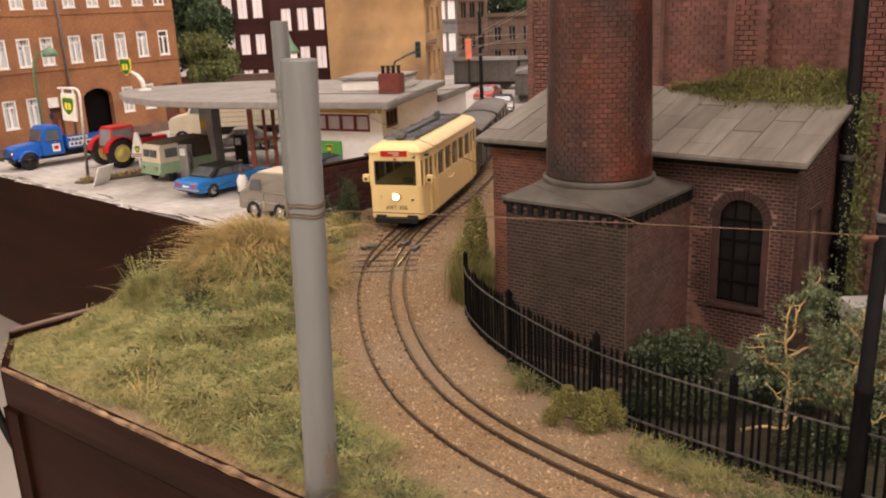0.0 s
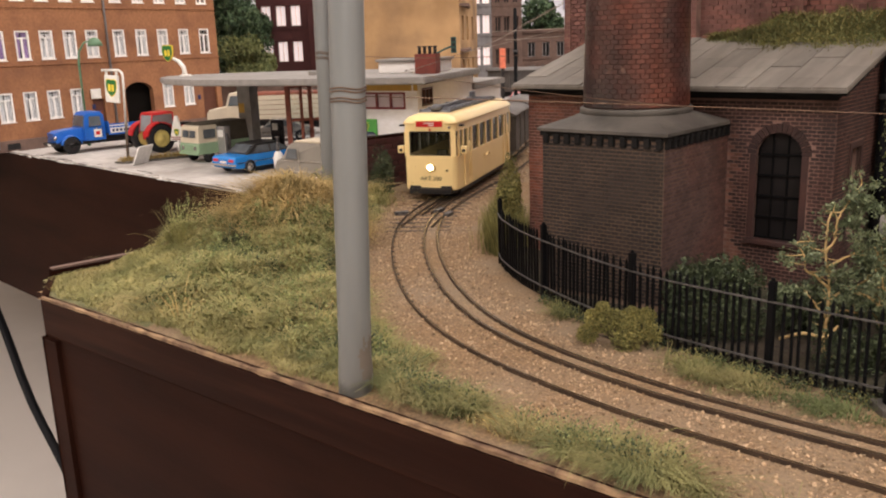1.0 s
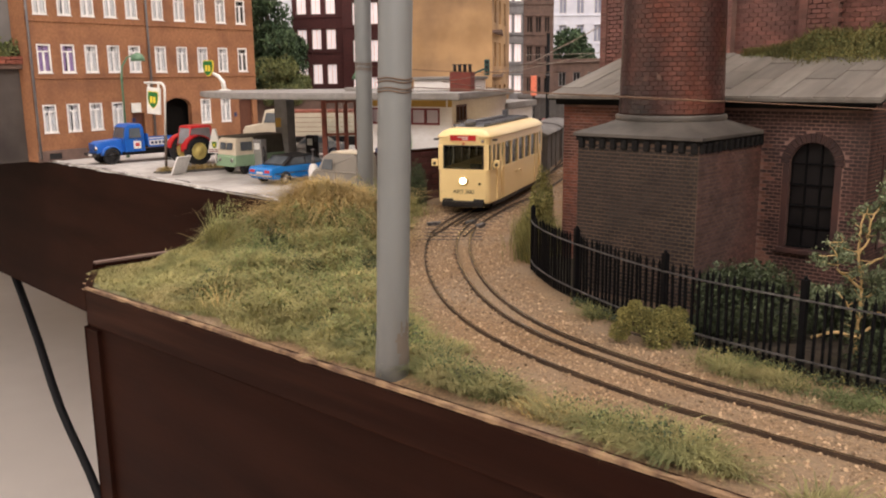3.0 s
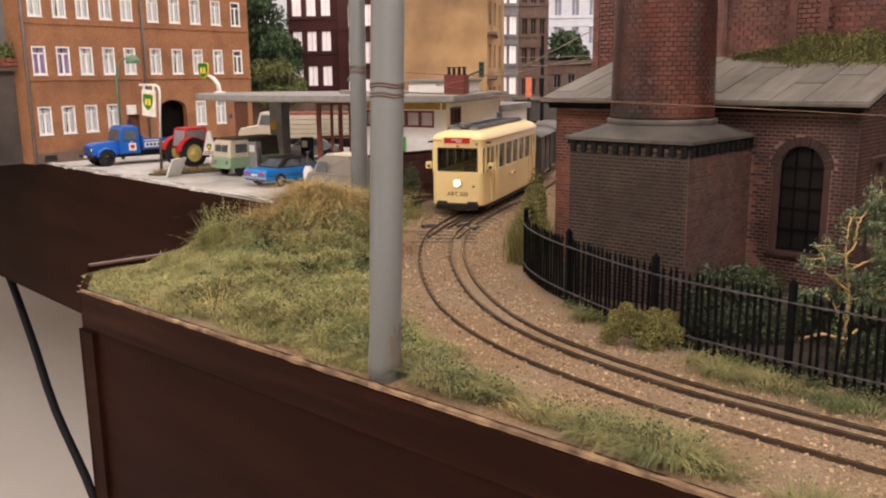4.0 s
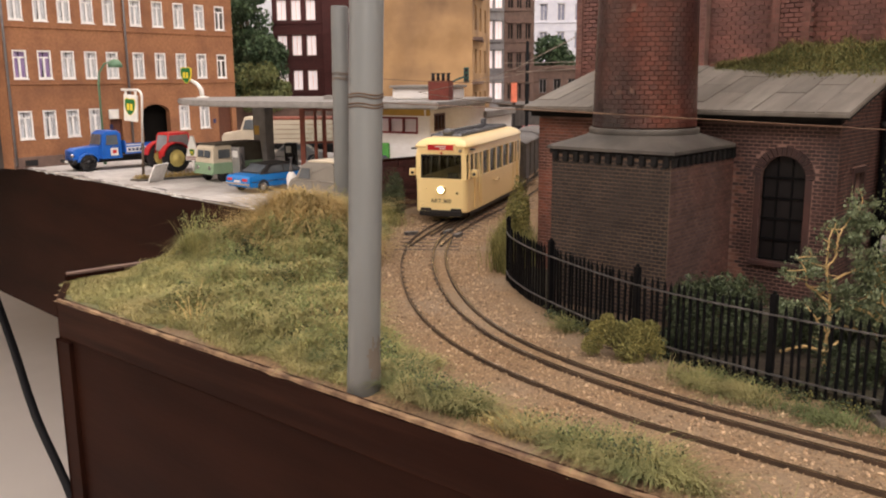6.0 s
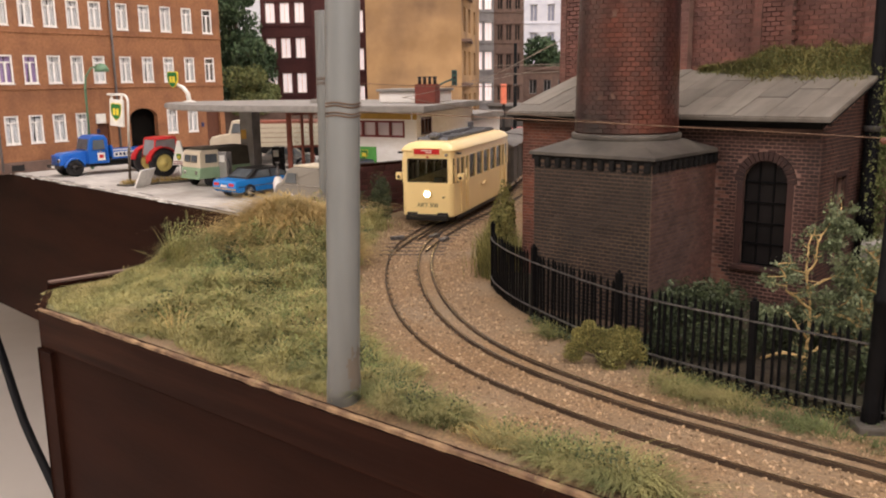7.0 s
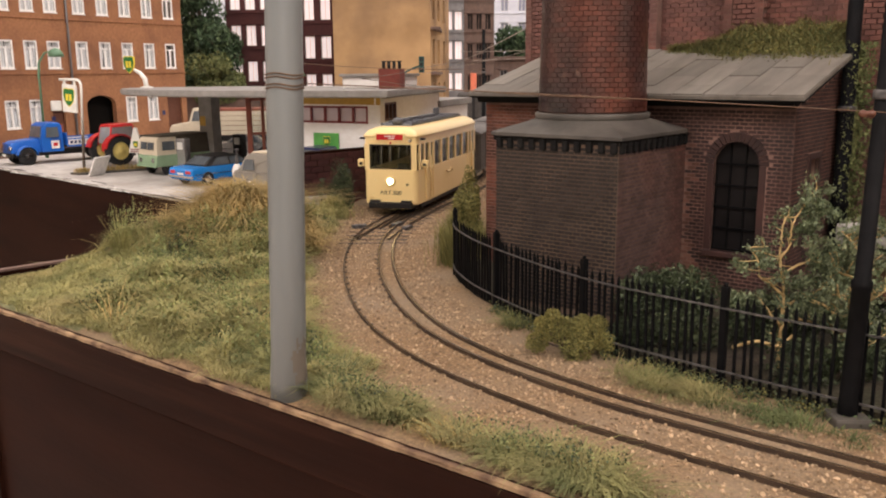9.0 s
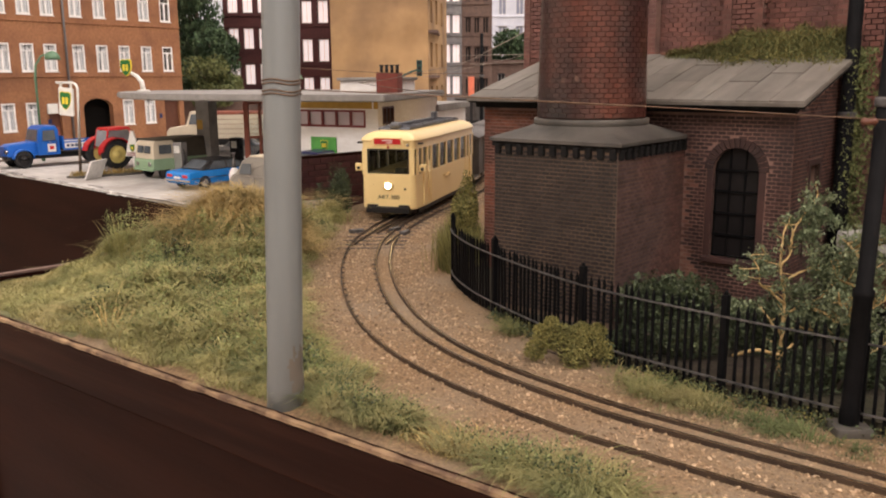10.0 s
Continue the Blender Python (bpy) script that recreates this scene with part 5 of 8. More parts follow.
for z in (5.5, 9.8, 14.1, 18.4):
    bm = B(); box(bm, 9.42, 10.4, 0.35, 8, z - 0.28, z, 0.04)
    part("string_course", bm, "brownfront", och)
bm = B(); box(bm, 0.3, 9.0, 0.8, 12, 25.5, 25.8)
part("roof", bm, "slategap", och)
town_house("grey_town_house", (-2.0, 112.8), (0.8, 113.2), 0.3, 30, 10, "greyfront", [0.4, 1.65], [3.3, 7.3, 11.0, 14.9, 18.8], 0.95, 2.3, "litpane", "grey stone town house with tall bright windows")
town_house("brown_town_house", (0.85, 113.2), (4.7, 113.8), 0.3, 30, 10, "brownfront", [0.4, 1.55, 2.7], [3.3, 7.3, 11.0, 14.9, 18.8], 0.75, 2.0, "darkglass", "brown stone town house with dark windows", frame="brownfront")
town_house("pale_town_house", (5.4, 138), (16, 138), 0.3, 34, 10, "palefront", [1.2, 3.9, 6.6], [10.5, 14.8, 19, 23.5], 1.2, 2.6, "greypane", "pale plastered house far down the street")
town_house("street_row", (5.0, 120.5), (19.5, 121.5), 0.3, 7.2, 6, "brownfront", [0.8, 2.8, 4.8, 6.8, 8.8, 10.8], [0.9, 4.0], 1.0, 1.9, "darkglass", "low dark brown houses across the end of the street", frame="greyfront")
bm = B()
wall(bm, (-120, 149.0), (90, 149.0), -1.0, 60, 1.0)
structure("backdrop", bm, "sky", "pale blue painted sky board behind the town", "backdrop")

yw = thing("yard_wall", at(-27, 82.4, 0.6, 0), "brown brick yard wall between the houses", "wall")
bm = B(); wall(bm, (0, 0), (14.2, 0), 0, 3.2, 0.4)
part("wall", bm, "brownfront", yw)
bm = B(); box(bm, -0.1, 14.3, -0.1, 0.5, 3.204, 3.35, 0.03)
part("coping", bm, "brownfront", yw)

# side module with terracotta ledge at the street's end
sm = thing("side_module", at(-33.2, 55.9, 0, 139.0), "dark side module with brown ledge and green moss", "module")
bm = B(); box(bm, 0.0, 26, -0.3, 12, 0.58, 6.85, 0.05)
part("case", bm, "modulegrey", sm)
rr = random.Random(21)
bm = B(); box(bm, -0.5, 26, -0.8, 12.4, 6.87, 7.2, 0.06)
part("ledge", bm, "brownfront", sm, "dark brown ledge")
for row, (z0, z1) in enumerate(((7.205, 7.46), (7.465, 7.72))):
    y = -0.9 - 0.4 * row
    while y < 12:
        w = rr.uniform(0.55, 0.95)
        bm = B(); box(bm, -0.62 + rr.uniform(-0.1, 0.1), 0.35, y + 0.02, y + w - 0.02, z0, z1 + rr.uniform(-0.05, 0.0), 0.04)
        part("coping_brick", bm, "terra", sm)
        y += w
leaves("moss", [(rr.uniform(-0.45, 0.45), rr.uniform(-0.3, 9), 7.7 + abs(rr.gauss(0, 0.55))) for _ in range(2600)], 0.12, "leaf", sm, "green mossy growth", 22)
bm = B(); box(bm, 0.5, 1.0, -1.2, 12, 7.25, 24, 0.03)
part("rendered_gable", bm, "sidegrey", sm, "plain grey rendered wall above the ledge")

# ---- filling station ----
C = (-3.5, 41.9)
D = (-8.7, 44.3)
E2 = (-0.85, 50.6)
E3 = (0.85, 56.6)
D2 = (-7.6, 53.2)
fs = thing("filling_station", at(0, 0, 0), "white masonry filling station with sweeping flat grey canopy", "filling station")
rzf, LF = axes(D, C)
rzr, LRr = axes(C, E2)
bm = B(); wall(bm, D, C, 0.1, 4.95, 0.3, [(LF - 4.9, LF - 0.75, 3.75, 4.5)])
part("front_wall", bm, "white", fs)
bm = B(); wall(bm, C, E2, 0.0, 4.95, 0.3, [(0.65, 2.1, 3.85, 4.65)])
part("side_wall", bm, "white", fs)
bm = B(); wall(bm, E2, E3, 0.0, 4.1, 0.3, [(2.6, 4.9, 1.75, 2.65)])
wall(bm, E3, (-5.5, 59.0), 0.0, 4.1, 0.3)
wall(bm, D2, D, 0.1, 4.95, 0.3)
part("rear_wall", bm, "white", fs)
bm = B(); prism(bm, [(-0.75, 50.3), (1.15, 56.8), (-5.5, 59.3), (-7.3, 52.4)], 4.12, 4.5, 0.04)
part("low_roof", bm, "roofgrey", fs)
uf = (Vector((*C, 0)) - Vector((*D, 0))).normalized()
nf = Vector((uf.y, -uf.x, 0))
mf = Matrix(((uf.x, -nf.x, 0, D[0]), (uf.y, -nf.y, 0, D[1]), (0, 0, 1, 0), (0, 0, 0, 1)))
ur = (Vector((*E2, 0)) - Vector((*C, 0))).normalized()
mr = Matrix(((ur.x, -ur.y, 0, C[0]), (ur.y, ur.x, 0, C[1]), (0, 0, 1, 0), (0, 0, 0, 1)))


def strip_window(m, s0, s1, z0, z1, n, frame, panem):
    bm = B(); ring(bm, s0 - 0.05, s1 + 0.05, z0 - 0.05, z1 + 0.05, 0.1, -0.02, 0.12)
    bm.transform(m)
    w = part("window", bm, frame, fs, "low strip window with dark red frame")
    for k in range(1, n):
        x = s0 + (s1 - s0) * k / n
        bm = B(); box(bm, x - 0.05, x + 0.05, 0.0, 0.12, z0 + 0.05, z1 - 0.05, 0, m)
        part("mullion", bm, frame, w)
    for k in range(n):
        bm = B(); box(bm, s0 + (s1 - s0) * k / n, s0 + (s1 - s0) * (k + 1) / n, 0.13, 0.15, z0, z1, 0, m)
        part("pane", bm, panem, w)


M["palepane"] = material("frosted_pane", (0.66, 0.58, 0.62), (0.56, 0.49, 0.54), 1.0, 0.25)
strip_window(mf, LF - 4.9, LF - 0.75, 3.75, 4.5, 5, "redframe", "palepane")
strip_window(mr, 0.65, 2.1, 3.85, 4.65, 3, "doorbrown", "darkglass")
ub = (Vector((*E3, 0)) - Vector((*E2, 0))).normalized()
mb = Matrix(((ub.x, -ub.y, 0, E2[0]), (ub.y, ub.x, 0, E2[1]), (0, 0, 1, 0), (0, 0, 0, 1)))
strip_window(mb, 2.6, 4.9, 1.75, 2.65, 4, "doorbrown", "darkglass")
bm = B(); box(bm, 0, LF + 0.02, -0.03, 0.0, 4.62, 4.95, 0, mf)
part("yellow_band", bm, "yellowband", fs, "ochre yellow band under the roof")
roofp = [(-3.0, 40.0), (-8.6, 42.0), (-12.7, 43.7), (-16.2, 45.9), (-18.6, 48.6), (-20.0, 51.5), (-20.2, 53.6), (-18.9, 55.3), (-16.0, 56.2), (-12, 56.0), (-7.5, 54.5), (-0.4, 50.9)]
bm = B(); prism(bm, roofp, 5.0, 5.34, 0.06)
canopy = part("canopy_roof", bm, "roofgrey", fs, "sweeping flat grey canopy roof with rounded end")
bm = B(); prism(bm, [(-5.9, 46.2), (-2.9, 45.6), (-2.0, 48.4), (-5.0, 49.4)], 5.342, 5.95, 0.05)
part("roof_hatch", bm, "white", fs)
bm = B(); prism(bm, [(-6.05, 46.0), (-2.8, 45.4), (-1.85, 48.5), (-5.1, 49.55)], 5.955, 6.1, 0.03)
part("hatch_cover", bm, "roofgrey", fs)
bm = B(); prism(bm, [(-3.75, 44.0), (-2.65, 43.8), (-2.45, 44.75), (-3.55, 44.95)], 5.342, 6.35, 0.03)
stk = part("roof_chimney", bm, "terra", fs, "small red brick chimney with four pots")
M["redch"] = material("red_chimney_brick", (0.20, 0.05, 0.035), (0.15, 0.04, 0.03), 4.0, 0.8, 0.01)
stk.data.materials[0] = M["redch"]
for k in range(4):
    bm = B(); cyl(bm, (-3.5 + k * 0.27, 44.35 - k * 0.04, 6.35), (-3.5 + k * 0.27, 44.35 - k * 0.04, 6.68), 0.09, 0.08, 10)
    cyl(bm, (-3.5 + k * 0.27, 44.35 - k * 0.04, 6.68), (-3.5 + k * 0.27, 44.35 - k * 0.04, 6.74), 0.12, 0.12, 10)
    part("chimney_pot", bm, "black", fs)
bm = B(); box(bm, -10.0, -8.6, 47.4, 48.4, 5.342, 5.55, 0.03)
part("roof_vent", bm, "roofgrey", fs)
bm = B(); box(bm, -0.46, 0.46, -0.40, 0.40, 0.6, 4.96, 0.05, Matrix.Translation((-14.25, 50.0, 0)) @ pose(0, 0, 0, 0, 0, -22))
part("canopy_pillar", bm, "roofgrey", fs, "square grey canopy pillar")
bm = B(); box(bm, -0.40, 0.0, -0.408, -0.398, 3.2, 3.75, 0.0, Matrix.Translation((-14.25, 50.0, 0)) @ pose(0, 0, 0, 0, 0, -22))
part("pillar_label", bm, "yellowband", fs, "small yellow label")
# glazed shop corner with red posts
gl = [(-10.85, 45.6), (-10.2, 45.95), (-9.7, 46.1), (-9.2, 46.2), (-8.75, 46.3)]
for k, q in enumerate(gl):
    w = 0.13 if k == 0 else 0.07
    bm = B(); box(bm, q[0] - w, q[0] + w, q[1] - 0.09, q[1] + 0.09, 0.6, 4.95, 0.01)
    part("red_post", bm, "terra", fs, "rust red shop window post")
for q in ((-10.3, 48.6), (-9.6, 48.8)):
    bm = B(); box(bm, q[0] - 0.06, q[0] + 0.06, q[1] - 0.06, q[1] + 0.06, 0.6, 4.95, 0.01)
    part("red_post", bm, "terra", fs, "rust red shop window post")
gl3 = [Vector((*q, 0)) for q in gl]
for z in (2.95, 4.75):
    bm = B(); strip(bm, gl3, 0.06, z, z + 0.13)
    part("red_rail", bm, "terra", fs)
bm = B(); strip(bm, [q + Vector((0, 0.05, 0)) for q in gl3], 0.015, 0.6, 4.9)
p = part("shop_pane", bm, "pane", fs)
p.visible_shadow = False
# retaining wall of oxblood blocks
rw = thing("retaining_wall", at(0, 0, 0), "low oxblood block wall beside the filling station", "wall")
W0, W1 = (-7.0, 38.4), (-3.62, 41.75)
bm = B(); wall(bm, W0, W1, -0.2, 2.5, 0.35)
core = part("wall_core", bm, "oxbrick", rw)
uw = (Vector((*W1, 0)) - Vector((*W0, 0))).normalized()
LW = (Vector((*W1, 0)) - Vector((*W0, 0))).length
for r in range(9):
    k = 0
    s = -0.35 * (r % 2)
    while s < LW:
        a, b = max(s, 0), min(s + 0.7, LW)
        if b - a > 0.1:
            c = Vector((*W0, 0)) + uw * ((a + b) / 2)
            V, F = boxes([(Vector((0, 0, 0)), Vector((1, 0, 0)), Vector((0, 1, 0)), Vector((0, 0, 1)))], ((b - a) / 2 - 0.015, 0.05, 0.125))
            ob = raw("block", V, F, "oxbrick", core)
            ob.matrix_basis = at(c.x + uw.y * 0.03, c.y - uw.x * 0.03, 0.0 + r * 0.285 + 0.1, math.degrees(math.atan2(uw.y, uw.x)))
        s += 0.7
bm = B(); wall(bm, (W0[0], W0[1]), (W1[0], W1[1]), 2.5, 2.62, 0.45)
part("coping", bm, "fascia", rw)

# ---- vehicles: x ahead, y to the left, z up from the road ----
def wheel(parent, x, y, r, w, rim="chrome", hub=None, name="wheel"):
    bm = B()
    sg = 1 if y > 0 else -1
    prof = [(r * 0.62, -w / 2), (r * 0.93, -w / 2), (r, -w * 0.3), (r, w * 0.3), (r * 0.93, w / 2), (r * 0.62, w / 2)]
    lathe(bm, prof, n=24, caps=False)
    bm.transform(Matrix.Translation((x, y, r)) @ Matrix.Rotation(math.pi / 2, 4, "X"))
    wh = part(name, bm, "rubber", parent)
    bm = B()
    lathe(bm, [(r * 0.63, -w * 0.46), (r * 0.6, w * 0.40), (r * 0.5, w * 0.36), (r * 0.22, w * 0.42), (r * 0.2, w * 0.5), (r * 0.05, w * 0.52)], n=20)
    bm.transform(Matrix.Translation((x, y, r)) @ Matrix.Rotation(-sg * math.pi / 2, 4, "X"))
    part("rim", bm, rim, wh)
    return wh


def pane(parent, pts, mat="carglass", thick=0.012, name="window"):
    """A thin pane over an outline of four points in order."""
    P = [Vector(p) for p in pts]
    n = (P[1] - P[0]).cross(P[3] - P[0]).normalized() * thick
    bm = B()
    a = [bm.verts.new(p - n) for p in P]
    b = [bm.verts.new(p + n) for p in P]
    bm.faces.new(a[::-1]); bm.faces.new(b)
    for k in range(len(P)):
        bm.faces.new((a[k], a[(k + 1) % len(P)], b[(k + 1) % len(P)], b[k]))
    bmesh.ops.recalc_face_normals(bm, faces=bm.faces)
    return part(name, bm, mat, parent)


def block(parent, name, mat, x0, x1, y0, y1, z0, z1, bevel=0.02, label=""):
    bm = B(); box(bm, x0, x1, y0, y1, z0, z1, bevel)
    return part(name, bm, mat, parent, label)


def saloon(m, label, body="carblue", top="black", L=4.9, W=1.85, cat="car"):
    t = thing("car", m, label, cat)
    h = L / 2
    prof = [(-h, 0.45), (-h + 0.02, 0.82), (-h + 0.1, 0.92), (-h + 0.95, 0.98), (h - 1.5, 0.98), (h - 0.3, 0.86), (h, 0.72), (h, 0.42), (h - 0.2, 0.3), (-h + 0.2, 0.3)]
    bm = B(); side(bm, prof, -W / 2, W / 2, lambda x, z: 0.05 if z > 0.8 or z < 0.4 else 0.0, 0.05)
    part("body", bm, body, t)
    gp = [(-h + 0.85, 0.97), (-h + 1.55, 1.42), (0.35, 1.45), (h - 1.55, 0.97)]
    bm = B(); side(bm, gp, -W / 2 + 0.06, W / 2 - 0.06, lambda x, z: 0.17 if z > 1.2 else 0.0, 0.03)
    part("cabin", bm, top, t)
    bm = B(); side(bm, [(-h + 1.42, 1.36), (-h + 1.55, 1.45), (0.33, 1.48), (0.5, 1.40)], -W / 2 + 0.18, W / 2 - 0.18, None, 0.02)
    part("roof_cover", bm, top, t)
    for s in (-1, 1):
        f = lambda x, z: (x, s * (W / 2 - 0.06 - 0.17 * (z - 0.97) / 0.45) + s * 0.012, z)
        pane(t, [f(-h + 1.25, 1.02), f(-0.35, 1.02), f(-0.35, 1.38), f(-h + 1.65, 1.36)], name="side_window", mat="carglass")
        pane(t, [f(-0.25, 1.02), f(h - 1.75, 1.02), f(0.28, 1.38), f(-0.25, 1.38)], name="side_window", mat="carglass")
        block(t, "side_trim", "chrome", -h + 0.15, h - 0.15, min(s * W / 2, s * (W / 2 + 0.015)), max(s * W / 2, s * (W / 2 + 0.015)), 0.6, 0.63, 0)
    pane(t, [(-h + 0.93, -0.72, 1.03), (-h + 0.93, 0.72, 1.03), (-h + 1.48, 0.62, 1.39), (-h + 1.48, -0.62, 1.39)], mat="carglass", name="rear_window", thick=0.02)
    pane(t, [(h - 1.62, -0.72, 1.03), (h - 1.62, 0.72, 1.03), (0.42, 0.62, 1.41), (0.42, -0.62, 1.41)], mat="carglass", name="windscreen", thick=0.02)
    block(t, "rear_bumper", "chrome", -h - 0.06, -h + 0.03, -W / 2, W / 2, 0.46, 0.56, 0.02)
    block(t, "front_bumper", "chrome", h - 0.03, h + 0.06, -W / 2, W / 2, 0.42, 0.52, 0.02)
    for s in (-1, 1):
        block(t, "tail_light", "red", -h - 0.012, -h + 0.02, s * 0.62 - 0.2, s * 0.62 + 0.2, 0.66, 0.8, 0.01)
        block(t, "headlight", "chrome", h - 0.02, h + 0.02, s * 0.6 - 0.14, s * 0.6 + 0.14, 0.56, 0.68, 0.02)
    block(t, "plate", "signwhite", -h - 0.02, -h + 0.01, -0.24, 0.24, 0.6, 0.7, 0.0)
    for x in (-h + 0.95, h - 0.95):
        for s in (-1, 1):
            wheel(t, x, s * (W / 2 - 0.10), 0.36, 0.24)
    return t


ang = lambda dx, dy: math.degrees(math.atan2(dy, dx))
saloon(at(-12.15, 44.7, 0.6, 54), "bright blue two-door car with black vinyl roof", "carblue", "black", 5.4, 2.0)
saloon(at(-14.6, 58.2, 0.6, 190), "silver saloon car standing under the canopy", "silver", "silver", 5.0, 1.9)
saloon(at(-6.75, 42.3, 0.6, ang(-0.9, 0.42)) @ Matrix.Diagonal((1, 1, 1.36, 1)), "dark blue car behind the oxblood wall", "navy", "navy", 4.4, 1.8)
saloon(at(3.4, 85, 0.28, ang(0.25, 0.97)), "faded red car parked down the street", "fadedred", "fadedred", 5.0, 1.9)
saloon(at(4.3, 75.5, 0.28, ang(-0.1, -1)), "silver grey car on the street", "silver", "black", 5.0, 1.9)

# blue flatbed lorry
lo = thing("lorry", at(-25.69, 55.8, 0.6, 228), "bright blue bonneted flatbed lorry beside the tenement", "lorry")
bm = B(); side(bm, [(1.75, 0.75), (1.75, 1.5), (1.9, 1.62), (3.35, 1.5), (3.62, 1.35), (3.66, 0.75)], -0.72, 0.72, lambda x, z: 0.12 if z > 1.3 else 0.0, 0.08)
part("bonnet", bm, "blue", lo)
bm = B(); side(bm, [(0.45, 0.75), (0.45, 2.35), (0.6, 2.55), (1.45, 2.55), (1.68, 2.4), (1.85, 1.55), (1.85, 0.75)], -1.02, 1.02, lambda x, z: 0.13 if z > 2.0 else 0.0, 0.06)
part("cab", bm, "blue", lo)
bm = B(); side(bm, [(0.55, 2.5), (0.62, 2.58), (1.4, 2.58), (1.55, 2.5)], -0.8, 0.8, None, 0.02)
part("cab_roof", bm, "blue", lo)
for k in range(5):
    block(lo, "grille_bar", "chrome", 3.66, 3.73, -0.36, 0.36, 0.9 + k * 0.1, 0.93 + k * 0.1, 0.0)
block(lo, "plate", "signwhite", 3.80, 3.84, -0.28, 0.28, 0.58, 0.72, 0.0)
for s in (-1, 1):
    block(lo, "door_seam", "navy", 0.66, 0.69, s * 1.02 - 0.006, s * 1.02 + 0.006, 0.9, 1.6, 0.0)
    bm = B(); cyl(bm, (1.0, s * 1.02, 1.55), (1.16, s * 1.05, 1.55), 0.025, 0.025, 6)
    part("door_handle", bm, "chrome", lo)
for s in (-1, 1):
    f = lambda x, z: (x, s * (1.03 - 0.13 * max(0, (z - 1.55)) / 0.8), z)
    pane(lo, [f(0.72, 1.66), f(1.55, 1.66), f(1.45, 2.3), f(0.72, 2.3)], name="side_window")
    bm = B()
    lathe(bm, [(0.60, -0.2), (0.66, -0.19), (0.66, 0.19), (0.60, 0.2), (0.60, -0.2)], n=24, caps=False)
    bm.transform(Matrix.Translation((2.75, s * 0.85, 0.55)) @ Matrix.Rotation(math.pi / 2, 4, "X"))
    for v in list(bm.verts):
        if v.co.z < 0.62:
            v.co.z = 0.62
    part("mudguard", bm, "blue", lo)
    cy = B(); cyl(cy, (3.55, s * 0.55, 1.05), (3.7, s * 0.55, 1.05), 0.14, 0.15, 14)
    part("headlight", cy, "chrome", lo)
    wheel(lo, 2.75, s * 0.85, 0.55, 0.3, "black")
    wheel(lo, -2.3, s * 0.85, 0.55, 0.45, "black")
    block(lo, "door_panel", "signwhite", 0.75, 1.25, s * 1.02 - 0.02, s * 1.02 + 0.02, 0.95, 1.45, 0.0, "white door sign with red mark")
    block(lo, "door_mark", "red", 0.86, 1.14, s * 1.02 - 0.028, s * 1.02 + 0.028, 1.1, 1.32, 0.0)
pane(lo, [(1.86, -0.82, 1.68), (1.86, 0.82, 1.68), (1.70, 0.74, 2.35), (1.70, -0.74, 2.35)], name="windscreen", thick=0.02)
block(lo, "grille", "blue", 3.64, 3.7, -0.45, 0.45, 0.85, 1.4, 0.02)
block(lo, "front_bumper", "black", 3.6, 3.82, -1.05, 1.05, 0.55, 0.75, 0.03)
block(lo, "chassis", "black", -4.0, 3.4, -0.45, 0.45, 0.5, 0.85, 0.02)
block(lo, "flatbed", "black", -4.2, 0.3, -1.1, 1.1, 1.0, 1.12, 0.02)
for y in (-1.12, 1.08):
    sb = block(lo, "side_board", "blue", -4.2, 0.3, y, y + 0.04, 1.0, 1.55, 0.0)
    block(sb, "name_band", "signwhite", -2.1, 0.2, y - 0.006, y + 0.046, 1.12, 1.46, 0.0, "white name band on the side board")
    for k in range(8):
        block(sb, "letter_bar", "navy", -1.98 + k * 0.27, -1.80 + k * 0.27, y - 0.010, y + 0.050, 1.2, 1.38, 0.0)
block(lo, "head_board", "blue", 0.22, 0.3, -1.08, 1.08, 1.1, 1.9, 0.01)
block(lo, "tail_board", "blue", -4.24, -4.2, -1.08, 1.08, 1.0, 1.55, 0.0)

# red tractor
tc = thing("tractor", at(-21.1, 53.9, 0.6, 50), "red farm tractor with yellow wheels and glazed cab", "tractor")
block(tc, "bonnet", "red", 0.55, 3.0, -0.36, 0.36, 0.95, 1.55, 0.08)
block(tc, "engine", "black", 0.5, 2.8, -0.3, 0.3, 0.5, 0.96, 0.03)
block(tc, "exhaust_box", "black", 1.2, 2.0, -0.25, 0.25, 1.55, 1.72, 0.04)
block(tc, "cab_floor", "red", -1.1, 0.6, -0.6, 0.6, 0.8, 1.3, 0.04)
bm = B(); side(bm, [(-1.05, 2.35), (-1.0, 2.52), (0.4, 2.55), (0.55, 2.4)], -0.74, 0.74, lambda x, z: 0.1 if z > 2.5 else 0.0, 0.05)
part("cab_roof", bm, "red", tc)
for x, y, lx in ((-1.0, -0.68, -0.22), (-1.0, 0.68, -0.22), (0.42, -0.68, 0.1), (0.42, 0.68, 0.1)):
    bm = B(); tube(bm, [(x + lx, y * 1.05, 1.2), (x, y, 2.4)], 0.055, 6)
    part("cab_post", bm, "red", tc)
# opaque grey that paints the cab glass reflections into the panes
M["cabgrey"] = material("reflection_grey_cab_glass", (0.30, 0.31, 0.32), (0.24, 0.25, 0.26), 1.5, 0.12, spec=0.6)
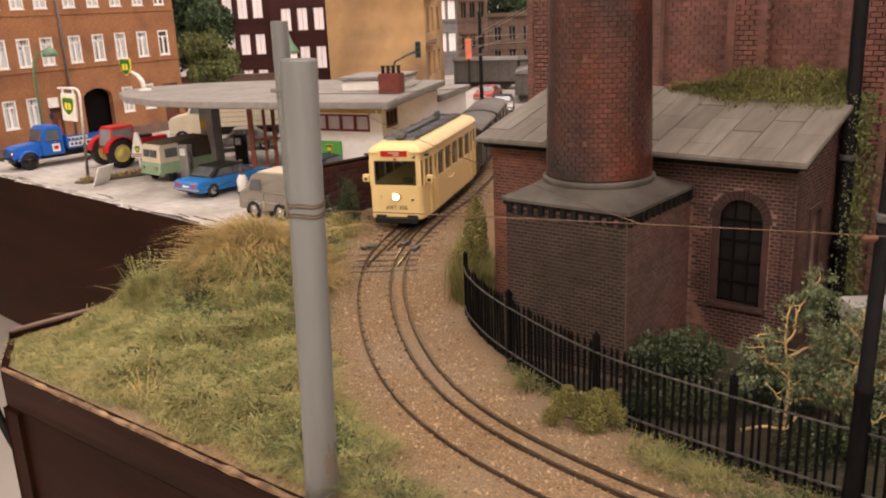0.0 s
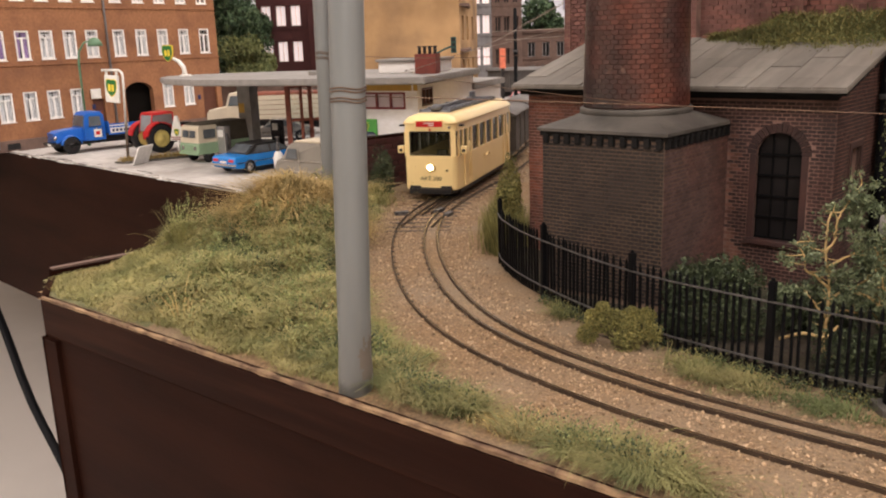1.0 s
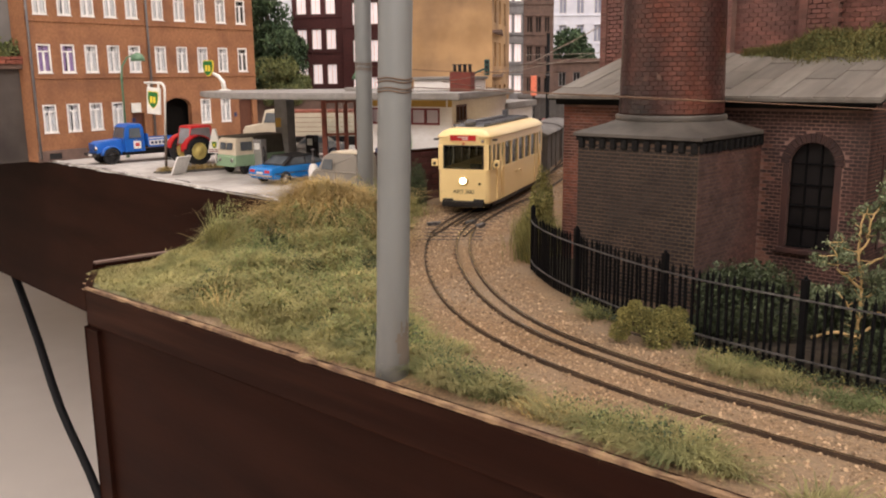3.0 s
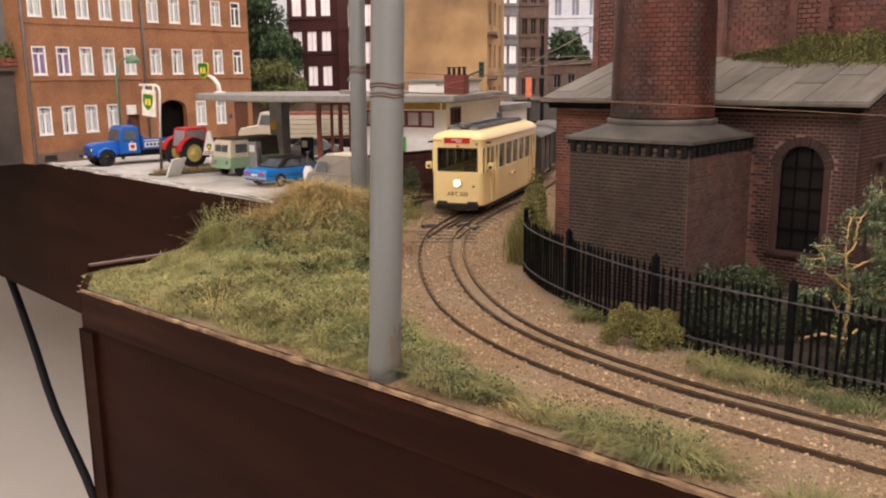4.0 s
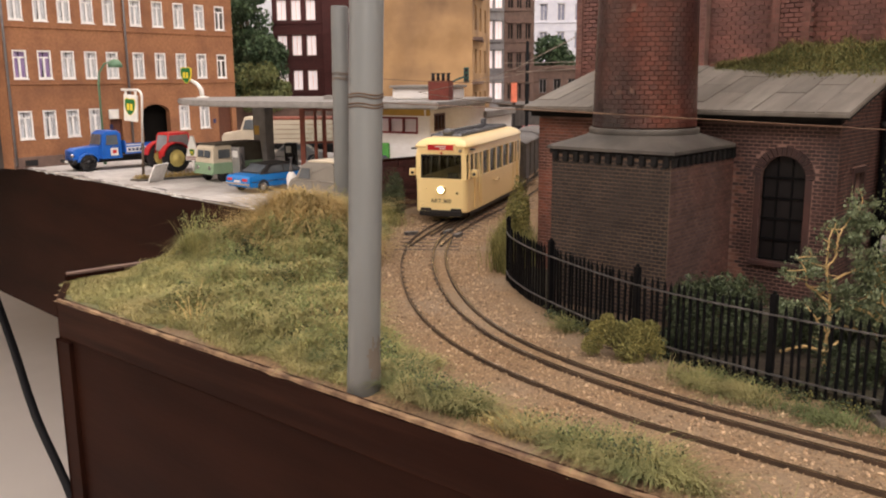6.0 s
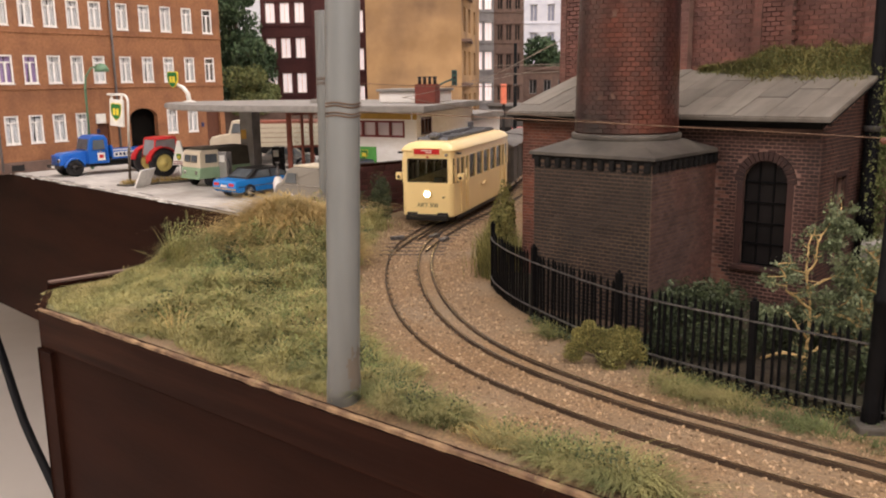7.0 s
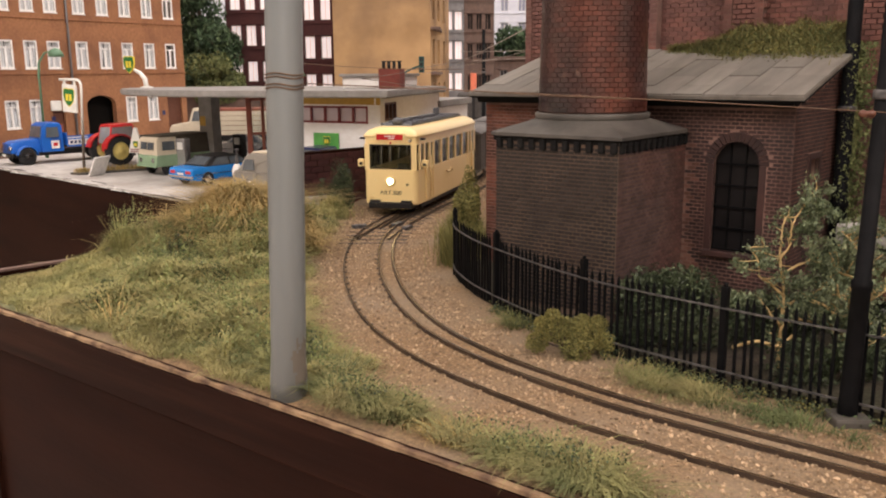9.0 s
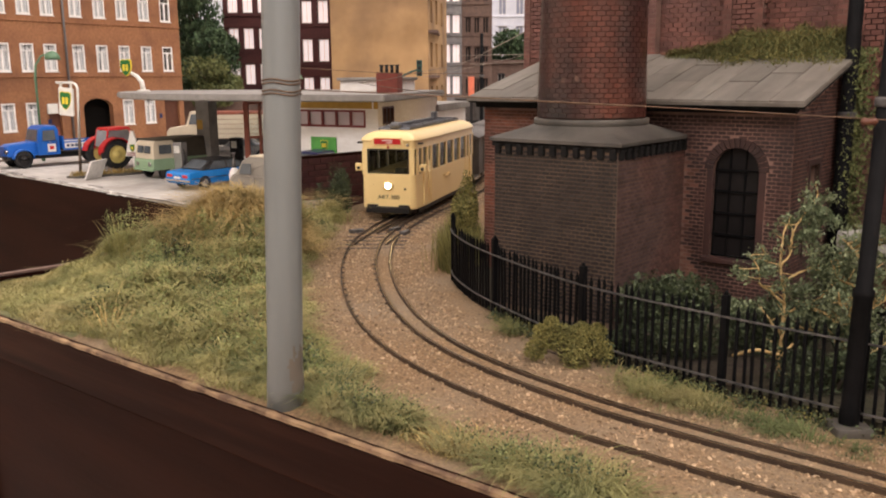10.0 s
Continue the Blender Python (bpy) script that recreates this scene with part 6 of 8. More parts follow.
for s in (-1, 1):
    pane(tc, [(-1.15, s * 0.70, 1.35), (0.48, s * 0.70, 1.35), (0.40, s * 0.68, 2.35), (-0.98, s * 0.68, 2.35)], "cabgrey", name="cab_pane")
    wheel(tc, -0.75, s * 1.0, 0.92, 0.5, "yellow", name="rear_wheel")
    wheel(tc, 2.35, s * 0.85, 0.55, 0.35, "yellow", name="front_wheel")
    bm = B()
    pts = [(-0.75 + 1.05 * math.cos(a), 0.92 + 1.05 * math.sin(a)) for a in [math.radians(k) for k in range(10, 171, 20)]]
    pts2 = [(-0.75 + 0.97 * math.cos(a), 0.92 + 0.97 * math.sin(a)) for a in [math.radians(k) for k in range(170, 9, -20)]]
    side(bm, pts + pts2, s * 1.0 - 0.28, s * 1.0 + 0.28)
    part("fender", bm, "red", tc)
pane(tc, [(-1.20, -0.66, 1.35), (-1.20, 0.66, 1.35), (-1.02, 0.64, 2.35), (-1.02, -0.64, 2.35)], "cabgrey", name="cab_pane")

# mint and beige field car with tarp
lv = thing("field_car", at(-16.0, 48.9, 0.6, ang(-0.62, -0.78)) @ Matrix.Diagonal((0.82, 1, 1, 1)), "mint green and beige field car with dark tarp back", "car")
bm = B(); side(bm, [(-2.3, 0.5), (-2.3, 1.15), (2.2, 1.15), (2.3, 1.05), (2.3, 0.5)], -0.95, 0.95, None, 0.05)
part("lower_body", bm, "mint", lv)
bm = B(); side(bm, [(0.6, 1.13), (0.6, 2.05), (0.75, 2.15), (2.0, 2.12), (2.15, 2.0), (2.25, 1.13)], -0.93, 0.93, lambda x, z: 0.08 if z > 1.9 else 0.0, 0.05)
part("upper_body", bm, "beige", lv)
bm = B(); side(bm, [(-2.28, 1.13), (-2.25, 2.1), (-2.1, 2.25), (0.5, 2.25), (0.6, 2.15), (0.6, 1.13)], -0.95, 0.95, lambda x, z: 0.12 if z > 2.0 else 0.0, 0.08)
part("tarp_cover", bm, "olive", lv)
bm = B(); side(bm, [(0.45, 2.12), (0.5, 2.24), (1.75, 2.22), (2.0, 2.13)], -0.87, 0.87, lambda x, z: 0.1 if z > 2.2 else 0.0, 0.03)
part("tarp_roof", bm, "olive", lv, "dark olive roof canvas")
for y0, y1 in ((-0.62, -0.06), (0.06, 0.62)):
    pane(lv, [(2.27, y0, 1.45), (2.27, y1, 1.45), (2.2, y1, 1.85), (2.2, y0, 1.85)], name="windscreen", thick=0.02)
for s in (-1, 1):
    pane(lv, [(0.85, s * 0.945, 1.4), (1.8, s * 0.945, 1.4), (1.8, s * 0.94, 1.9), (0.85, s * 0.94, 1.9)], name="side_window")
    cy = B(); cyl(cy, (2.28, s * 0.6, 0.85), (2.35, s * 0.6, 0.85), 0.12, 0.12, 14)
    part("headlight", cy, "chrome", lv)
    for x in (-1.4, 1.4):
        wheel(lv, x, s * 0.8, 0.4, 0.26, "black")
block(lv, "front_bumper", "mint", 2.3, 2.42, -0.95, 0.95, 0.48, 0.6, 0.02)

# small grey panel van
vn = thing("delivery_van", at(-7.25, 37.5, 0.6, ang(-0.867, 0.498)) @ Matrix.Diagonal((1, 1, 1.1, 1)), "small warm grey panel van with ribbed sides and chrome wheels", "van")
bm = B(); side(bm, [(-0.15, 0.4), (-0.15, 1.75), (0.0, 1.92), (1.55, 1.92), (1.85, 1.8), (2.15, 1.3), (2.5, 1.15), (2.65, 0.9), (2.65, 0.4)], -0.82, 0.82, lambda x, z: 0.12 if z > 1.7 else 0.0, 0.08)
part("body", bm, "vangrey", vn)
for s in (-1, 1):
    f = lambda x, z: (x, s * 0.825, z)
    pane(vn, [f(1.25, 1.25), f(1.95, 1.25), f(1.75, 1.68), f(1.25, 1.68)], name="side_window")
    for z in (0.72, 1.16):
        block(vn, "side_rib", "chrome", -0.2, 2.4, s * 0.82 - 0.02, s * 0.82 + 0.02, z, z + 0.035, 0.01)
    block(vn, "door_seam", "chrome", 1.12, 1.15, s * 0.82 - 0.012, s * 0.82 + 0.012, 0.5, 1.75, 0.0)
    bm = B(); lathe(bm, [(0.44, -0.05), (0.48, 0.0), (0.44, 0.05)], n=22, caps=False)
    bm.transform(Matrix.Translation((1.75, s * 0.80, 0.40)) @ Matrix.Rotation(math.pi / 2, 4, "X"))
    part("wheel_arch", bm, "chrome", vn)
    for x in (0.2, 1.75):
        wheel(vn, x, s * 0.77, 0.38, 0.22)
    cy = B(); cyl(cy, (2.60, s * 0.55, 0.8), (2.68, s * 0.55, 0.8), 0.14, 0.14, 14)
    part("headlight", cy, "chrome", vn)
pane(vn, [(2.17, -0.66, 1.36), (2.17, 0.66, 1.36), (1.92, 0.6, 1.76), (1.92, -0.6, 1.76)], name="windscreen", thick=0.02)
bm = B(); side(bm, [(-0.15, 1.925), (-0.05, 2.0), (1.4, 2.0), (1.55, 1.925)], -0.66, 0.66, None, 0.02)
part("roof_panel", bm, "beige", vn)

# beige stake lorry behind the canopy pillar
bl = thing("lorry", at(-16.6, 62.0, 0.6, 182), "cream lorry with ribbed white stake body", "lorry")
bm = B(); side(bm, [(1.0, 0.8), (1.0, 3.0), (1.2, 3.2), (2.1, 3.15), (2.4, 2.2), (3.6, 2.0), (3.8, 1.7), (3.8, 0.8)], -1.05, 1.05, lambda x, z: 0.12 if z > 2.6 else 0.0, 0.08)
part("cab", bm, "beige", bl)
for s in (-1, 1):
    pane(bl, [(1.3, s * 1.06, 2.25), (2.2, s * 1.06, 2.25), (2.0, s * 0.99, 2.95), (1.3, s * 0.99, 2.95)], name="side_window")
    for x in (-2.8, 2.9):
        wheel(bl, x, s * 0.9, 0.55, 0.35, "black")
block(bl, "chassis", "black", -4.6, 3.4, -0.5, 0.5, 0.5, 1.0)
for y in (-1.2, 1.14):
    for k in range(5):
        block(bl, "stake_board", "beige", -4.9, 0.8, y, y + 0.06, 1.25 + k * 0.34, 1.56 + k * 0.34, 0.015)
block(bl, "load", "terra", -4.4, 0.6, -1.05, 1.05, 1.2, 3.12, 0.1, "reddish load")
block(bl, "flatbed", "black", -4.6, 0.8, -1.2, 1.2, 1.05, 1.2, 0.01)

# ---- tram ----
TRM = at(-1.32, 42.1, 0, 75.0 + 180) @ Matrix.Diagonal((1, 1.17, 1.10, 1))
tm = thing("tram_car", TRM, "cream single tram car with lit headlamp and grey roof walkway", "tram")
TL, TW = 5.15, 1.12
ZB, ZW0, ZW1, ZT = 0.42, 1.80, 2.82, 3.10


def plan_ring(z, grow=0.0):
    """The tapered, round-cornered plan of the body at one height."""
    w, l = TW + grow, TL + grow
    nose = 0.13
    pts = []
    for sx, sy in ((1, -1), (1, 1), (-1, 1), (-1, -1)):
        cxn, cyn = sx * (l - 0.22), sy * (w - 0.22 - nose * 0.5)
        a0 = {(1, -1): -90, (1, 1): 0, (-1, 1): 90, (-1, -1): 180}[(sx, sy)]
        for k in range(5):
            a = math.radians(a0 + 22.5 * k)
            pts.append((cxn + 0.22 * math.cos(a), cyn + 0.22 * math.sin(a)))
        if (sx, sy) == (1, 1):
            pts.append((l - 1.5, w))
            pts.append((-l + 1.5, w))
        if (sx, sy) == (-1, -1):
            pts.append((-l + 1.5, -w))
            pts.append((l - 1.5, -w))
    return [(x, y, z) for x, y in pts]


def loft(bm, rings):
    R = [[bm.verts.new(p) for p in r] for r in rings]
    n = len(R[0])
    for a, b in zip(R, R[1:]):
        for k in range(n):
            bm.faces.new((a[k], a[(k + 1) % n], b[(k + 1) % n], b[k])).smooth = False
    return R


bm = B()
R = loft(bm, [plan_ring(ZB, -0.04), plan_ring(ZB + 0.05), plan_ring(ZW0)])
bm.faces.new(R[0][::-1]); bm.faces.new(R[-1])
part("lower_body", bm, "tram", tm)
bm = B()
R = loft(bm, [plan_ring(ZW1), plan_ring(ZT - 0.02), plan_ring(ZT)])
bm.faces.new(R[0][::-1]); bm.faces.new(R[-1])
part("upper_band", bm, "tram", tm)
bm = B()
R = loft(bm, [plan_ring(ZT + 0.004, 0.035), plan_ring(ZT + 0.05, 0.045), plan_ring(ZT + 0.13, 0.0), plan_ring(ZT + 0.27, -0.12), plan_ring(ZT + 0.36, -0.32), plan_ring(ZT + 0.40, -0.6)])
bm.faces.new(R[0][::-1]); bm.faces.new(R[-1])
for f in bm.faces:
    f.smooth = True
part("roof", bm, "tram", tm, "rounded cream roof")
for sy in (-1, 1):
    xs = [-4.75, -4.0, -3.35, -2.1, -0.85, 0.4, 1.65, 2.9, 3.5, 4.2, 4.75]
    for x in xs:
        yy = TW if abs(x) < TL - 1.5 else TW - 0.065 * (abs(x) - (TL - 1.5)) / 1.3
        block(tm, "window_pillar", "tram", x - 0.085, x + 0.085, sy * yy - 0.05, sy * yy + 0.012, ZW0 - 0.01, ZW1 + 0.01, 0.0)
    for a, b in zip(xs, xs[1:]):
        block(tm, "side_window", "trampane", a + 0.07, b - 0.07, sy * 1.06 - 0.012, sy * 1.06 + 0.012, ZW0 - 0.01, ZW1 + 0.01, 0.0)
    for x in (3.05, 3.4, 4.1, -3.1, -4.05):
        block(tm, "door_edge", "tram", x, x + 0.05, sy * 1.12 - 0.06, sy * 1.12 + 0.03, ZB + 0.1, ZW0, 0.01)
        if x in (3.4, -4.05):
            bm = B(); cyl(bm, (x + 0.16, sy * 1.17, 0.8), (x + 0.16, sy * 1.17, 2.3), 0.025, 0.025, 8)
            part("grab_rail", bm, "tram", tm)
    bm = B(); tube(bm, spline([(-0.2, sy * 1.13, 1.3), (0.1, sy * 1.15, 1.42), (0.5, sy * 1.15, 1.32), (0.9, sy * 1.13, 1.40)], 0.1), 0.03, 6)
    part("side_emblem", bm, "tram", tm, "raised cream side emblem")
    block(tm, "mirror_box", "tram", TL - 0.5, TL - 0.25, sy * 1.27 - 0.13, sy * 1.27 + 0.13, 1.9, 2.2, 0.03)
    bm = B(); cyl(bm, (TL - 0.24, sy * 1.27, 2.02), (TL - 0.2, sy * 1.27, 2.02), 0.07, 0.05, 10)
    part("mirror_lens", bm, "black", tm)
    block(tm, "marker_lamp", "black", TL - 0.42, TL - 0.2, sy * 1.2 - 0.08, sy * 1.2 + 0.08, 3.0, 3.07, 0.01)
    for x in (-2.9, 2.9):
        for dx in (-0.75, 0.75):
            bm = B(); lathe(bm, [(0.30, -0.05), (0.33, -0.04), (0.33, 0.0), (0.29, 0.02), (0.29, 0.08)], n=18)
            bm.transform(Matrix.Translation((x + dx, sy * 0.58, 0.35)) @ Matrix.Rotation(math.pi / 2, 4, "X"))
            part("wheel", bm, "rail", tm)
    block(tm, "skirt", "black", -4.4, 4.4, sy * 0.95 - 0.04, sy * 0.95 + 0.04, 0.22, 0.43, 0.02)
for sx in (-1, 1):
    x = sx * (TL + 0.0)
    block(tm, "front_pillar", "tram", x - 0.09, x + 0.0, -1.03, -0.80, ZW0 - 0.01, ZW1 + 0.01, 0.02)
    block(tm, "front_pillar", "tram", x - 0.09, x + 0.0, 0.80, 1.03, ZW0 - 0.01, ZW1 + 0.01, 0.02)
    xs0, xs1 = (x - 0.06, x - 0.035) if sx > 0 else (x + 0.035, x + 0.06)
    block(tm, "windscreen", "trampane", xs0, xs1, -0.94, 0.94, ZW0 - 0.01, ZW1 + 0.01, 0.0)
bm = B(); ring(bm, -0.82, 0.82, ZW0 + 0.03, ZW1 - 0.01, 0.045, 0.0, 0.03)
bm.transform(Matrix.Translation((TL + 0.012, 0, 0)) @ Matrix.Rotation(math.pi / 2, 4, "Z"))
part("windscreen_gasket", bm, "black", tm, "black rubber windscreen gasket")
block(tm, "front_panel", "tram", TL - 0.03, TL + 0.012, -0.90, 0.90, ZB + 0.1, ZW0 + 0.05, 0.01)
block(tm, "destination_box", "tram", TL - 0.05, TL + 0.05, -0.60, 0.60, 2.95, 3.27, 0.02)
db = block(tm, "destination_sign", "red", TL + 0.02, TL + 0.06, -0.52, 0.52, 3.00, 3.22, 0.0, "red destination sign with pale unreadable lettering")
for k, (y0, y1, z0) in enumerate(((-0.22, 0.22, 3.13), (-0.05, 0.2, 3.05))):
    block(db, "letter_bar", "signwhite", TL + 0.05, TL + 0.063, y0, y1, z0, z0 + 0.035, 0.0)
bm = B(); lathe(bm, [(0.20, 0.0), (0.20, 0.05), (0.16, 0.09)], n=24)
bm.transform(Matrix.Translation((TL + 0.0, 0, 1.36)) @ Matrix.Rotation(math.pi / 2, 4, "Y"))
hl = part("headlamp_ring", bm, "tram", tm)
bm = B(); lathe(bm, [(0.125, 0.0), (0.125, 0.02), (0.09, 0.05), (0.02, 0.065)], n=24)
bm.transform(Matrix.Translation((TL + 0.07, 0, 1.36)) @ Matrix.Rotation(math.pi / 2, 4, "Y"))
part("headlamp", bm, "headlamp", tm, "glowing warm headlamp")
for y, z, r in ((0.66, 1.24, 0.05), (-0.62, 1.38, 0.04), (-0.75, 0.70, 0.05), (0.78, 2.98, 0.07)):
    bm = B(); cyl(bm, (TL, y, z), (TL + 0.07, y, z), r, r * 0.8, 12)
    part("fitting", bm, "chrome" if y > 0 else "tram", tm)
bm = B(); cyl(bm, (TL, 0.02, 2.88), (TL + 0.07, 0.02, 2.88), 0.05, 0.04, 10)
part("tail_lamp", bm, "red", tm)
block(tm, "bumper", "black", TL - 0.1, TL + 0.2, -0.85, 0.85, 0.28, 0.52, 0.04)
block(tm, "bumper_step", "black", TL - 0.02, TL + 0.14, 0.42, 0.82, 0.5, 0.6, 0.02)
block(tm, "bumper_step", "black", TL - 0.02, TL + 0.14, -0.82, -0.42, 0.5, 0.6, 0.02)
block(tm, "underframe", "black", -4.7, 4.9, -0.7, 0.7, 0.2, 0.45, 0.03)
fnt = bpy.data.curves.new("lettering", "FONT")
fnt.body, fnt.size, fnt.extrude, fnt.align_x = "ART.300", 0.24 * S, 0.004 * S, "CENTER"
tx = new("lettering_source", fnt)
dg = bpy.context.evaluated_depsgraph_get()
me = bpy.data.meshes.new_from_object(tx.evaluated_get(dg))
bpy.data.objects.remove(tx)
me.materials.clear()
me.materials.append(M["black"])
lt = new("lettering", me)
lt.parent = tm
lt.matrix_basis = at(TL + 0.016, 0, 0.82) @ pose(0, 0, 0, 90, 0, 90)
tagged(lt, "small black fleet lettering")
block(tm, "seat_row", "traminside", -3.0, 2.6, -0.85, 0.85, 0.7, 1.75, 0.05)
block(tm, "inner_floor", "traminside", -4.9, 4.9, -0.95, 0.95, 1.0, 1.5, 0.0)
block(tm, "controller", "traminside", 4.3, 4.6, 0.1, 0.5, 1.4, 2.0, 0.04)
# roof walkway
bm = B(); side(bm, [(-4.2, 3.510), (-4.1, 3.600), (4.1, 3.600), (4.2, 3.510)], -0.62, 0.62, lambda x, z: 0.04 if z > 3.4 else 0, 0.015)
rwk = part("roof_walkway", bm, "tramroof", tm, "grey slatted roof walkway")
for y in (-0.5, -0.38, -0.26, 0.26, 0.38, 0.5):
    block(rwk, "slat", "tramroof", -4.0, 4.0, y - 0.035, y + 0.035, 3.595, 3.640, 0.01)
block(rwk, "trolley_base", "tramroof", -1.6, 3.4, -0.09, 0.09, 3.600, 3.760, 0.03)
for x in (-3.4, -1.6, 0.4, 2.0, 3.3):
    block(rwk, "cross_bar", "tramroof", x - 0.06, x + 0.06, -0.6, 0.6, 3.600, 3.665, 0.01)
bm = B(); lathe(bm, [(0.22, 3.590), (0.22, 3.740), (0.12, 3.820)], (4.05, 0, 0), 14)
part("trolley_socket", bm, "tramroof", rwk)
block(rwk, "trolley_bracket", "tramroof", -2.2, -1.6, -0.07, 0.07, 3.600, 3.990, 0.03)
block(tm, "roof_vent", "tramroof", 3.140, 3.3, -0.95, -0.75, 3.400, 3.560, 0.03)


def goods_wagon(m):
    t = thing("goods_wagon", m, "grey planked covered goods wagon with rounded roof", "wagon", "grey goods wagons")
    L2 = 3.1
    block(t, "body", "wagon", -L2, L2, -1.05, 1.05, 0.75, 2.75, 0.02)
    for s in (-1, 1):
        for k in range(13):
            x = -L2 + 0.05 + k * 0.47
            block(t, "plank", "wagon", x, x + 0.44, s * 1.05 - 0.03, s * 1.05 + 0.03, 0.8, 2.7, 0.008)
        for x in (-L2 + 0.06, -1.0, 1.0, L2 - 0.06):
            block(t, "side_post", "wagon", x - 0.06, x + 0.06, s * 1.11 - 0.03, s * 1.11 + 0.03, 0.75, 2.75, 0.01)
        for x in (-1.7, 1.7):
            bm = B(); lathe(bm, [(0.36, -0.05), (0.4, -0.03), (0.4, 0.01), (0.34, 0.05), (0.1, 0.06)], n=18)
            bm.transform(Matrix.Translation((x, s * 0.6, 0.42)) @ Matrix.Rotation(math.pi / 2, 4, "X"))
            part("wheel", bm, "rail", t)
    for s in (-1, 1):
        for k in range(5):
            y = -1.0 + k * 0.42
            block(t, "end_plank", "wagon", s * L2 - 0.03, s * L2 + 0.03, y, y + 0.38, 0.8, 2.75, 0.008)
    block(t, "underframe", "black", -L2 - 0.1, L2 + 0.1, -0.8, 0.8, 0.45, 0.74, 0.02)
    bm = B()
    n = 12
    rows = []
    for x in (-L2 - 0.15, L2 + 0.15):
        rows.append([bm.verts.new((x, 1.2 * math.sin(-1.35 + 2.7 * k / n) / math.sin(1.35), 2.72 + 0.45 * (math.cos(-1.35 + 2.7 * k / n) - math.cos(1.35)))) for k in range(n + 1)])
    for k in range(n):
        bm.faces.new((rows[0][k], rows[1][k], rows[1][k + 1], rows[0][k + 1])).smooth = True
    bm.faces.new(rows[0]); bm.faces.new(rows[1][::-1])
    bm.faces.new((rows[0][0], rows[0][-1], rows[1][-1], rows[1][0]))
    bmesh.ops.recalc_face_normals(bm, faces=bm.faces)
    part("roof", bm, "wagonroof", t)
    return t


gw = goods_wagon(at(0.95, 50.9, 0, ang(0.17, 0.98)))
copy_thing(gw, at(2.15, 58.0, 0, ang(0.16, 0.98)))
copy_thing(gw, at(7.2, 84, 0.28, ang(0.1, 0.99)))
for x, y in ((3.9, 96.2), (11.0, 94.2)):
    copy_thing(gw, at(x, y, 0.28, -15.7) @ Matrix.Scale(1.15, 4))

# ---- forecourt signs, lamps and pumps ----
def shield(parent, m, s, name="sign_shield"):
    """A green heraldic shield with a yellow rim and mark, upright in local x-z."""
    def outline(k):
        pts = [(-0.5, 0.55), (-0.25, 0.62), (0, 0.58), (0.25, 0.62), (0.5, 0.55), (0.52, 0.1), (0.42, -0.25), (0.2, -0.5), (0, -0.62), (-0.2, -0.5), (-0.42, -0.25), (-0.52, 0.1)]
        return [(x * k, z * k) for x, z in pts]
    made = None
    for nm, k, y, mat in ((name, s, 0.05, "signyellow"), ("shield_field", s * 0.91, 0.065, "green")):
        bm = B(); side(bm, outline(k), -y, y)
        bm.transform(m)
        made = part(nm, bm, mat, made or parent)
    for x0, x1 in ((-0.27, -0.04), (0.04, 0.27)):
        bm = B(); box(bm, x0 * s, x1 * s, -0.075, 0.075, -0.22 * s, 0.24 * s, 0)
        bm.transform(m)
        part("logo_mark", bm, "signyellow", made)


ps = thing("price_pole", at(-21.4, 48.75, 0.6, -24, 0, 4.3), "white bent pole sign with a green and yellow shield", "sign")
bm = B(); tube(bm, [(0, 0, 0), (0, 0, 2.2)], 0.085, 10)
part("rusty_post", bm, "sleeper", ps, "rust stained lower post")
bm = B(); tube(bm, [(0, 0, 2.2), (0, 0, 4.95), (-0.05, 0, 5.12), (-0.16, 0, 5.24), (-0.35, 0, 5.30), (-1.65, 0, 5.22)], 0.072, 10)
part("post", bm, "signwhite", ps)
bm = B(); box(bm, -1.45, -0.35, -0.07, 0.07, 3.4, 4.98, 0.06)
part("sign_plate", bm, "signwhite", ps)
for x in (-1.3, -0.5):
    bm = B(); box(bm, x - 0.06, x + 0.06, -0.04, 0.04, 4.95, 5.25)
    part("hanger", bm, "signwhite", ps)
shield(ps, Matrix.Translation((-0.9, -0.03, 4.25)), 0.85)

cs = thing("canopy_sign", at(-19.0, 52.5, 5.3, -24), "green and yellow shield on a white bent arm", "sign")
bm = B(); tube(bm, [(0.35, 0, 0), (0.25, 0, 0.6), (-0.1, 0, 0.95), (-0.7, 0, 1.2)], [0.15, 0.14, 0.12, 0.08], 10)
part("arm", bm, "signwhite", cs)
bm = B(); lathe(bm, [(0.4, 0.03), (0.35, 0.12), (0.2, 0.15)], (0.35, 0, 0), 14)
part("foot", bm, "signwhite", cs)
shield(cs, Matrix.Translation((-0.80, -0.12, 1.45)), 0.82)

gl = thing("street_lamp", at(-28.0, 58.0, 0.6, 5), "verdigris green street lamp with curved arm", "lamp")
bm = B(); tube(bm, [(0, 0, 0), (0, 0, 5.6), (0.1, 0, 6.4), (0.5, 0, 7.0), (1.0, 0, 7.15)], [0.13, 0.09, 0.075, 0.06, 0.06], 10)
part("post", bm, "lampgreen", gl)
bm = B(); lathe(bm, [(0.5, -0.35), (0.46, -0.1), (0.3, 0.12), (0.1, 0.22)], (1.25, 0, 7.1), 16)
part("shade", bm, "lampgreen", gl)

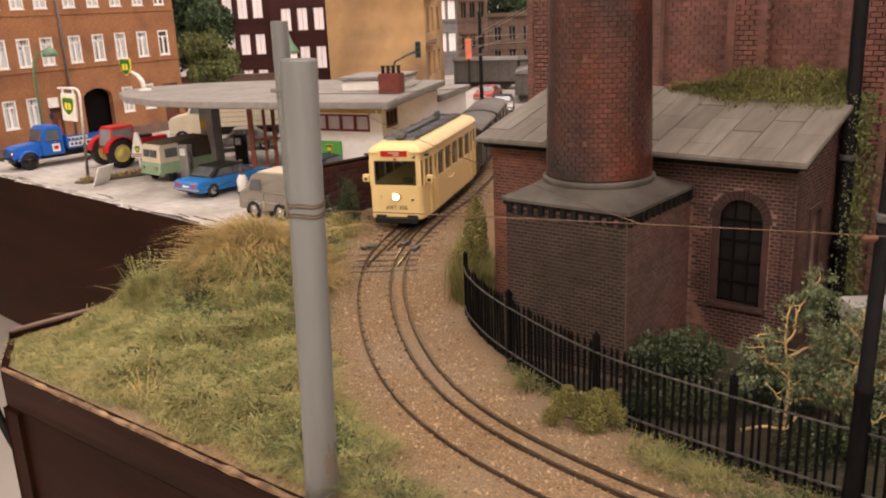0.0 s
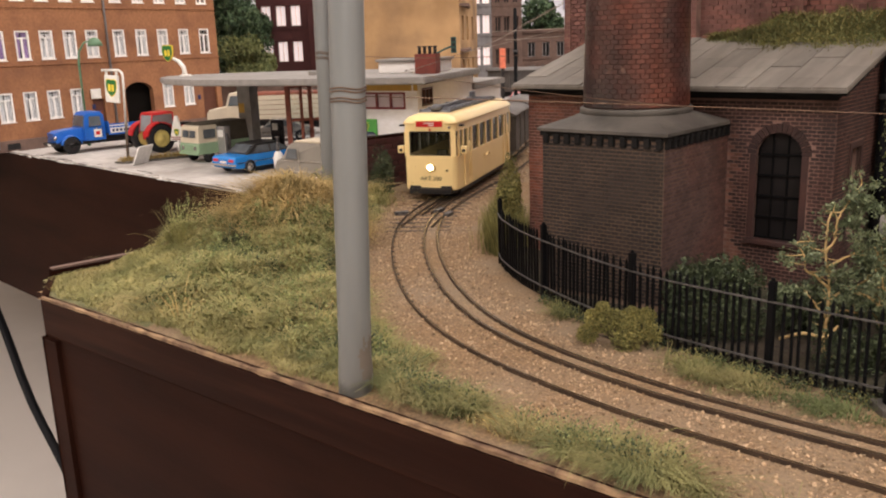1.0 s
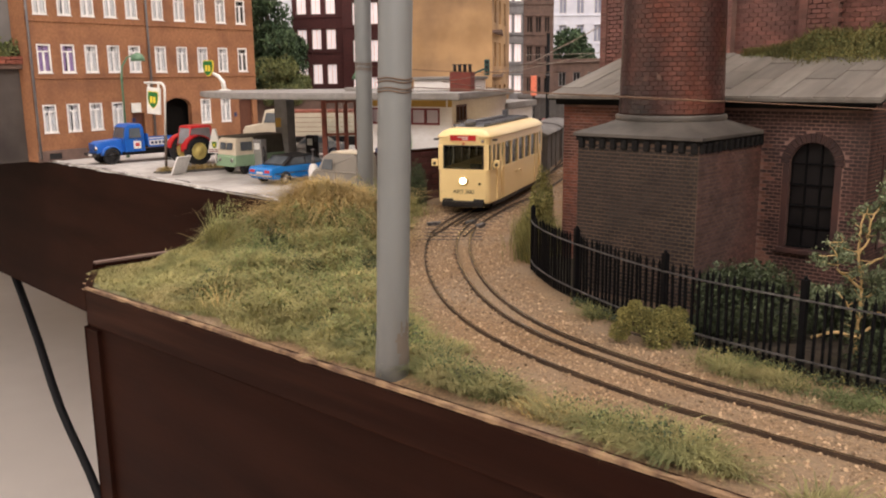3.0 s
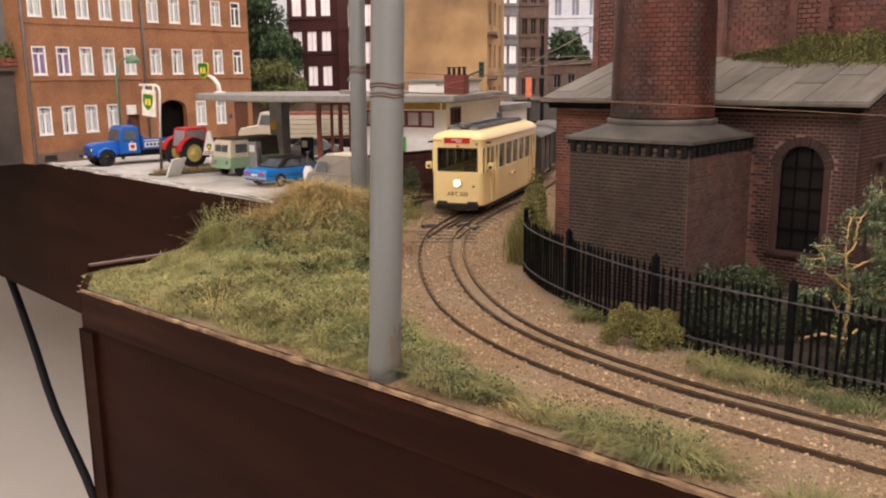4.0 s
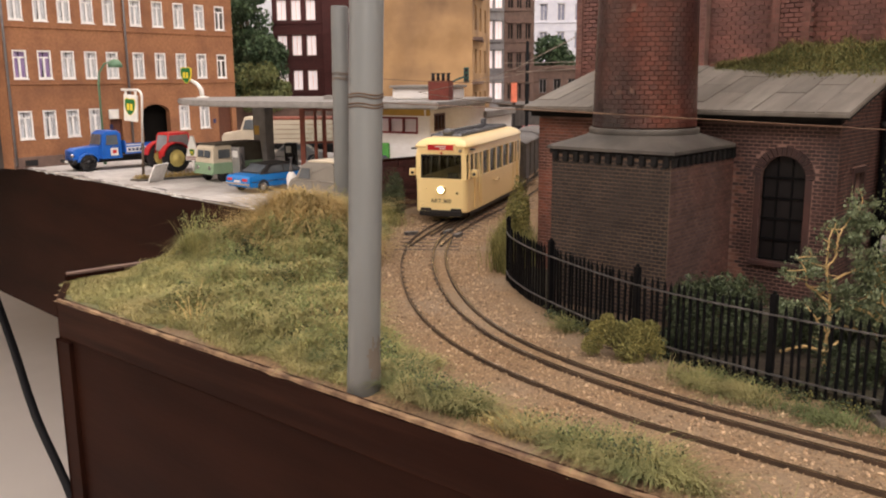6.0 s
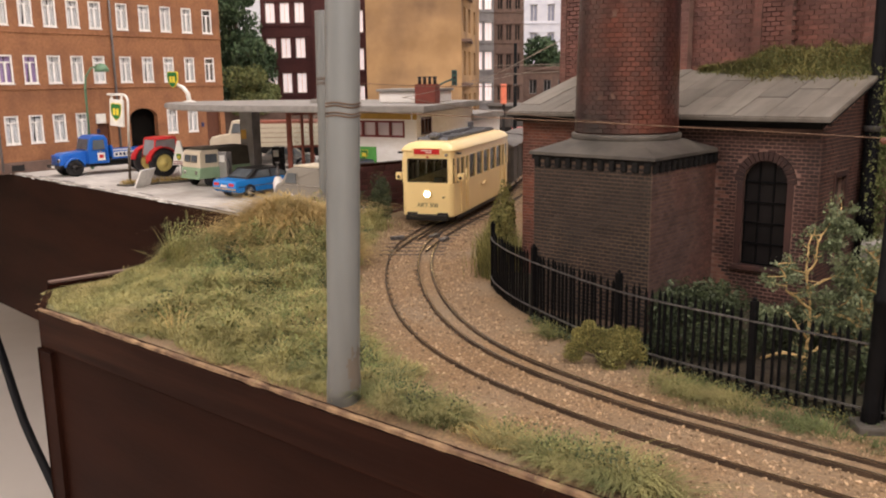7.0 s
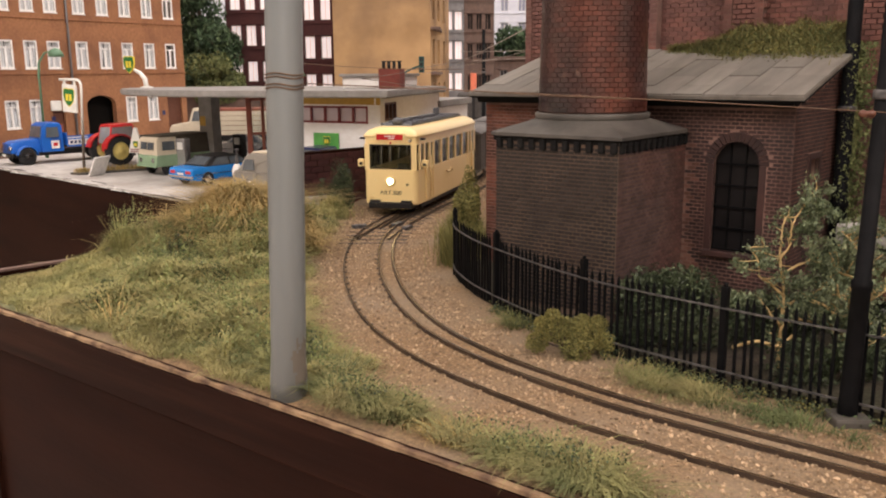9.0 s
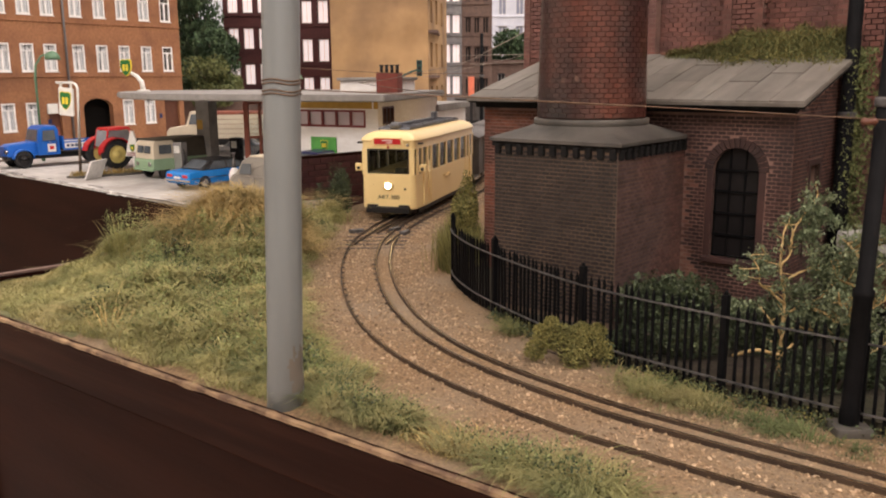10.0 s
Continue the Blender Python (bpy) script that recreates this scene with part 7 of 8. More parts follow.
ab = thing("advert_board", at(-20.2, 47.6, 0.6, -12) @ Matrix.Diagonal((1.0, 0.8, 0.86, 1)), "cream slanted advertising board on the kerb", "sign")
bm = B(); side(bm, [(-0.05, 0.05), (0.45, 1.25), (0.52, 1.22), (0.05, 0.02)], -0.9, 0.9, None, 0.02)
part("board", bm, "winframe", ab)
ws = thing("cone_sign", at(-18.78, 50.2, 0.6, -20), "white pointed oil sign on a thin stick", "sign")
bm = B(); cyl(bm, (0, 0, 0), (0, 0, 1.2), 0.06, 0.06, 8)
part("stick", bm, "signwhite", ws)
bm = B(); side(bm, [(-0.55, 1.0), (0.55, 1.0), (0.45, 1.4), (0.1, 2.5), (-0.1, 2.5), (-0.45, 1.4)], -0.06, 0.06, None, 0.02)
part("face", bm, "signwhite", ws)
for z0, z1 in ((1.06, 1.12), (1.18, 1.24)):
    block(ws, "stripe", "redframe", -0.46, 0.46, -0.068, 0.068, z0, z1, 0.0)
shield(ws, Matrix.Translation((0, -0.03, 1.5)), 0.35)
wl = thing("wall_sign", at(*C, 0, rzf), "bright green advert panel on the white wall", "sign")
bm = B(); box(bm, -3.9, -2.4, -0.1, -0.02, 2.35, 3.2, 0.02)
gp_ = part("panel", bm, "lampgreen", wl)
M["vivid"] = material("vivid_green_panel", (0.10, 0.36, 0.07), None, 2.0, 0.5)
gp_.data.materials[0] = M["vivid"]
shield(wl, Matrix.Translation((-3.1, -0.06, 2.78)), 0.42)


def fuel_pump(m, mat, label):
    t = thing("fuel_pump", m, label, "pump", "fuel pumps under the canopy")
    block(t, "case", mat, -0.32, 0.32, -0.25, 0.25, 0.12, 2.0, 0.05)
    block(t, "base", "cap", -0.42, 0.42, -0.35, 0.35, 0.0, 0.13, 0.02)
    block(t, "dial", "signwhite", -0.2, 0.2, -0.275, -0.24, 1.4, 1.8, 0.02)
    bm = B(); tube(bm, spline([(0.34, -0.1, 1.6), (0.5, -0.15, 1.1), (0.42, -0.15, 0.5), (0.36, -0.1, 1.0)], 0.15), 0.035, 6)
    part("hose", bm, "black", t)
    return t


fuel_pump(at(-15.3, 48.0, 0.6, -24), "silver", "silver fuel pump beside the canopy pillar")
fuel_pump(at(-12.9, 51.2, 0.6, -24), "black", "dark fuel pump under the canopy")
od = thing("oil_dispenser", at(-10.95, 43.0, 0.6, -20), "small white oil dispenser can by the blue car", "dispenser")
bm = B(); lathe(bm, [(0.20, 0.18), (0.27, 0.25), (0.28, 0.75), (0.22, 0.95), (0.12, 1.08)], n=16)
part("can", bm, "signwhite", od)
bm = B(); lathe(bm, [(0.09, 1.07), (0.09, 1.4), (0.05, 1.45), (0.05, 1.75), (0.12, 1.78), (0.12, 1.85)], n=12)
part("hand_pump", bm, "wornsteel", od)
for k in range(3):
    bm = B(); box(bm, 0.1, 0.34, -0.03, 0.03, 0.0, 0.19, 0.01, pose(0, 0, 0, 0, 0, 120 * k + 20))
    part("foot", bm, "black", od)
bm = B(); prism(bm, [(-21.9, 48.0), (-21.2, 47.6), (-17.6, 50.2), (-18.2, 51.0)], 0.58, 0.72, 0.03)
structure("kerb_island", bm, "cap", "narrow kerbed island with dry grass", "kerb")
rr = random.Random(31)
tagged(blades("island_grass", [(-21.5 + t * 3.6 + rr.uniform(-.25, .25), 47.9 + t * 2.6 + rr.uniform(-.25, .25), 0.7) for t in [rr.random() for _ in range(700)]], "straw", None, 0.35, 0.02, 0.7, 5), "dry tufts of grass on the kerb island", "grass", kind="stuff")

sl = thing("traffic_signal", at(-2.3, 60.5, 0.6, 0), "small green traffic signal on a curved arm", "signal")
bm = B(); tube(bm, spline([(-1.9, 0, 0), (-1.9, 0, 4.6), (-1.2, 0, 5.5), (0, 0, 6.0)], 0.5), 0.07, 8)
part("arm", bm, "signalgreen", sl)
bm = B(); box(bm, -0.19, 0.19, -0.2, 0.2, 5.5, 6.6, 0.05)
part("signal_head", bm, "signalgreen", sl)
for k in range(3):
    bm = B(); cyl(bm, (0, -0.22, 5.7 + k * 0.35), (0, -0.19, 5.7 + k * 0.35), 0.11, 0.11, 12)
    part("lens", bm, "black", sl)
os_ = thing("lit_kiosk_sign", at(1.75, 93.2, 0.3, 0), "glowing orange upright street sign", "sign")
bm = B(); box(bm, -0.32, 0.32, -0.2, 0.2, 3.5, 5.6, 0.05)
part("panel", bm, "orange", os_)
bm = B(); box(bm, -0.15, 0.15, -0.15, 0.15, 0, 3.6)
part("post", bm, "black", os_)
ad = thing("advert_column", at(-14.8, 80.0, 0.6, 0), "round advert column with green pointed cap", "column")
bm = B(); lathe(bm, [(0.75, 0), (0.75, 0.5), (0.65, 0.6), (0.65, 5.2)], n=18)
part("drum", bm, "litpane", ad)
bm = B(); lathe(bm, [(0.9, 5.2), (0.8, 5.5), (0.3, 6.3), (0.05, 7.0)], n=18)
part("cap", bm, "lampgreen", ad)

# ---- grass, bushes, trees ----
rnd = random.Random(77)
pts_g, pts_s, pts_l = [], [], []
while len(pts_g) < 90000:
    a, b = rnd.uniform(-27.5, -10.6), rnd.uniform(10.3, 25)
    p = A * a + Bv * b
    if not inside((p.x, p.y), NEAR[:4] + [(-3, 36), (4, 9.8)]):
        continue
    s = track_side(p.x, p.y)
    lim = 1.75 + 0.7 * noise.noise(Vector((p.x, p.y, 0)) * 0.6)
    if s < lim or b < 10.62 + 0.35 * noise.noise(Vector((p.x * 1.3, p.y, 5))):
        continue
    if a > -11.6 + 0.8 * noise.noise(Vector((p.x, p.y, 9))):
        continue
    thin = smooth(9.9, 11.6, b)
    if rnd.random() > 0.35 + 0.65 * thin:
        continue
    z = ground_z(p.x, p.y) - 0.02
    d = math.hypot((p.x + 7.6) * 0.8, p.y - 29.9)
    if d < 2.7 * (0.75 + 0.5 * noise.noise(Vector((p.x, p.y, 2)) * 0.8)) and p.x > -9.2 and rnd.random() < 0.3:
        pts_s.append((p.x, p.y, z))
    else:
        pts_g.append((p.x, p.y, z))
# low pile first, then many leaning tufts with darker leafy weeds between them
corner_d = lambda p: math.hypot(p[0] + 13.7, p[1] - 23.9)
tagged(blades("clipped_grass", [p for p in pts_g if corner_d(p) < 4.2], "grass", None, 0.17, 0.011, 1.2, 6), "very short pale grass at the board corner", "grass", kind="stuff")
tagged(blades("meadow_grass", [p for p in pts_g if corner_d(p) >= 4.2], "grass", None, 0.30, 0.009, 1.6, 7), "short matted green grass fibres on the bank", "grass", kind="stuff")


back = [p for p in pts_g if track_side(p[0], p[1]) > 2.3 and 0.6 * p[0] + 0.8 * p[1] > 11.3 and corner_d(p) > 4.6]
off_edge = lambda x, y: 0.6 * x + 0.8 * y > 10.75
rt = random.Random(3)
straw_zone = lambda p: math.hypot((p[0] + 7.8) * 0.8, p[1] - 29.7) < 2.35 and p[0] > -9.9
green = [p for p in back if not straw_zone(p)]
low = [p for p in green if hill(p[0], p[1]) < 1.0]
heap_zone = [p for p in back if straw_zone(p) and hill(p[0], p[1]) < 1.15]
# hollows get darker grass and weeds, so their shade is partly painted by colour
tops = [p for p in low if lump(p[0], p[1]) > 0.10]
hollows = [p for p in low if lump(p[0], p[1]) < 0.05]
mid = [p for p in pts_g if corner_d(p) > 2.0 and track_side(p[0], p[1]) > 2.0 and 0.6 * p[0] + 0.8 * p[1] > 11.0 and not straw_zone(p)]
tussocks("soft_grass", rt.sample(mid, 330), "grass", "soft matted tufts of yellow-green grass on the bank", 80, 0.38, 0.012, 0.20, 1.05, seed=8, keep=off_edge)
tussocks("tall_grass", rt.sample(tops, 420), "grass", "taller tangled grass tufts on the bank", 110, 0.66, 0.012, 0.13, 0.85, seed=9, keep=off_edge)
tussocks("crest_grass", rt.sample(heap_zone, 60), "edgegrass", "green grass showing through the straw", 55, 1.0, 0.012, 0.14, 0.8, seed=14)
tussocks("dull_grass", rt.sample(hollows, 200), "dullgrass", "grass tufts of darker colour that paint shade into the bank's hollows", 100, 0.46, 0.012, 0.16, 0.8, seed=10, keep=off_edge)
tussocks("spike_grass", [(-10.5 + rt.gauss(0, 0.2), 27.2 + rt.gauss(0, 0.2), 0) for _ in range(9)], "grass", "upright spiky grass tuft on the bank", 50, 1.0, 0.010, 0.12, 0.2, seed=13, splay=0.35)
tagged(blades("straw_grass", pts_s, "straw", None, 0.6, 0.010, 1.7, 9), "straw coloured dry grass on the crest of the bank", "grass", kind="stuff")
heap = [p for p in pts_g + pts_s if straw_zone(p) and hill(p[0], p[1]) > 0.55]
tussocks("straw_heap", rt.sample(heap, 165), "straw", "long dry straw combed over the crest of the bank", 45, 1.2, 0.012, 0.17, 1.1, (-0.18, -0.12), 11, off_edge, comb_by=0.7)
tussocks("straw_wisps", rt.sample(heap, 70) + rt.sample(green, 12), "straw", "loose dry straw wisps in the grass", 16, 1.25, 0.011, 0.20, 0.85, (-0.3, 0.0), 12, off_edge, comb_by=0.9)
tuft = []
crest = [p for p in green if hill(p[0], p[1]) > 0.55]
for p in rnd.sample(green, 260) + [rnd.choice(crest) for _ in range(420)]:
    k = rnd.uniform(0.6, 1.4)
    for _ in range(26):
        tuft.append((p[0] + rnd.gauss(0, 0.2 * k), p[1] + rnd.gauss(0, 0.2 * k), p[2] + 0.05 + abs(rnd.gauss(0.1, 0.16 * k))))
tagged(leaves("bank_weeds", tuft, 0.042, "leaf", None, "", 12), "small leafy weeds in the grass", "weeds", kind="stuff")


def clumps(roots, count, spread, height, per, seed, keep=None):
    """Loose rounded clumps of leaf points over the ground."""
    r = random.Random(seed)
    out = []
    for p in [q for q in r.sample(roots, min(len(roots), count * 4)) if keep is None or keep(q)][:count]:
        k = r.uniform(0.5, 1.3)
        for _ in range(int(per * k)):
            u = Vector((r.gauss(0, 1), r.gauss(0, 1), 0)) * spread * k
            x, y = p[0] + u.x, p[1] + u.y
            if 0.6 * x + 0.8 * y > 10.7:
                out.append((x, y, ground_z(x, y) + r.random() ** 0.7 * height * k * math.exp(-u.length_squared / (spread * k * 1.6) ** 2)))
    return out


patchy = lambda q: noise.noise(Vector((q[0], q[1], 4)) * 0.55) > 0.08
# low weeds kept to the hollows, their dark leaves deepening the shade there
tagged(leaves("dark_weeds", clumps(hollows, 150, 0.26, 0.62, 110, 13, patchy), 0.045, "leafshade", None, "", 14), "dark green low weeds that paint shade into the bank's hollows", "weeds", kind="stuff")
tagged(leaves("pale_weeds", clumps(green, 300, 0.18, 0.85, 26, 15), 0.036, "weedlight", None, "", 16), "pale yellow-green flecks of weeds in the grass", "weeds", kind="stuff")
# upright weed stalks with small leaves, thickest along the crest
r = random.Random(17)
stalk, leafp = [], []
spike = [(-10.5 + r.gauss(0, 0.16), 27.2 + r.gauss(0, 0.16), 0) for _ in range(22)]
for p in spike + [r.choice(crest) for _ in range(190)] + r.sample(green, 150):
    h = r.uniform(0.75, 1.35) * (1.25 if p in spike else 1.0)
    lean = Vector((r.gauss(0, 0.22), r.gauss(0, 0.22), 1)) * h
    base = Vector((p[0], p[1], ground_z(p[0], p[1])))
    stalk.append((*base,))
    for k in range(34):
        t = r.uniform(0.35, 1.0)
        w = 0.13 * (1.15 - t)
        leafp.append(base + lean * t + Vector((r.gauss(0, w), r.gauss(0, w), r.gauss(0, 0.03))))
tagged(leaves("weed_stalks", leafp, 0.028, "weedlight", None, "", 18), "upright spiky weed stalks on the crest of the bank", "weeds", kind="stuff")
V, F = grid([q for q in NEAR[:3]] + [(-4.9, 33), (-4.8, 27), (-4.2, 22), (-3.4, 18.6), (-3.1, 16.6)], -29, -11.5, 10.5, 25, 0.36, lambda x, y: ground_z(x, y) + 0.012)
tagged(raw("grass_mat", V, F, "grassbase", None), "matted green turf on the bank", "turf", kind="structure")


def tuft_grass(name, x, y, rx, ry, n, h, mat, label, seed, lean=0.9, rot=0.0):
    r = random.Random(seed)
    P = []
    for _ in range(n):
        u, v = r.gauss(0, 0.45), r.gauss(0, 0.45)
        px = x + u * rx * math.cos(rot) - v * ry * math.sin(rot)
        py = y + u * rx * math.sin(rot) + v * ry * math.cos(rot)
        P.append((px, py, ground_z(px, py) - 0.02))
    return tagged(blades(name, P, mat, None, h, 0.010, lean, seed), label, "grass", kind="stuff")


def edge_line(x0, y0, x1, y1, n, wide, seed):
    r = random.Random(seed)
    out = []
    for _ in range(n):
        t = min(max(r.gauss(0.5, 0.26), 0), 1)
        v = r.gauss(0, wide)
        out.append((x0 + (x1 - x0) * t + 0.6 * v, y0 + (y1 - y0) * t + 0.8 * v, 0))
    return out


tussocks("edge_tuft", edge_line(-2.35, 15.75, -0.55, 14.3, 46, 0.20, 41), "edgegrass", "loose green grass tuft at the foot of the pole", 110, 0.62, 0.010, 0.12, 0.9, seed=41, keep=off_edge)
tussocks("edge_tuft", edge_line(0.35, 13.6, 3.3, 11.4, 62, 0.20, 42), "edgegrass", "loose green grass tuft along the board edge", 110, 0.58, 0.010, 0.13, 0.9, seed=42, keep=off_edge)
tussocks("edge_tuft", edge_line(4.0, 10.6, 6.3, 8.8, 26, 0.14, 43), "edgegrass", "low green grass tuft along the board edge", 80, 0.36, 0.010, 0.12, 0.9, seed=43, keep=off_edge)
tussocks("edge_tuft", edge_line(-0.7, 14.5, 1.2, 13.0, 12, 0.16, 44), "straw", "dry straw between the edge tufts", 34, 0.52, 0.010, 0.16, 1.0, seed=44, keep=off_edge)
ec, ep = [], []
r = random.Random(48)
for cx, cy, rx, n in ((-1.45, 15.0, 1.1, 40), (1.75, 12.55, 1.4, 50)):
    for _ in range(n):
        u, v = r.gauss(0, 0.5) * rx, r.gauss(0, 0.28)
        x0, y0 = cx + u * 0.8 + v * 0.6, cy - u * 0.6 + v * 0.8
        if 0.6 * x0 + 0.8 * y0 < 10.75:
            continue
        for _ in range(34):
            q = (x0 + r.gauss(0, 0.10), y0 + r.gauss(0, 0.10), ground_z(x0, y0) + r.random() * 0.52)
            (ec if r.random() < 0.55 else ep).append(q)
tagged(leaves("edge_weeds", ec, 0.026, "leafshade", None, "", 49), "dark green weeds along the board edge", "weeds", kind="stuff")
tagged(leaves("edge_weeds", ep, 0.022, "weedlight", None, "", 50), "pale green weeds along the board edge", "weeds", kind="stuff")
tussocks("fence_tuft", [(1.75 + rt.gauss(0, 0.15), 20.7 + rt.gauss(0, 0.25), 0) for _ in range(12)], "edgegrass", "small grass tuft against the fence", 60, 0.40, 0.010, 0.10, 0.9, seed=44)
tussocks("fence_tuft", edge_line(3.7, 17.0, 5.3, 15.45, 34, 0.13, 45), "edgegrass", "low creeping grass against the fence", 60, 0.42, 0.010, 0.14, 0.95, seed=45)
tussocks("fence_tuft", edge_line(5.2, 15.4, 7.2, 13.6, 30, 0.10, 46), "dullgrass", "low dark grass along the fence foot", 45, 0.30, 0.010, 0.13, 0.95, seed=46)
tuft_grass("wall_tuft", -5.3, 36.6, 0.9, 1.4, 1500, 0.6, "grass", "green grass by the retaining wall", 47)


def bush(name, x, y, z, rx, ry, rz, n, size, mat, label, seed, parent=None, cat="bush", rough=0.0, lobes=None):
    r = random.Random(seed)
    P = []
    lobes = lobes or [(r.uniform(-0.5, 0.5), r.uniform(-0.5, 0.5), r.uniform(0.2, 0.65 + 0.2 * rough), r.uniform(0.35 - 0.17 * rough, 0.6 - 0.2 * rough)) for _ in range(9 + int(9 * rough))]
    for _ in range(n):
        lx, ly, lz, lr = r.choice(lobes)
        v = Vector((r.gauss(0, 1), r.gauss(0, 1), r.gauss(0, 1))).normalized() * lr * (r.random() ** 0.4)
        q = (x + (lx + v.x) * rx, y + (ly + v.y) * ry, z + max(0.0, (lz + v.z)) * rz)
        P.append(q)
    if parent:
        return leaves(name, P, size, mat, parent, label, seed)
    t = thing(name, at(0, 0, 0), label, cat)
    leaves("foliage", P, size, mat, t, "", seed)
    bm = B()
    for k in range(5):
        e = r.choice(P)
        tube(bm, [(x, y, z), ((x + e[0]) / 2, (y + e[1]) / 2, (z + e[2]) / 2 + 0.05), e], [0.05, 0.035, 0.015], 5)
    part("stems", bm, "sleeper", t)
    return t


bush("olive_bush", 2.95, 18.2, -0.05, 1.15, 0.85, 1.05, 15000, 0.026, "leafolive", "small olive green foam bush in front of the fence", 51, lobes=[(-0.48, 0, 0.55, 0.30), (-0.2, 0, 0.62, 0.26), (0.1, 0, 0.58, 0.28), (-0.40, 0, 0.86, 0.17), (-0.1, 0.1, 0.45, 0.34), (0.32, 0, 0.42, 0.34), (0.5, 0.1, 0.66, 0.20), (0.62, -0.1, 0.3, 0.26), (-0.7, 0, 0.28, 0.24), (0.05, -0.3, 0.22, 0.34), (0.2, 0.1, 0.74, 0.15), (-0.62, 0.1, 0.7, 0.14)])
bush("wall_bush", -5.3, 38.2, 0.0, 1.0, 0.8, 2.2, 5200, 0.045, "leafshade", "dark green bush before the oxblood wall", 52)
rw2 = random.Random(53)
bush("works_bush", 0.50, 28.6, 0.0, 0.62, 1.5, 2.2, 6200, 0.042, "leafolive", "tall yellow-green weeds beside the boiler house", 53, rough=1.0)
bush("works_bush", 0.75, 31.6, 0.0, 0.60, 1.4, 2.5, 5200, 0.045, "leafolive", "tall yellow-green weeds beside the boiler house", 54, rough=1.0)
tussocks("works_grass", [(0.45 + rw2.gauss(0, 0.16), 26.6 + abs(rw2.gauss(0, 2.4)), 0) for _ in range(40)], "leafolive", "tall spiky grass beside the boiler house wall", 34, 1.25, 0.013, 0.09, 0.2, seed=54, keep=lambda x, y: x < 1.0, splay=0.3)
bush("garden_bush", 5.5, 19.9, 0.16, 1.5, 0.9, 1.45, 9000, 0.05, "leafshade", "dark green garden bush behind the fence", 55)
bush("garden_bush", 7.4, 18.5, 0.16, 1.3, 1.0, 1.3, 7000, 0.05, "leafshade", "dark green garden bush behind the fence", 56)
bush("garden_bush", 9.4, 16.6, 0.16, 1.5, 1.2, 1.5, 8000, 0.05, "leafshade", "dark green garden bush behind the fence", 57)
bush("garden_weeds", 5.0, 18.2, 0.16, 1.6, 0.8, 0.8, 4000, 0.045, "leafshade", "low weeds between fence and plinth", 58)
bush("garden_weeds", 7.8, 15.9, 0.16, 1.6, 0.8, 0.8, 4000, 0.045, "leafshade", "low weeds behind the fence", 59)
blades_pts = []
r = random.Random(60)
for _ in range(5200):
    q = (0.5 + r.gauss(0, 0.3), 27.0 + abs(r.gauss(0, 2.2)))
    blades_pts.append((q[0], q[1], -0.1))
tagged(blades("works_weeds", blades_pts, "leafolive", None, 1.3, 0.012, 0.4, 61), "tall thin weeds beside the boiler house wall", "weeds", kind="stuff")

P, P2 = [], []
r = random.Random(66)
for _ in range(260):
    q = FENCE[r.randrange(len(FENCE) // 5, len(FENCE))]
    k = r.uniform(0.4, 1.2)
    for _ in range(26):
        x, y = q.x - 0.16 + r.gauss(0, 0.16 * k), q.y - 0.16 + r.gauss(0, 0.16 * k)
        (P if r.random() < 0.6 else P2).append((x, y, -0.08 + r.random() * 0.30 * k))
tagged(leaves("fence_weeds", P, 0.032, "leafshade", None, "", 67), "low dark weeds along the foot of the iron fence", "weeds", kind="stuff")
tagged(leaves("fence_moss", P2, 0.026, "leafolive", None, "", 68), "olive moss along the foot of the iron fence", "moss", kind="stuff")

# moss on the boiler house roof, ivy at its corner
P = []
r = random.Random(63)
while len(P) < 30000:
    x = r.uniform(-11.6, -6.2)
    prof = smooth(-11.6, -8.6, x) * (0.75 + 0.35 * noise.noise(Vector((x, 0, 0)) * 0.9))
    y = 25.85 - abs(r.gauss(0, 0.45)) * (0.4 + prof)
    z = 5.42 + (y - 21.25) * 0.2696 + 0.18 + r.random() ** 1.4 * 0.85 * prof * smooth(24.4, 25.5, y)
    P.append((x, y, z))
P = [(x, y, z + 0.22 * max(0.0, noise.noise(Vector((x * 2.2, y * 2, 0)))) * smooth(-10.4, -8.6, x)) for x, y, z in P]
mo = tagged(leaves("roof_moss", P[::2], 0.030, "moss", None, "", 64), "thick yellow-olive moss heaped on the roof edge", "moss", kind="stuff")
md = tagged(leaves("roof_moss", P[1::2], 0.032, "leaf", None, "", 62), "dark green moss heaped on the roof edge", "moss", kind="stuff")
mg = tagged(blades("roof_grass", P[::9], "moss", None, 0.24, 0.011, 1.7, 69), "yellow-olive grass growing in the roof moss", "moss", kind="stuff")
mg.matrix_basis = at(0, 0, 0, RZ)
md.matrix_basis = at(0, 0, 0, RZ)
mo.matrix_basis = at(0, 0, 0, RZ)
P = [(-6.15 + abs(r.gauss(0, 0.28)), 25.6 - abs(r.gauss(0, 0.35)), r.uniform(0.2, 6.9)) for _ in range(6500)]
iv = tagged(leaves("ivy", P, 0.045, "leaf", None, "", 65), "green ivy climbing beside the boiler house corner", "ivy", kind="stuff")
iv.matrix_basis = at(0, 0, 0, RZ)


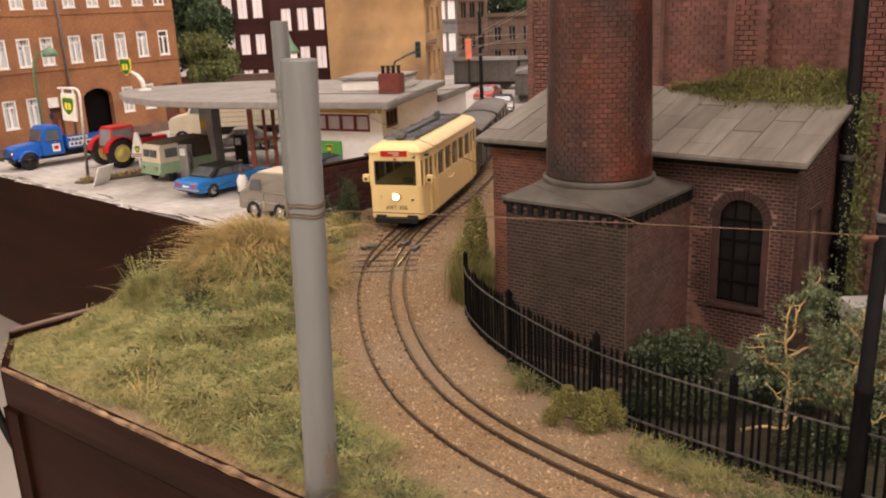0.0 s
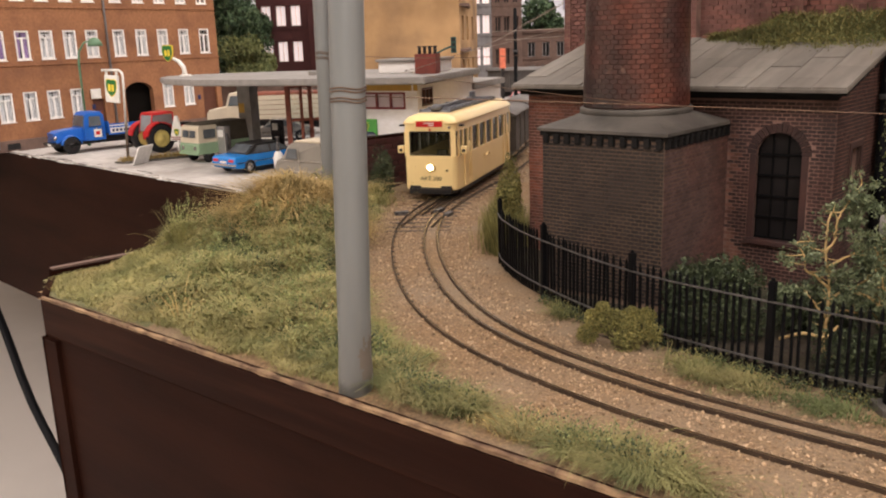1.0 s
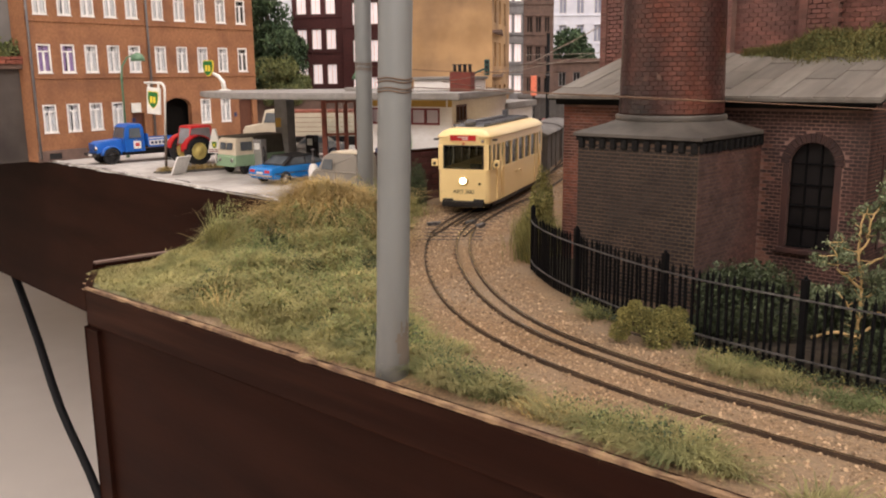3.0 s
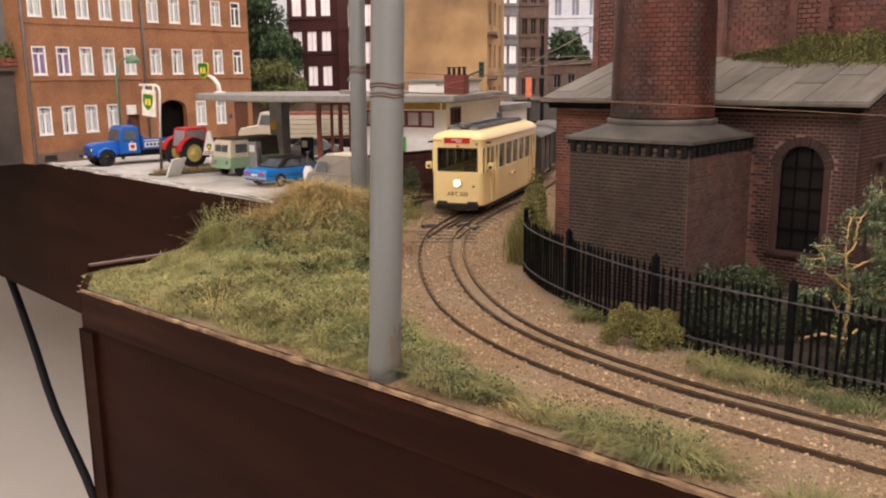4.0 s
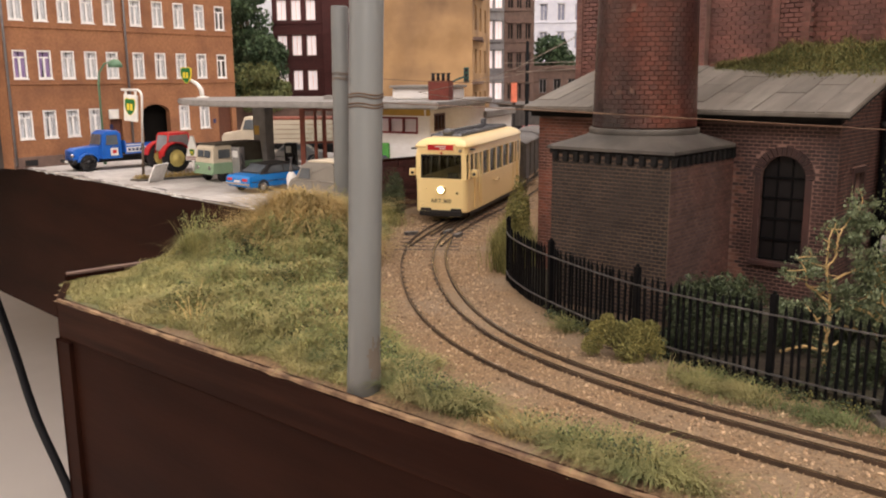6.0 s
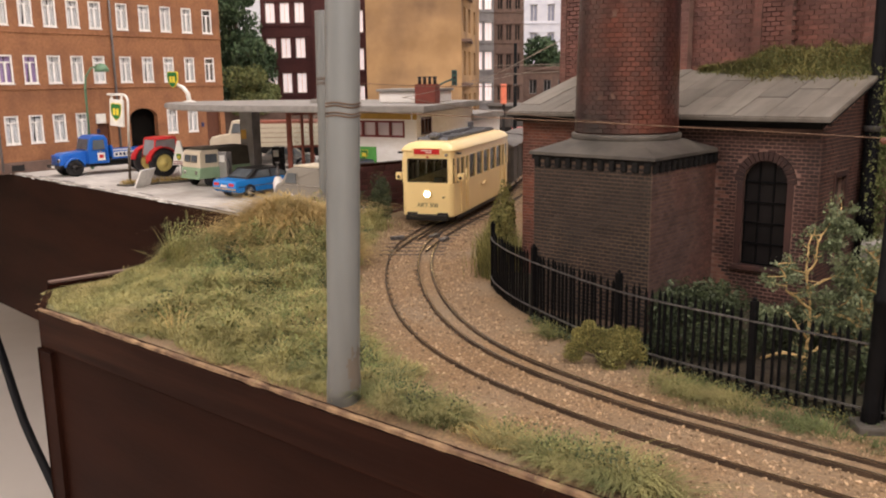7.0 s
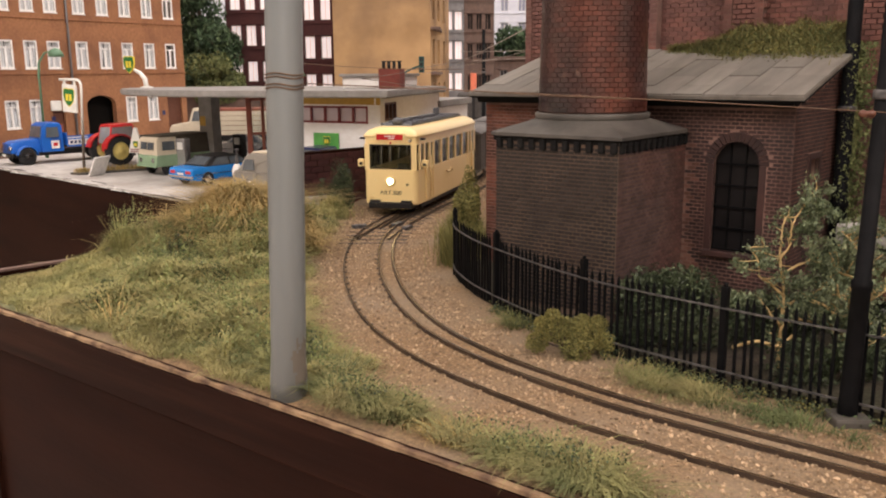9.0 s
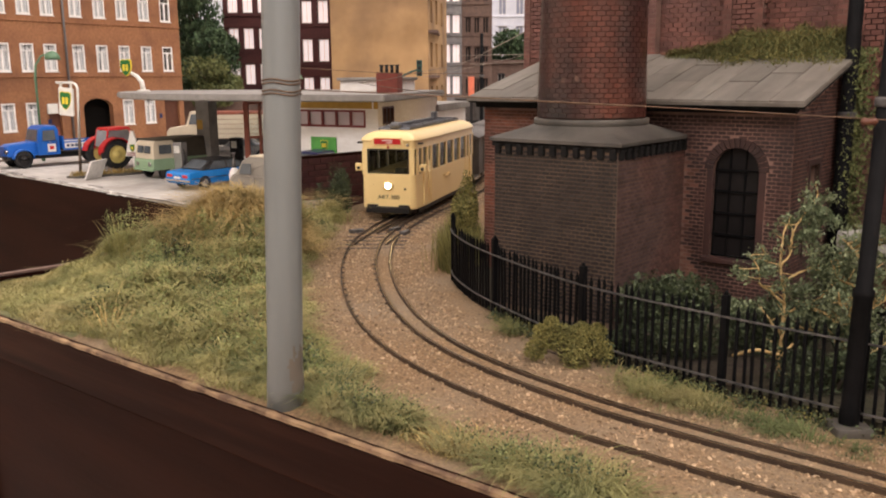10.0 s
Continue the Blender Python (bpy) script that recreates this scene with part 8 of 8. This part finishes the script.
def sapling(x, y, z, h, seed, label, leafmat, n_branch=9, leafn=70, leafsize=0.1):
    r = random.Random(seed)
    t = thing("sapling", at(x, y, z), label, "tree")
    bm = B()
    trunk = spline([(0, 0, -0.2), (0.05, 0.02, h * 0.25), (-0.08, 0.05, h * 0.5), (0.06, 0, h * 0.75), (0.02, 0.05, h)], 0.2)
    tube(bm, trunk, [0.055 - 0.045 * k / len(trunk) for k in range(len(trunk))], 6)
    part("trunk", bm, "twig", t)
    P = []
    for k in range(n_branch):
        base = trunk[int(len(trunk) * (0.18 + 0.75 * k / n_branch))]
        a = k * 2.4 + r.uniform(-0.4, 0.4)
        L = h * r.uniform(0.10, 0.24) * (1.15 - 0.4 * k / n_branch)
        e = base + Vector((math.cos(a) * L, math.sin(a) * L, L * r.uniform(0.3, 0.9)))
        mid = base.lerp(e, 0.5) + Vector((r.uniform(-.1, .1), r.uniform(-.1, .1), -0.06))
        bm = B(); tube(bm, [base, mid, e], [0.030, 0.022, 0.012], 5)
        for q in range(4):
            s0 = base.lerp(e, 0.35 + 0.17 * q)
            s1 = s0 + Vector((r.uniform(-.4, .4), r.uniform(-.4, .4), r.uniform(-0.05, .4)))
            tube(bm, [s0, s1], [0.022, 0.01], 4)
            for _ in range(leafn // 4):
                P.append(s0.lerp(s1, r.uniform(0.3, 1.1)) + Vector((r.gauss(0, .12), r.gauss(0, .12), r.gauss(0, .12))))
        part("branch", bm, "twig", t)
    leaves("crown", P, leafsize, leafmat, t, "", seed)
    return t


tw = thing("sapling", at(7.06, 16.75, 0.16), "twisted yellow-stemmed sapling with clumps of bluish green leaves", "tree")
wood = ([(0, 0, -0.1), (-0.06, 0.02, 0.32), (-0.05, 0, 0.85), (-0.02, 0.04, 1.5), (-0.15, 0.02, 2.25), (-0.16, 0, 2.95), (-0.10, 0.03, 3.15)],
        [(-0.15, 0.02, 2.3), (0.05, 0.05, 2.62), (0.0, 0, 2.95), (0.2, 0.05, 3.3), (0.5, 0.1, 3.75)],
        [(-0.05, 0, 0.87), (-0.25, -0.05, 1.12), (-0.55, -0.1, 1.48)],
        [(-0.02, 0.04, 1.52), (-0.3, 0, 1.78), (-0.58, -0.05, 1.98), (-0.6, -0.02, 2.28), (-0.78, 0, 2.53), (-0.4, 0.05, 2.55)],
        [(-0.03, 0.03, 1.2), (0.3, 0.1, 1.45), (0.7, 0.15, 1.6), (1.1, 0.2, 2.0)],
        [(-0.1, 0, 2.0), (0.3, 0.05, 2.2), (0.8, 0.1, 2.35), (1.2, 0.1, 2.6)],
        [(-0.05, 0, 0.9), (0.3, 0.1, 1.0), (0.75, 0.1, 0.95), (1.2, 0.15, 1.2)],
        [(0, 0, 0.02), (-0.25, -0.12, -0.02), (-0.62, -0.25, -0.06)], [(0, 0, 0.0), (0.2, -0.1, 0.02), (0.4, -0.2, -0.05)],
        [(-0.1, -0.05, -0.02), (-0.6, -0.3, -0.18), (-1.0, -0.35, -0.14)])
rw_ = random.Random(71)
P = []
for k, path in enumerate(wood):
    line = spline(path, 0.08)
    r0 = 0.046 if k == 0 else 0.027
    jit = [p + Vector((rw_.gauss(0, 0.012), rw_.gauss(0, 0.012), 0)) for p in line]
    bm = B(); tube(bm, jit, [r0 * (1 - 0.6 * i / len(jit)) * rw_.uniform(0.85, 1.2) for i in range(len(jit))], 6)
    part("trunk" if k == 0 else "branch" if k < 7 else "root", bm, "twig", tw)
    if k < 7:
        for i in range(3, len(jit), 2):
            p, e = jit[i], jit[i] + Vector((rw_.gauss(0, 0.17), rw_.gauss(0, 0.17), rw_.uniform(-0.05, 0.25)))
            bm = B(); tube(bm, [p, p.lerp(e, 0.5) + Vector((0.02, 0, -0.02)), e], [0.014, 0.011, 0.006], 4)
            part("twig", bm, "twig", tw)
            P += [e + Vector((rw_.gauss(0, 0.07), rw_.gauss(0, 0.07), rw_.gauss(0, 0.06))) for _ in range(26)]
for cx, cz, cr, n in ((0.52, 3.35, 0.36, 14), (0.3, 2.95, 0.28, 8), (0.85, 2.3, 0.42, 16), (1.2, 1.9, 0.34, 11), (0.75, 1.35, 0.48, 18), (1.15, 1.0, 0.35, 10), (-0.55, 2.2, 0.28, 7), (-0.95, 1.55, 0.2, 5), (0.3, 1.75, 0.25, 7)):
    for _ in range(n):
        c = Vector((cx + rw_.gauss(0, cr * 0.55), 0.1 + rw_.gauss(0, cr * 0.5), cz + rw_.gauss(0, cr * 0.5)))
        P += [c + Vector((rw_.gauss(0, 0.085), rw_.gauss(0, 0.085), rw_.gauss(0, 0.06))) for _ in range(75)]
leaves("crown", P, 0.038, "leafblue", tw, "", 71)
sapling(8.25, 16.3, 0.16, 3.2, 72, "leafy sapling beside the fence", "leafblue", 14, 300, 0.040)
bm = B(); tube(bm, spline([(5.9, 16.3, 0.75), (6.3, 16.05, 0.95), (6.8, 16.2, 0.8), (7.2, 16.6, 0.9)], 0.1), 0.035, 5)
tagged(part("fallen_twig", bm, "twig", None), "yellow twig caught in the fence", "twig")


oc = thing("old_cart", at(9.95, 18.0, 0.16), "weathered dark red cart with pale mudguard behind the fence", "cart")
wheel(oc, 0, -0.55, 0.45, 0.22, "rail")
wheel(oc, 0, 0.55, 0.45, 0.22, "rail")
for s in (-0.55, 0.55):
    bm = B()
    a = [math.radians(k) for k in range(0, 181, 15)]
    side(bm, [(0.72 * math.cos(t), 0.45 + 0.72 * math.sin(t)) for t in a] + [(0.64 * math.cos(t), 0.45 + 0.64 * math.sin(t)) for t in a[::-1]], s - 0.2, s + 0.2)
    part("mudguard", bm, "silver", oc, "pale grey curved mudguard")
block(oc, "body", "doorbrown", -0.55, 2.2, -0.5, 0.5, 1.2, 1.9, 0.04, "dark red body")
block(oc, "tailboard", "sleeper", -1.1, 2.2, -0.62, 0.62, 2.08, 2.2, 0.02)
block(oc, "canvas_roll", "roofgrey", -1.3, 2.0, -0.4, 0.4, 2.3, 2.78, 0.12, "pale grey canvas roll")
for x in (-0.4, 1.9):
    block(oc, "upright", "black", x - 0.05, x + 0.05, -0.3, 0.3, 1.85, 2.35, 0.0)


def tree(x, y, z, h, w, seed, label, mat="leafdark", n=4200, size=0.3):
    r = random.Random(seed)
    t = thing("tree", at(x, y, z), label, "tree")
    bm = B(); tube(bm, [(0, 0, -0.3), (0.1, 0, h * 0.3), (0, 0.1, h * 0.7)], [h * 0.035, h * 0.025, h * 0.01], 8)
    part("trunk", bm, "sleeper", t)
    P = []
    lobes = [(r.uniform(-w, w) * 0.75, r.uniform(-w, w) * 0.75, h * r.uniform(0.25, 0.85), w * r.uniform(0.3, 0.55)) for _ in range(22)]
    bm = B()
    for lx, ly, lz, lr in lobes[:10]:
        tube(bm, [(0, 0, lz * 0.5), (lx * 0.6, ly * 0.6, lz * 0.85), (lx, ly, lz)], [h * 0.012, h * 0.008, h * 0.003], 5)
    part("limbs", bm, "sleeper", t)
    for _ in range(n):
        lx, ly, lz, lr = r.choice(lobes)
        v = Vector((r.gauss(0, 1), r.gauss(0, 1), r.gauss(0, 1))).normalized() * lr * (r.random() ** 0.33)
        P.append((lx + v.x, ly + v.y, max(0.3, lz + v.z * 0.9)))
    leaves("crown", P, size, mat, t, "", seed)
    return t


tree(-25.8, 88, 0.6, 17, 3.6, 81, "dense dark green tree between the houses", "leafdark", 15000, 0.20)
tree(-22.9, 84, 0.6, 7.6, 2.6, 82, "round brownish olive shrub tree", "leaf", 8000, 0.17)
tree(-30.5, 92, 0.6, 16, 4, 83, "dense dark green tree behind the tenement", "leafdark", 9000, 0.22)
tree(8.2, 128, 0.3, 12.5, 4.2, 84, "dark green street tree in the distance", "leafdark", 13000, 0.3)
tree(16.5, 126, 0.3, 11, 4.2, 85, "dark green street tree in the distance", "leafdark", 13000, 0.3)

# ---- single bricks of the plinth, nearest the fence ----
allb = [(c, hl, s, z, XA, "f") for c, hl, s, z in front] + [(c, hl, s, z, Vector((0, 1, 0)), "r") for c, hl, s, z in right]
single = [q for q in allb if 1.5 < q[3] < 4.4]
single.sort(key=lambda q: (0 if q[5] == "f" else 1, -q[3]))
single = single[:300]
keyset = {(round(q[0].x, 3), round(q[0].y, 3), round(q[3], 3)) for q in single}
cache = {}
for c, hl, s, z, u, w in single:
    key = (round(hl, 2), w)
    if key not in cache:
        V, F = brick_mesh([(Vector((0, 0, 0)), hl, 0, 0)], u, seed=len(cache))
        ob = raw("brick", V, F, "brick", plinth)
        cache[key] = ob.data
    else:
        ob = new("brick", cache[key])
        ob.parent = plinth
    ob.matrix_basis = at(c.x, c.y, c.z)
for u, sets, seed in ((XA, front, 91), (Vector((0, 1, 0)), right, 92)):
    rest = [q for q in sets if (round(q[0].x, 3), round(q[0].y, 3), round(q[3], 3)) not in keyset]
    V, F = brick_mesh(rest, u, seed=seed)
    # the right face takes the copy with side light painted into the brick
    tagged(raw("plinth_bricks", V, F, "brickj" if seed == 91 else "litbrickside", ch), kind="stuff")
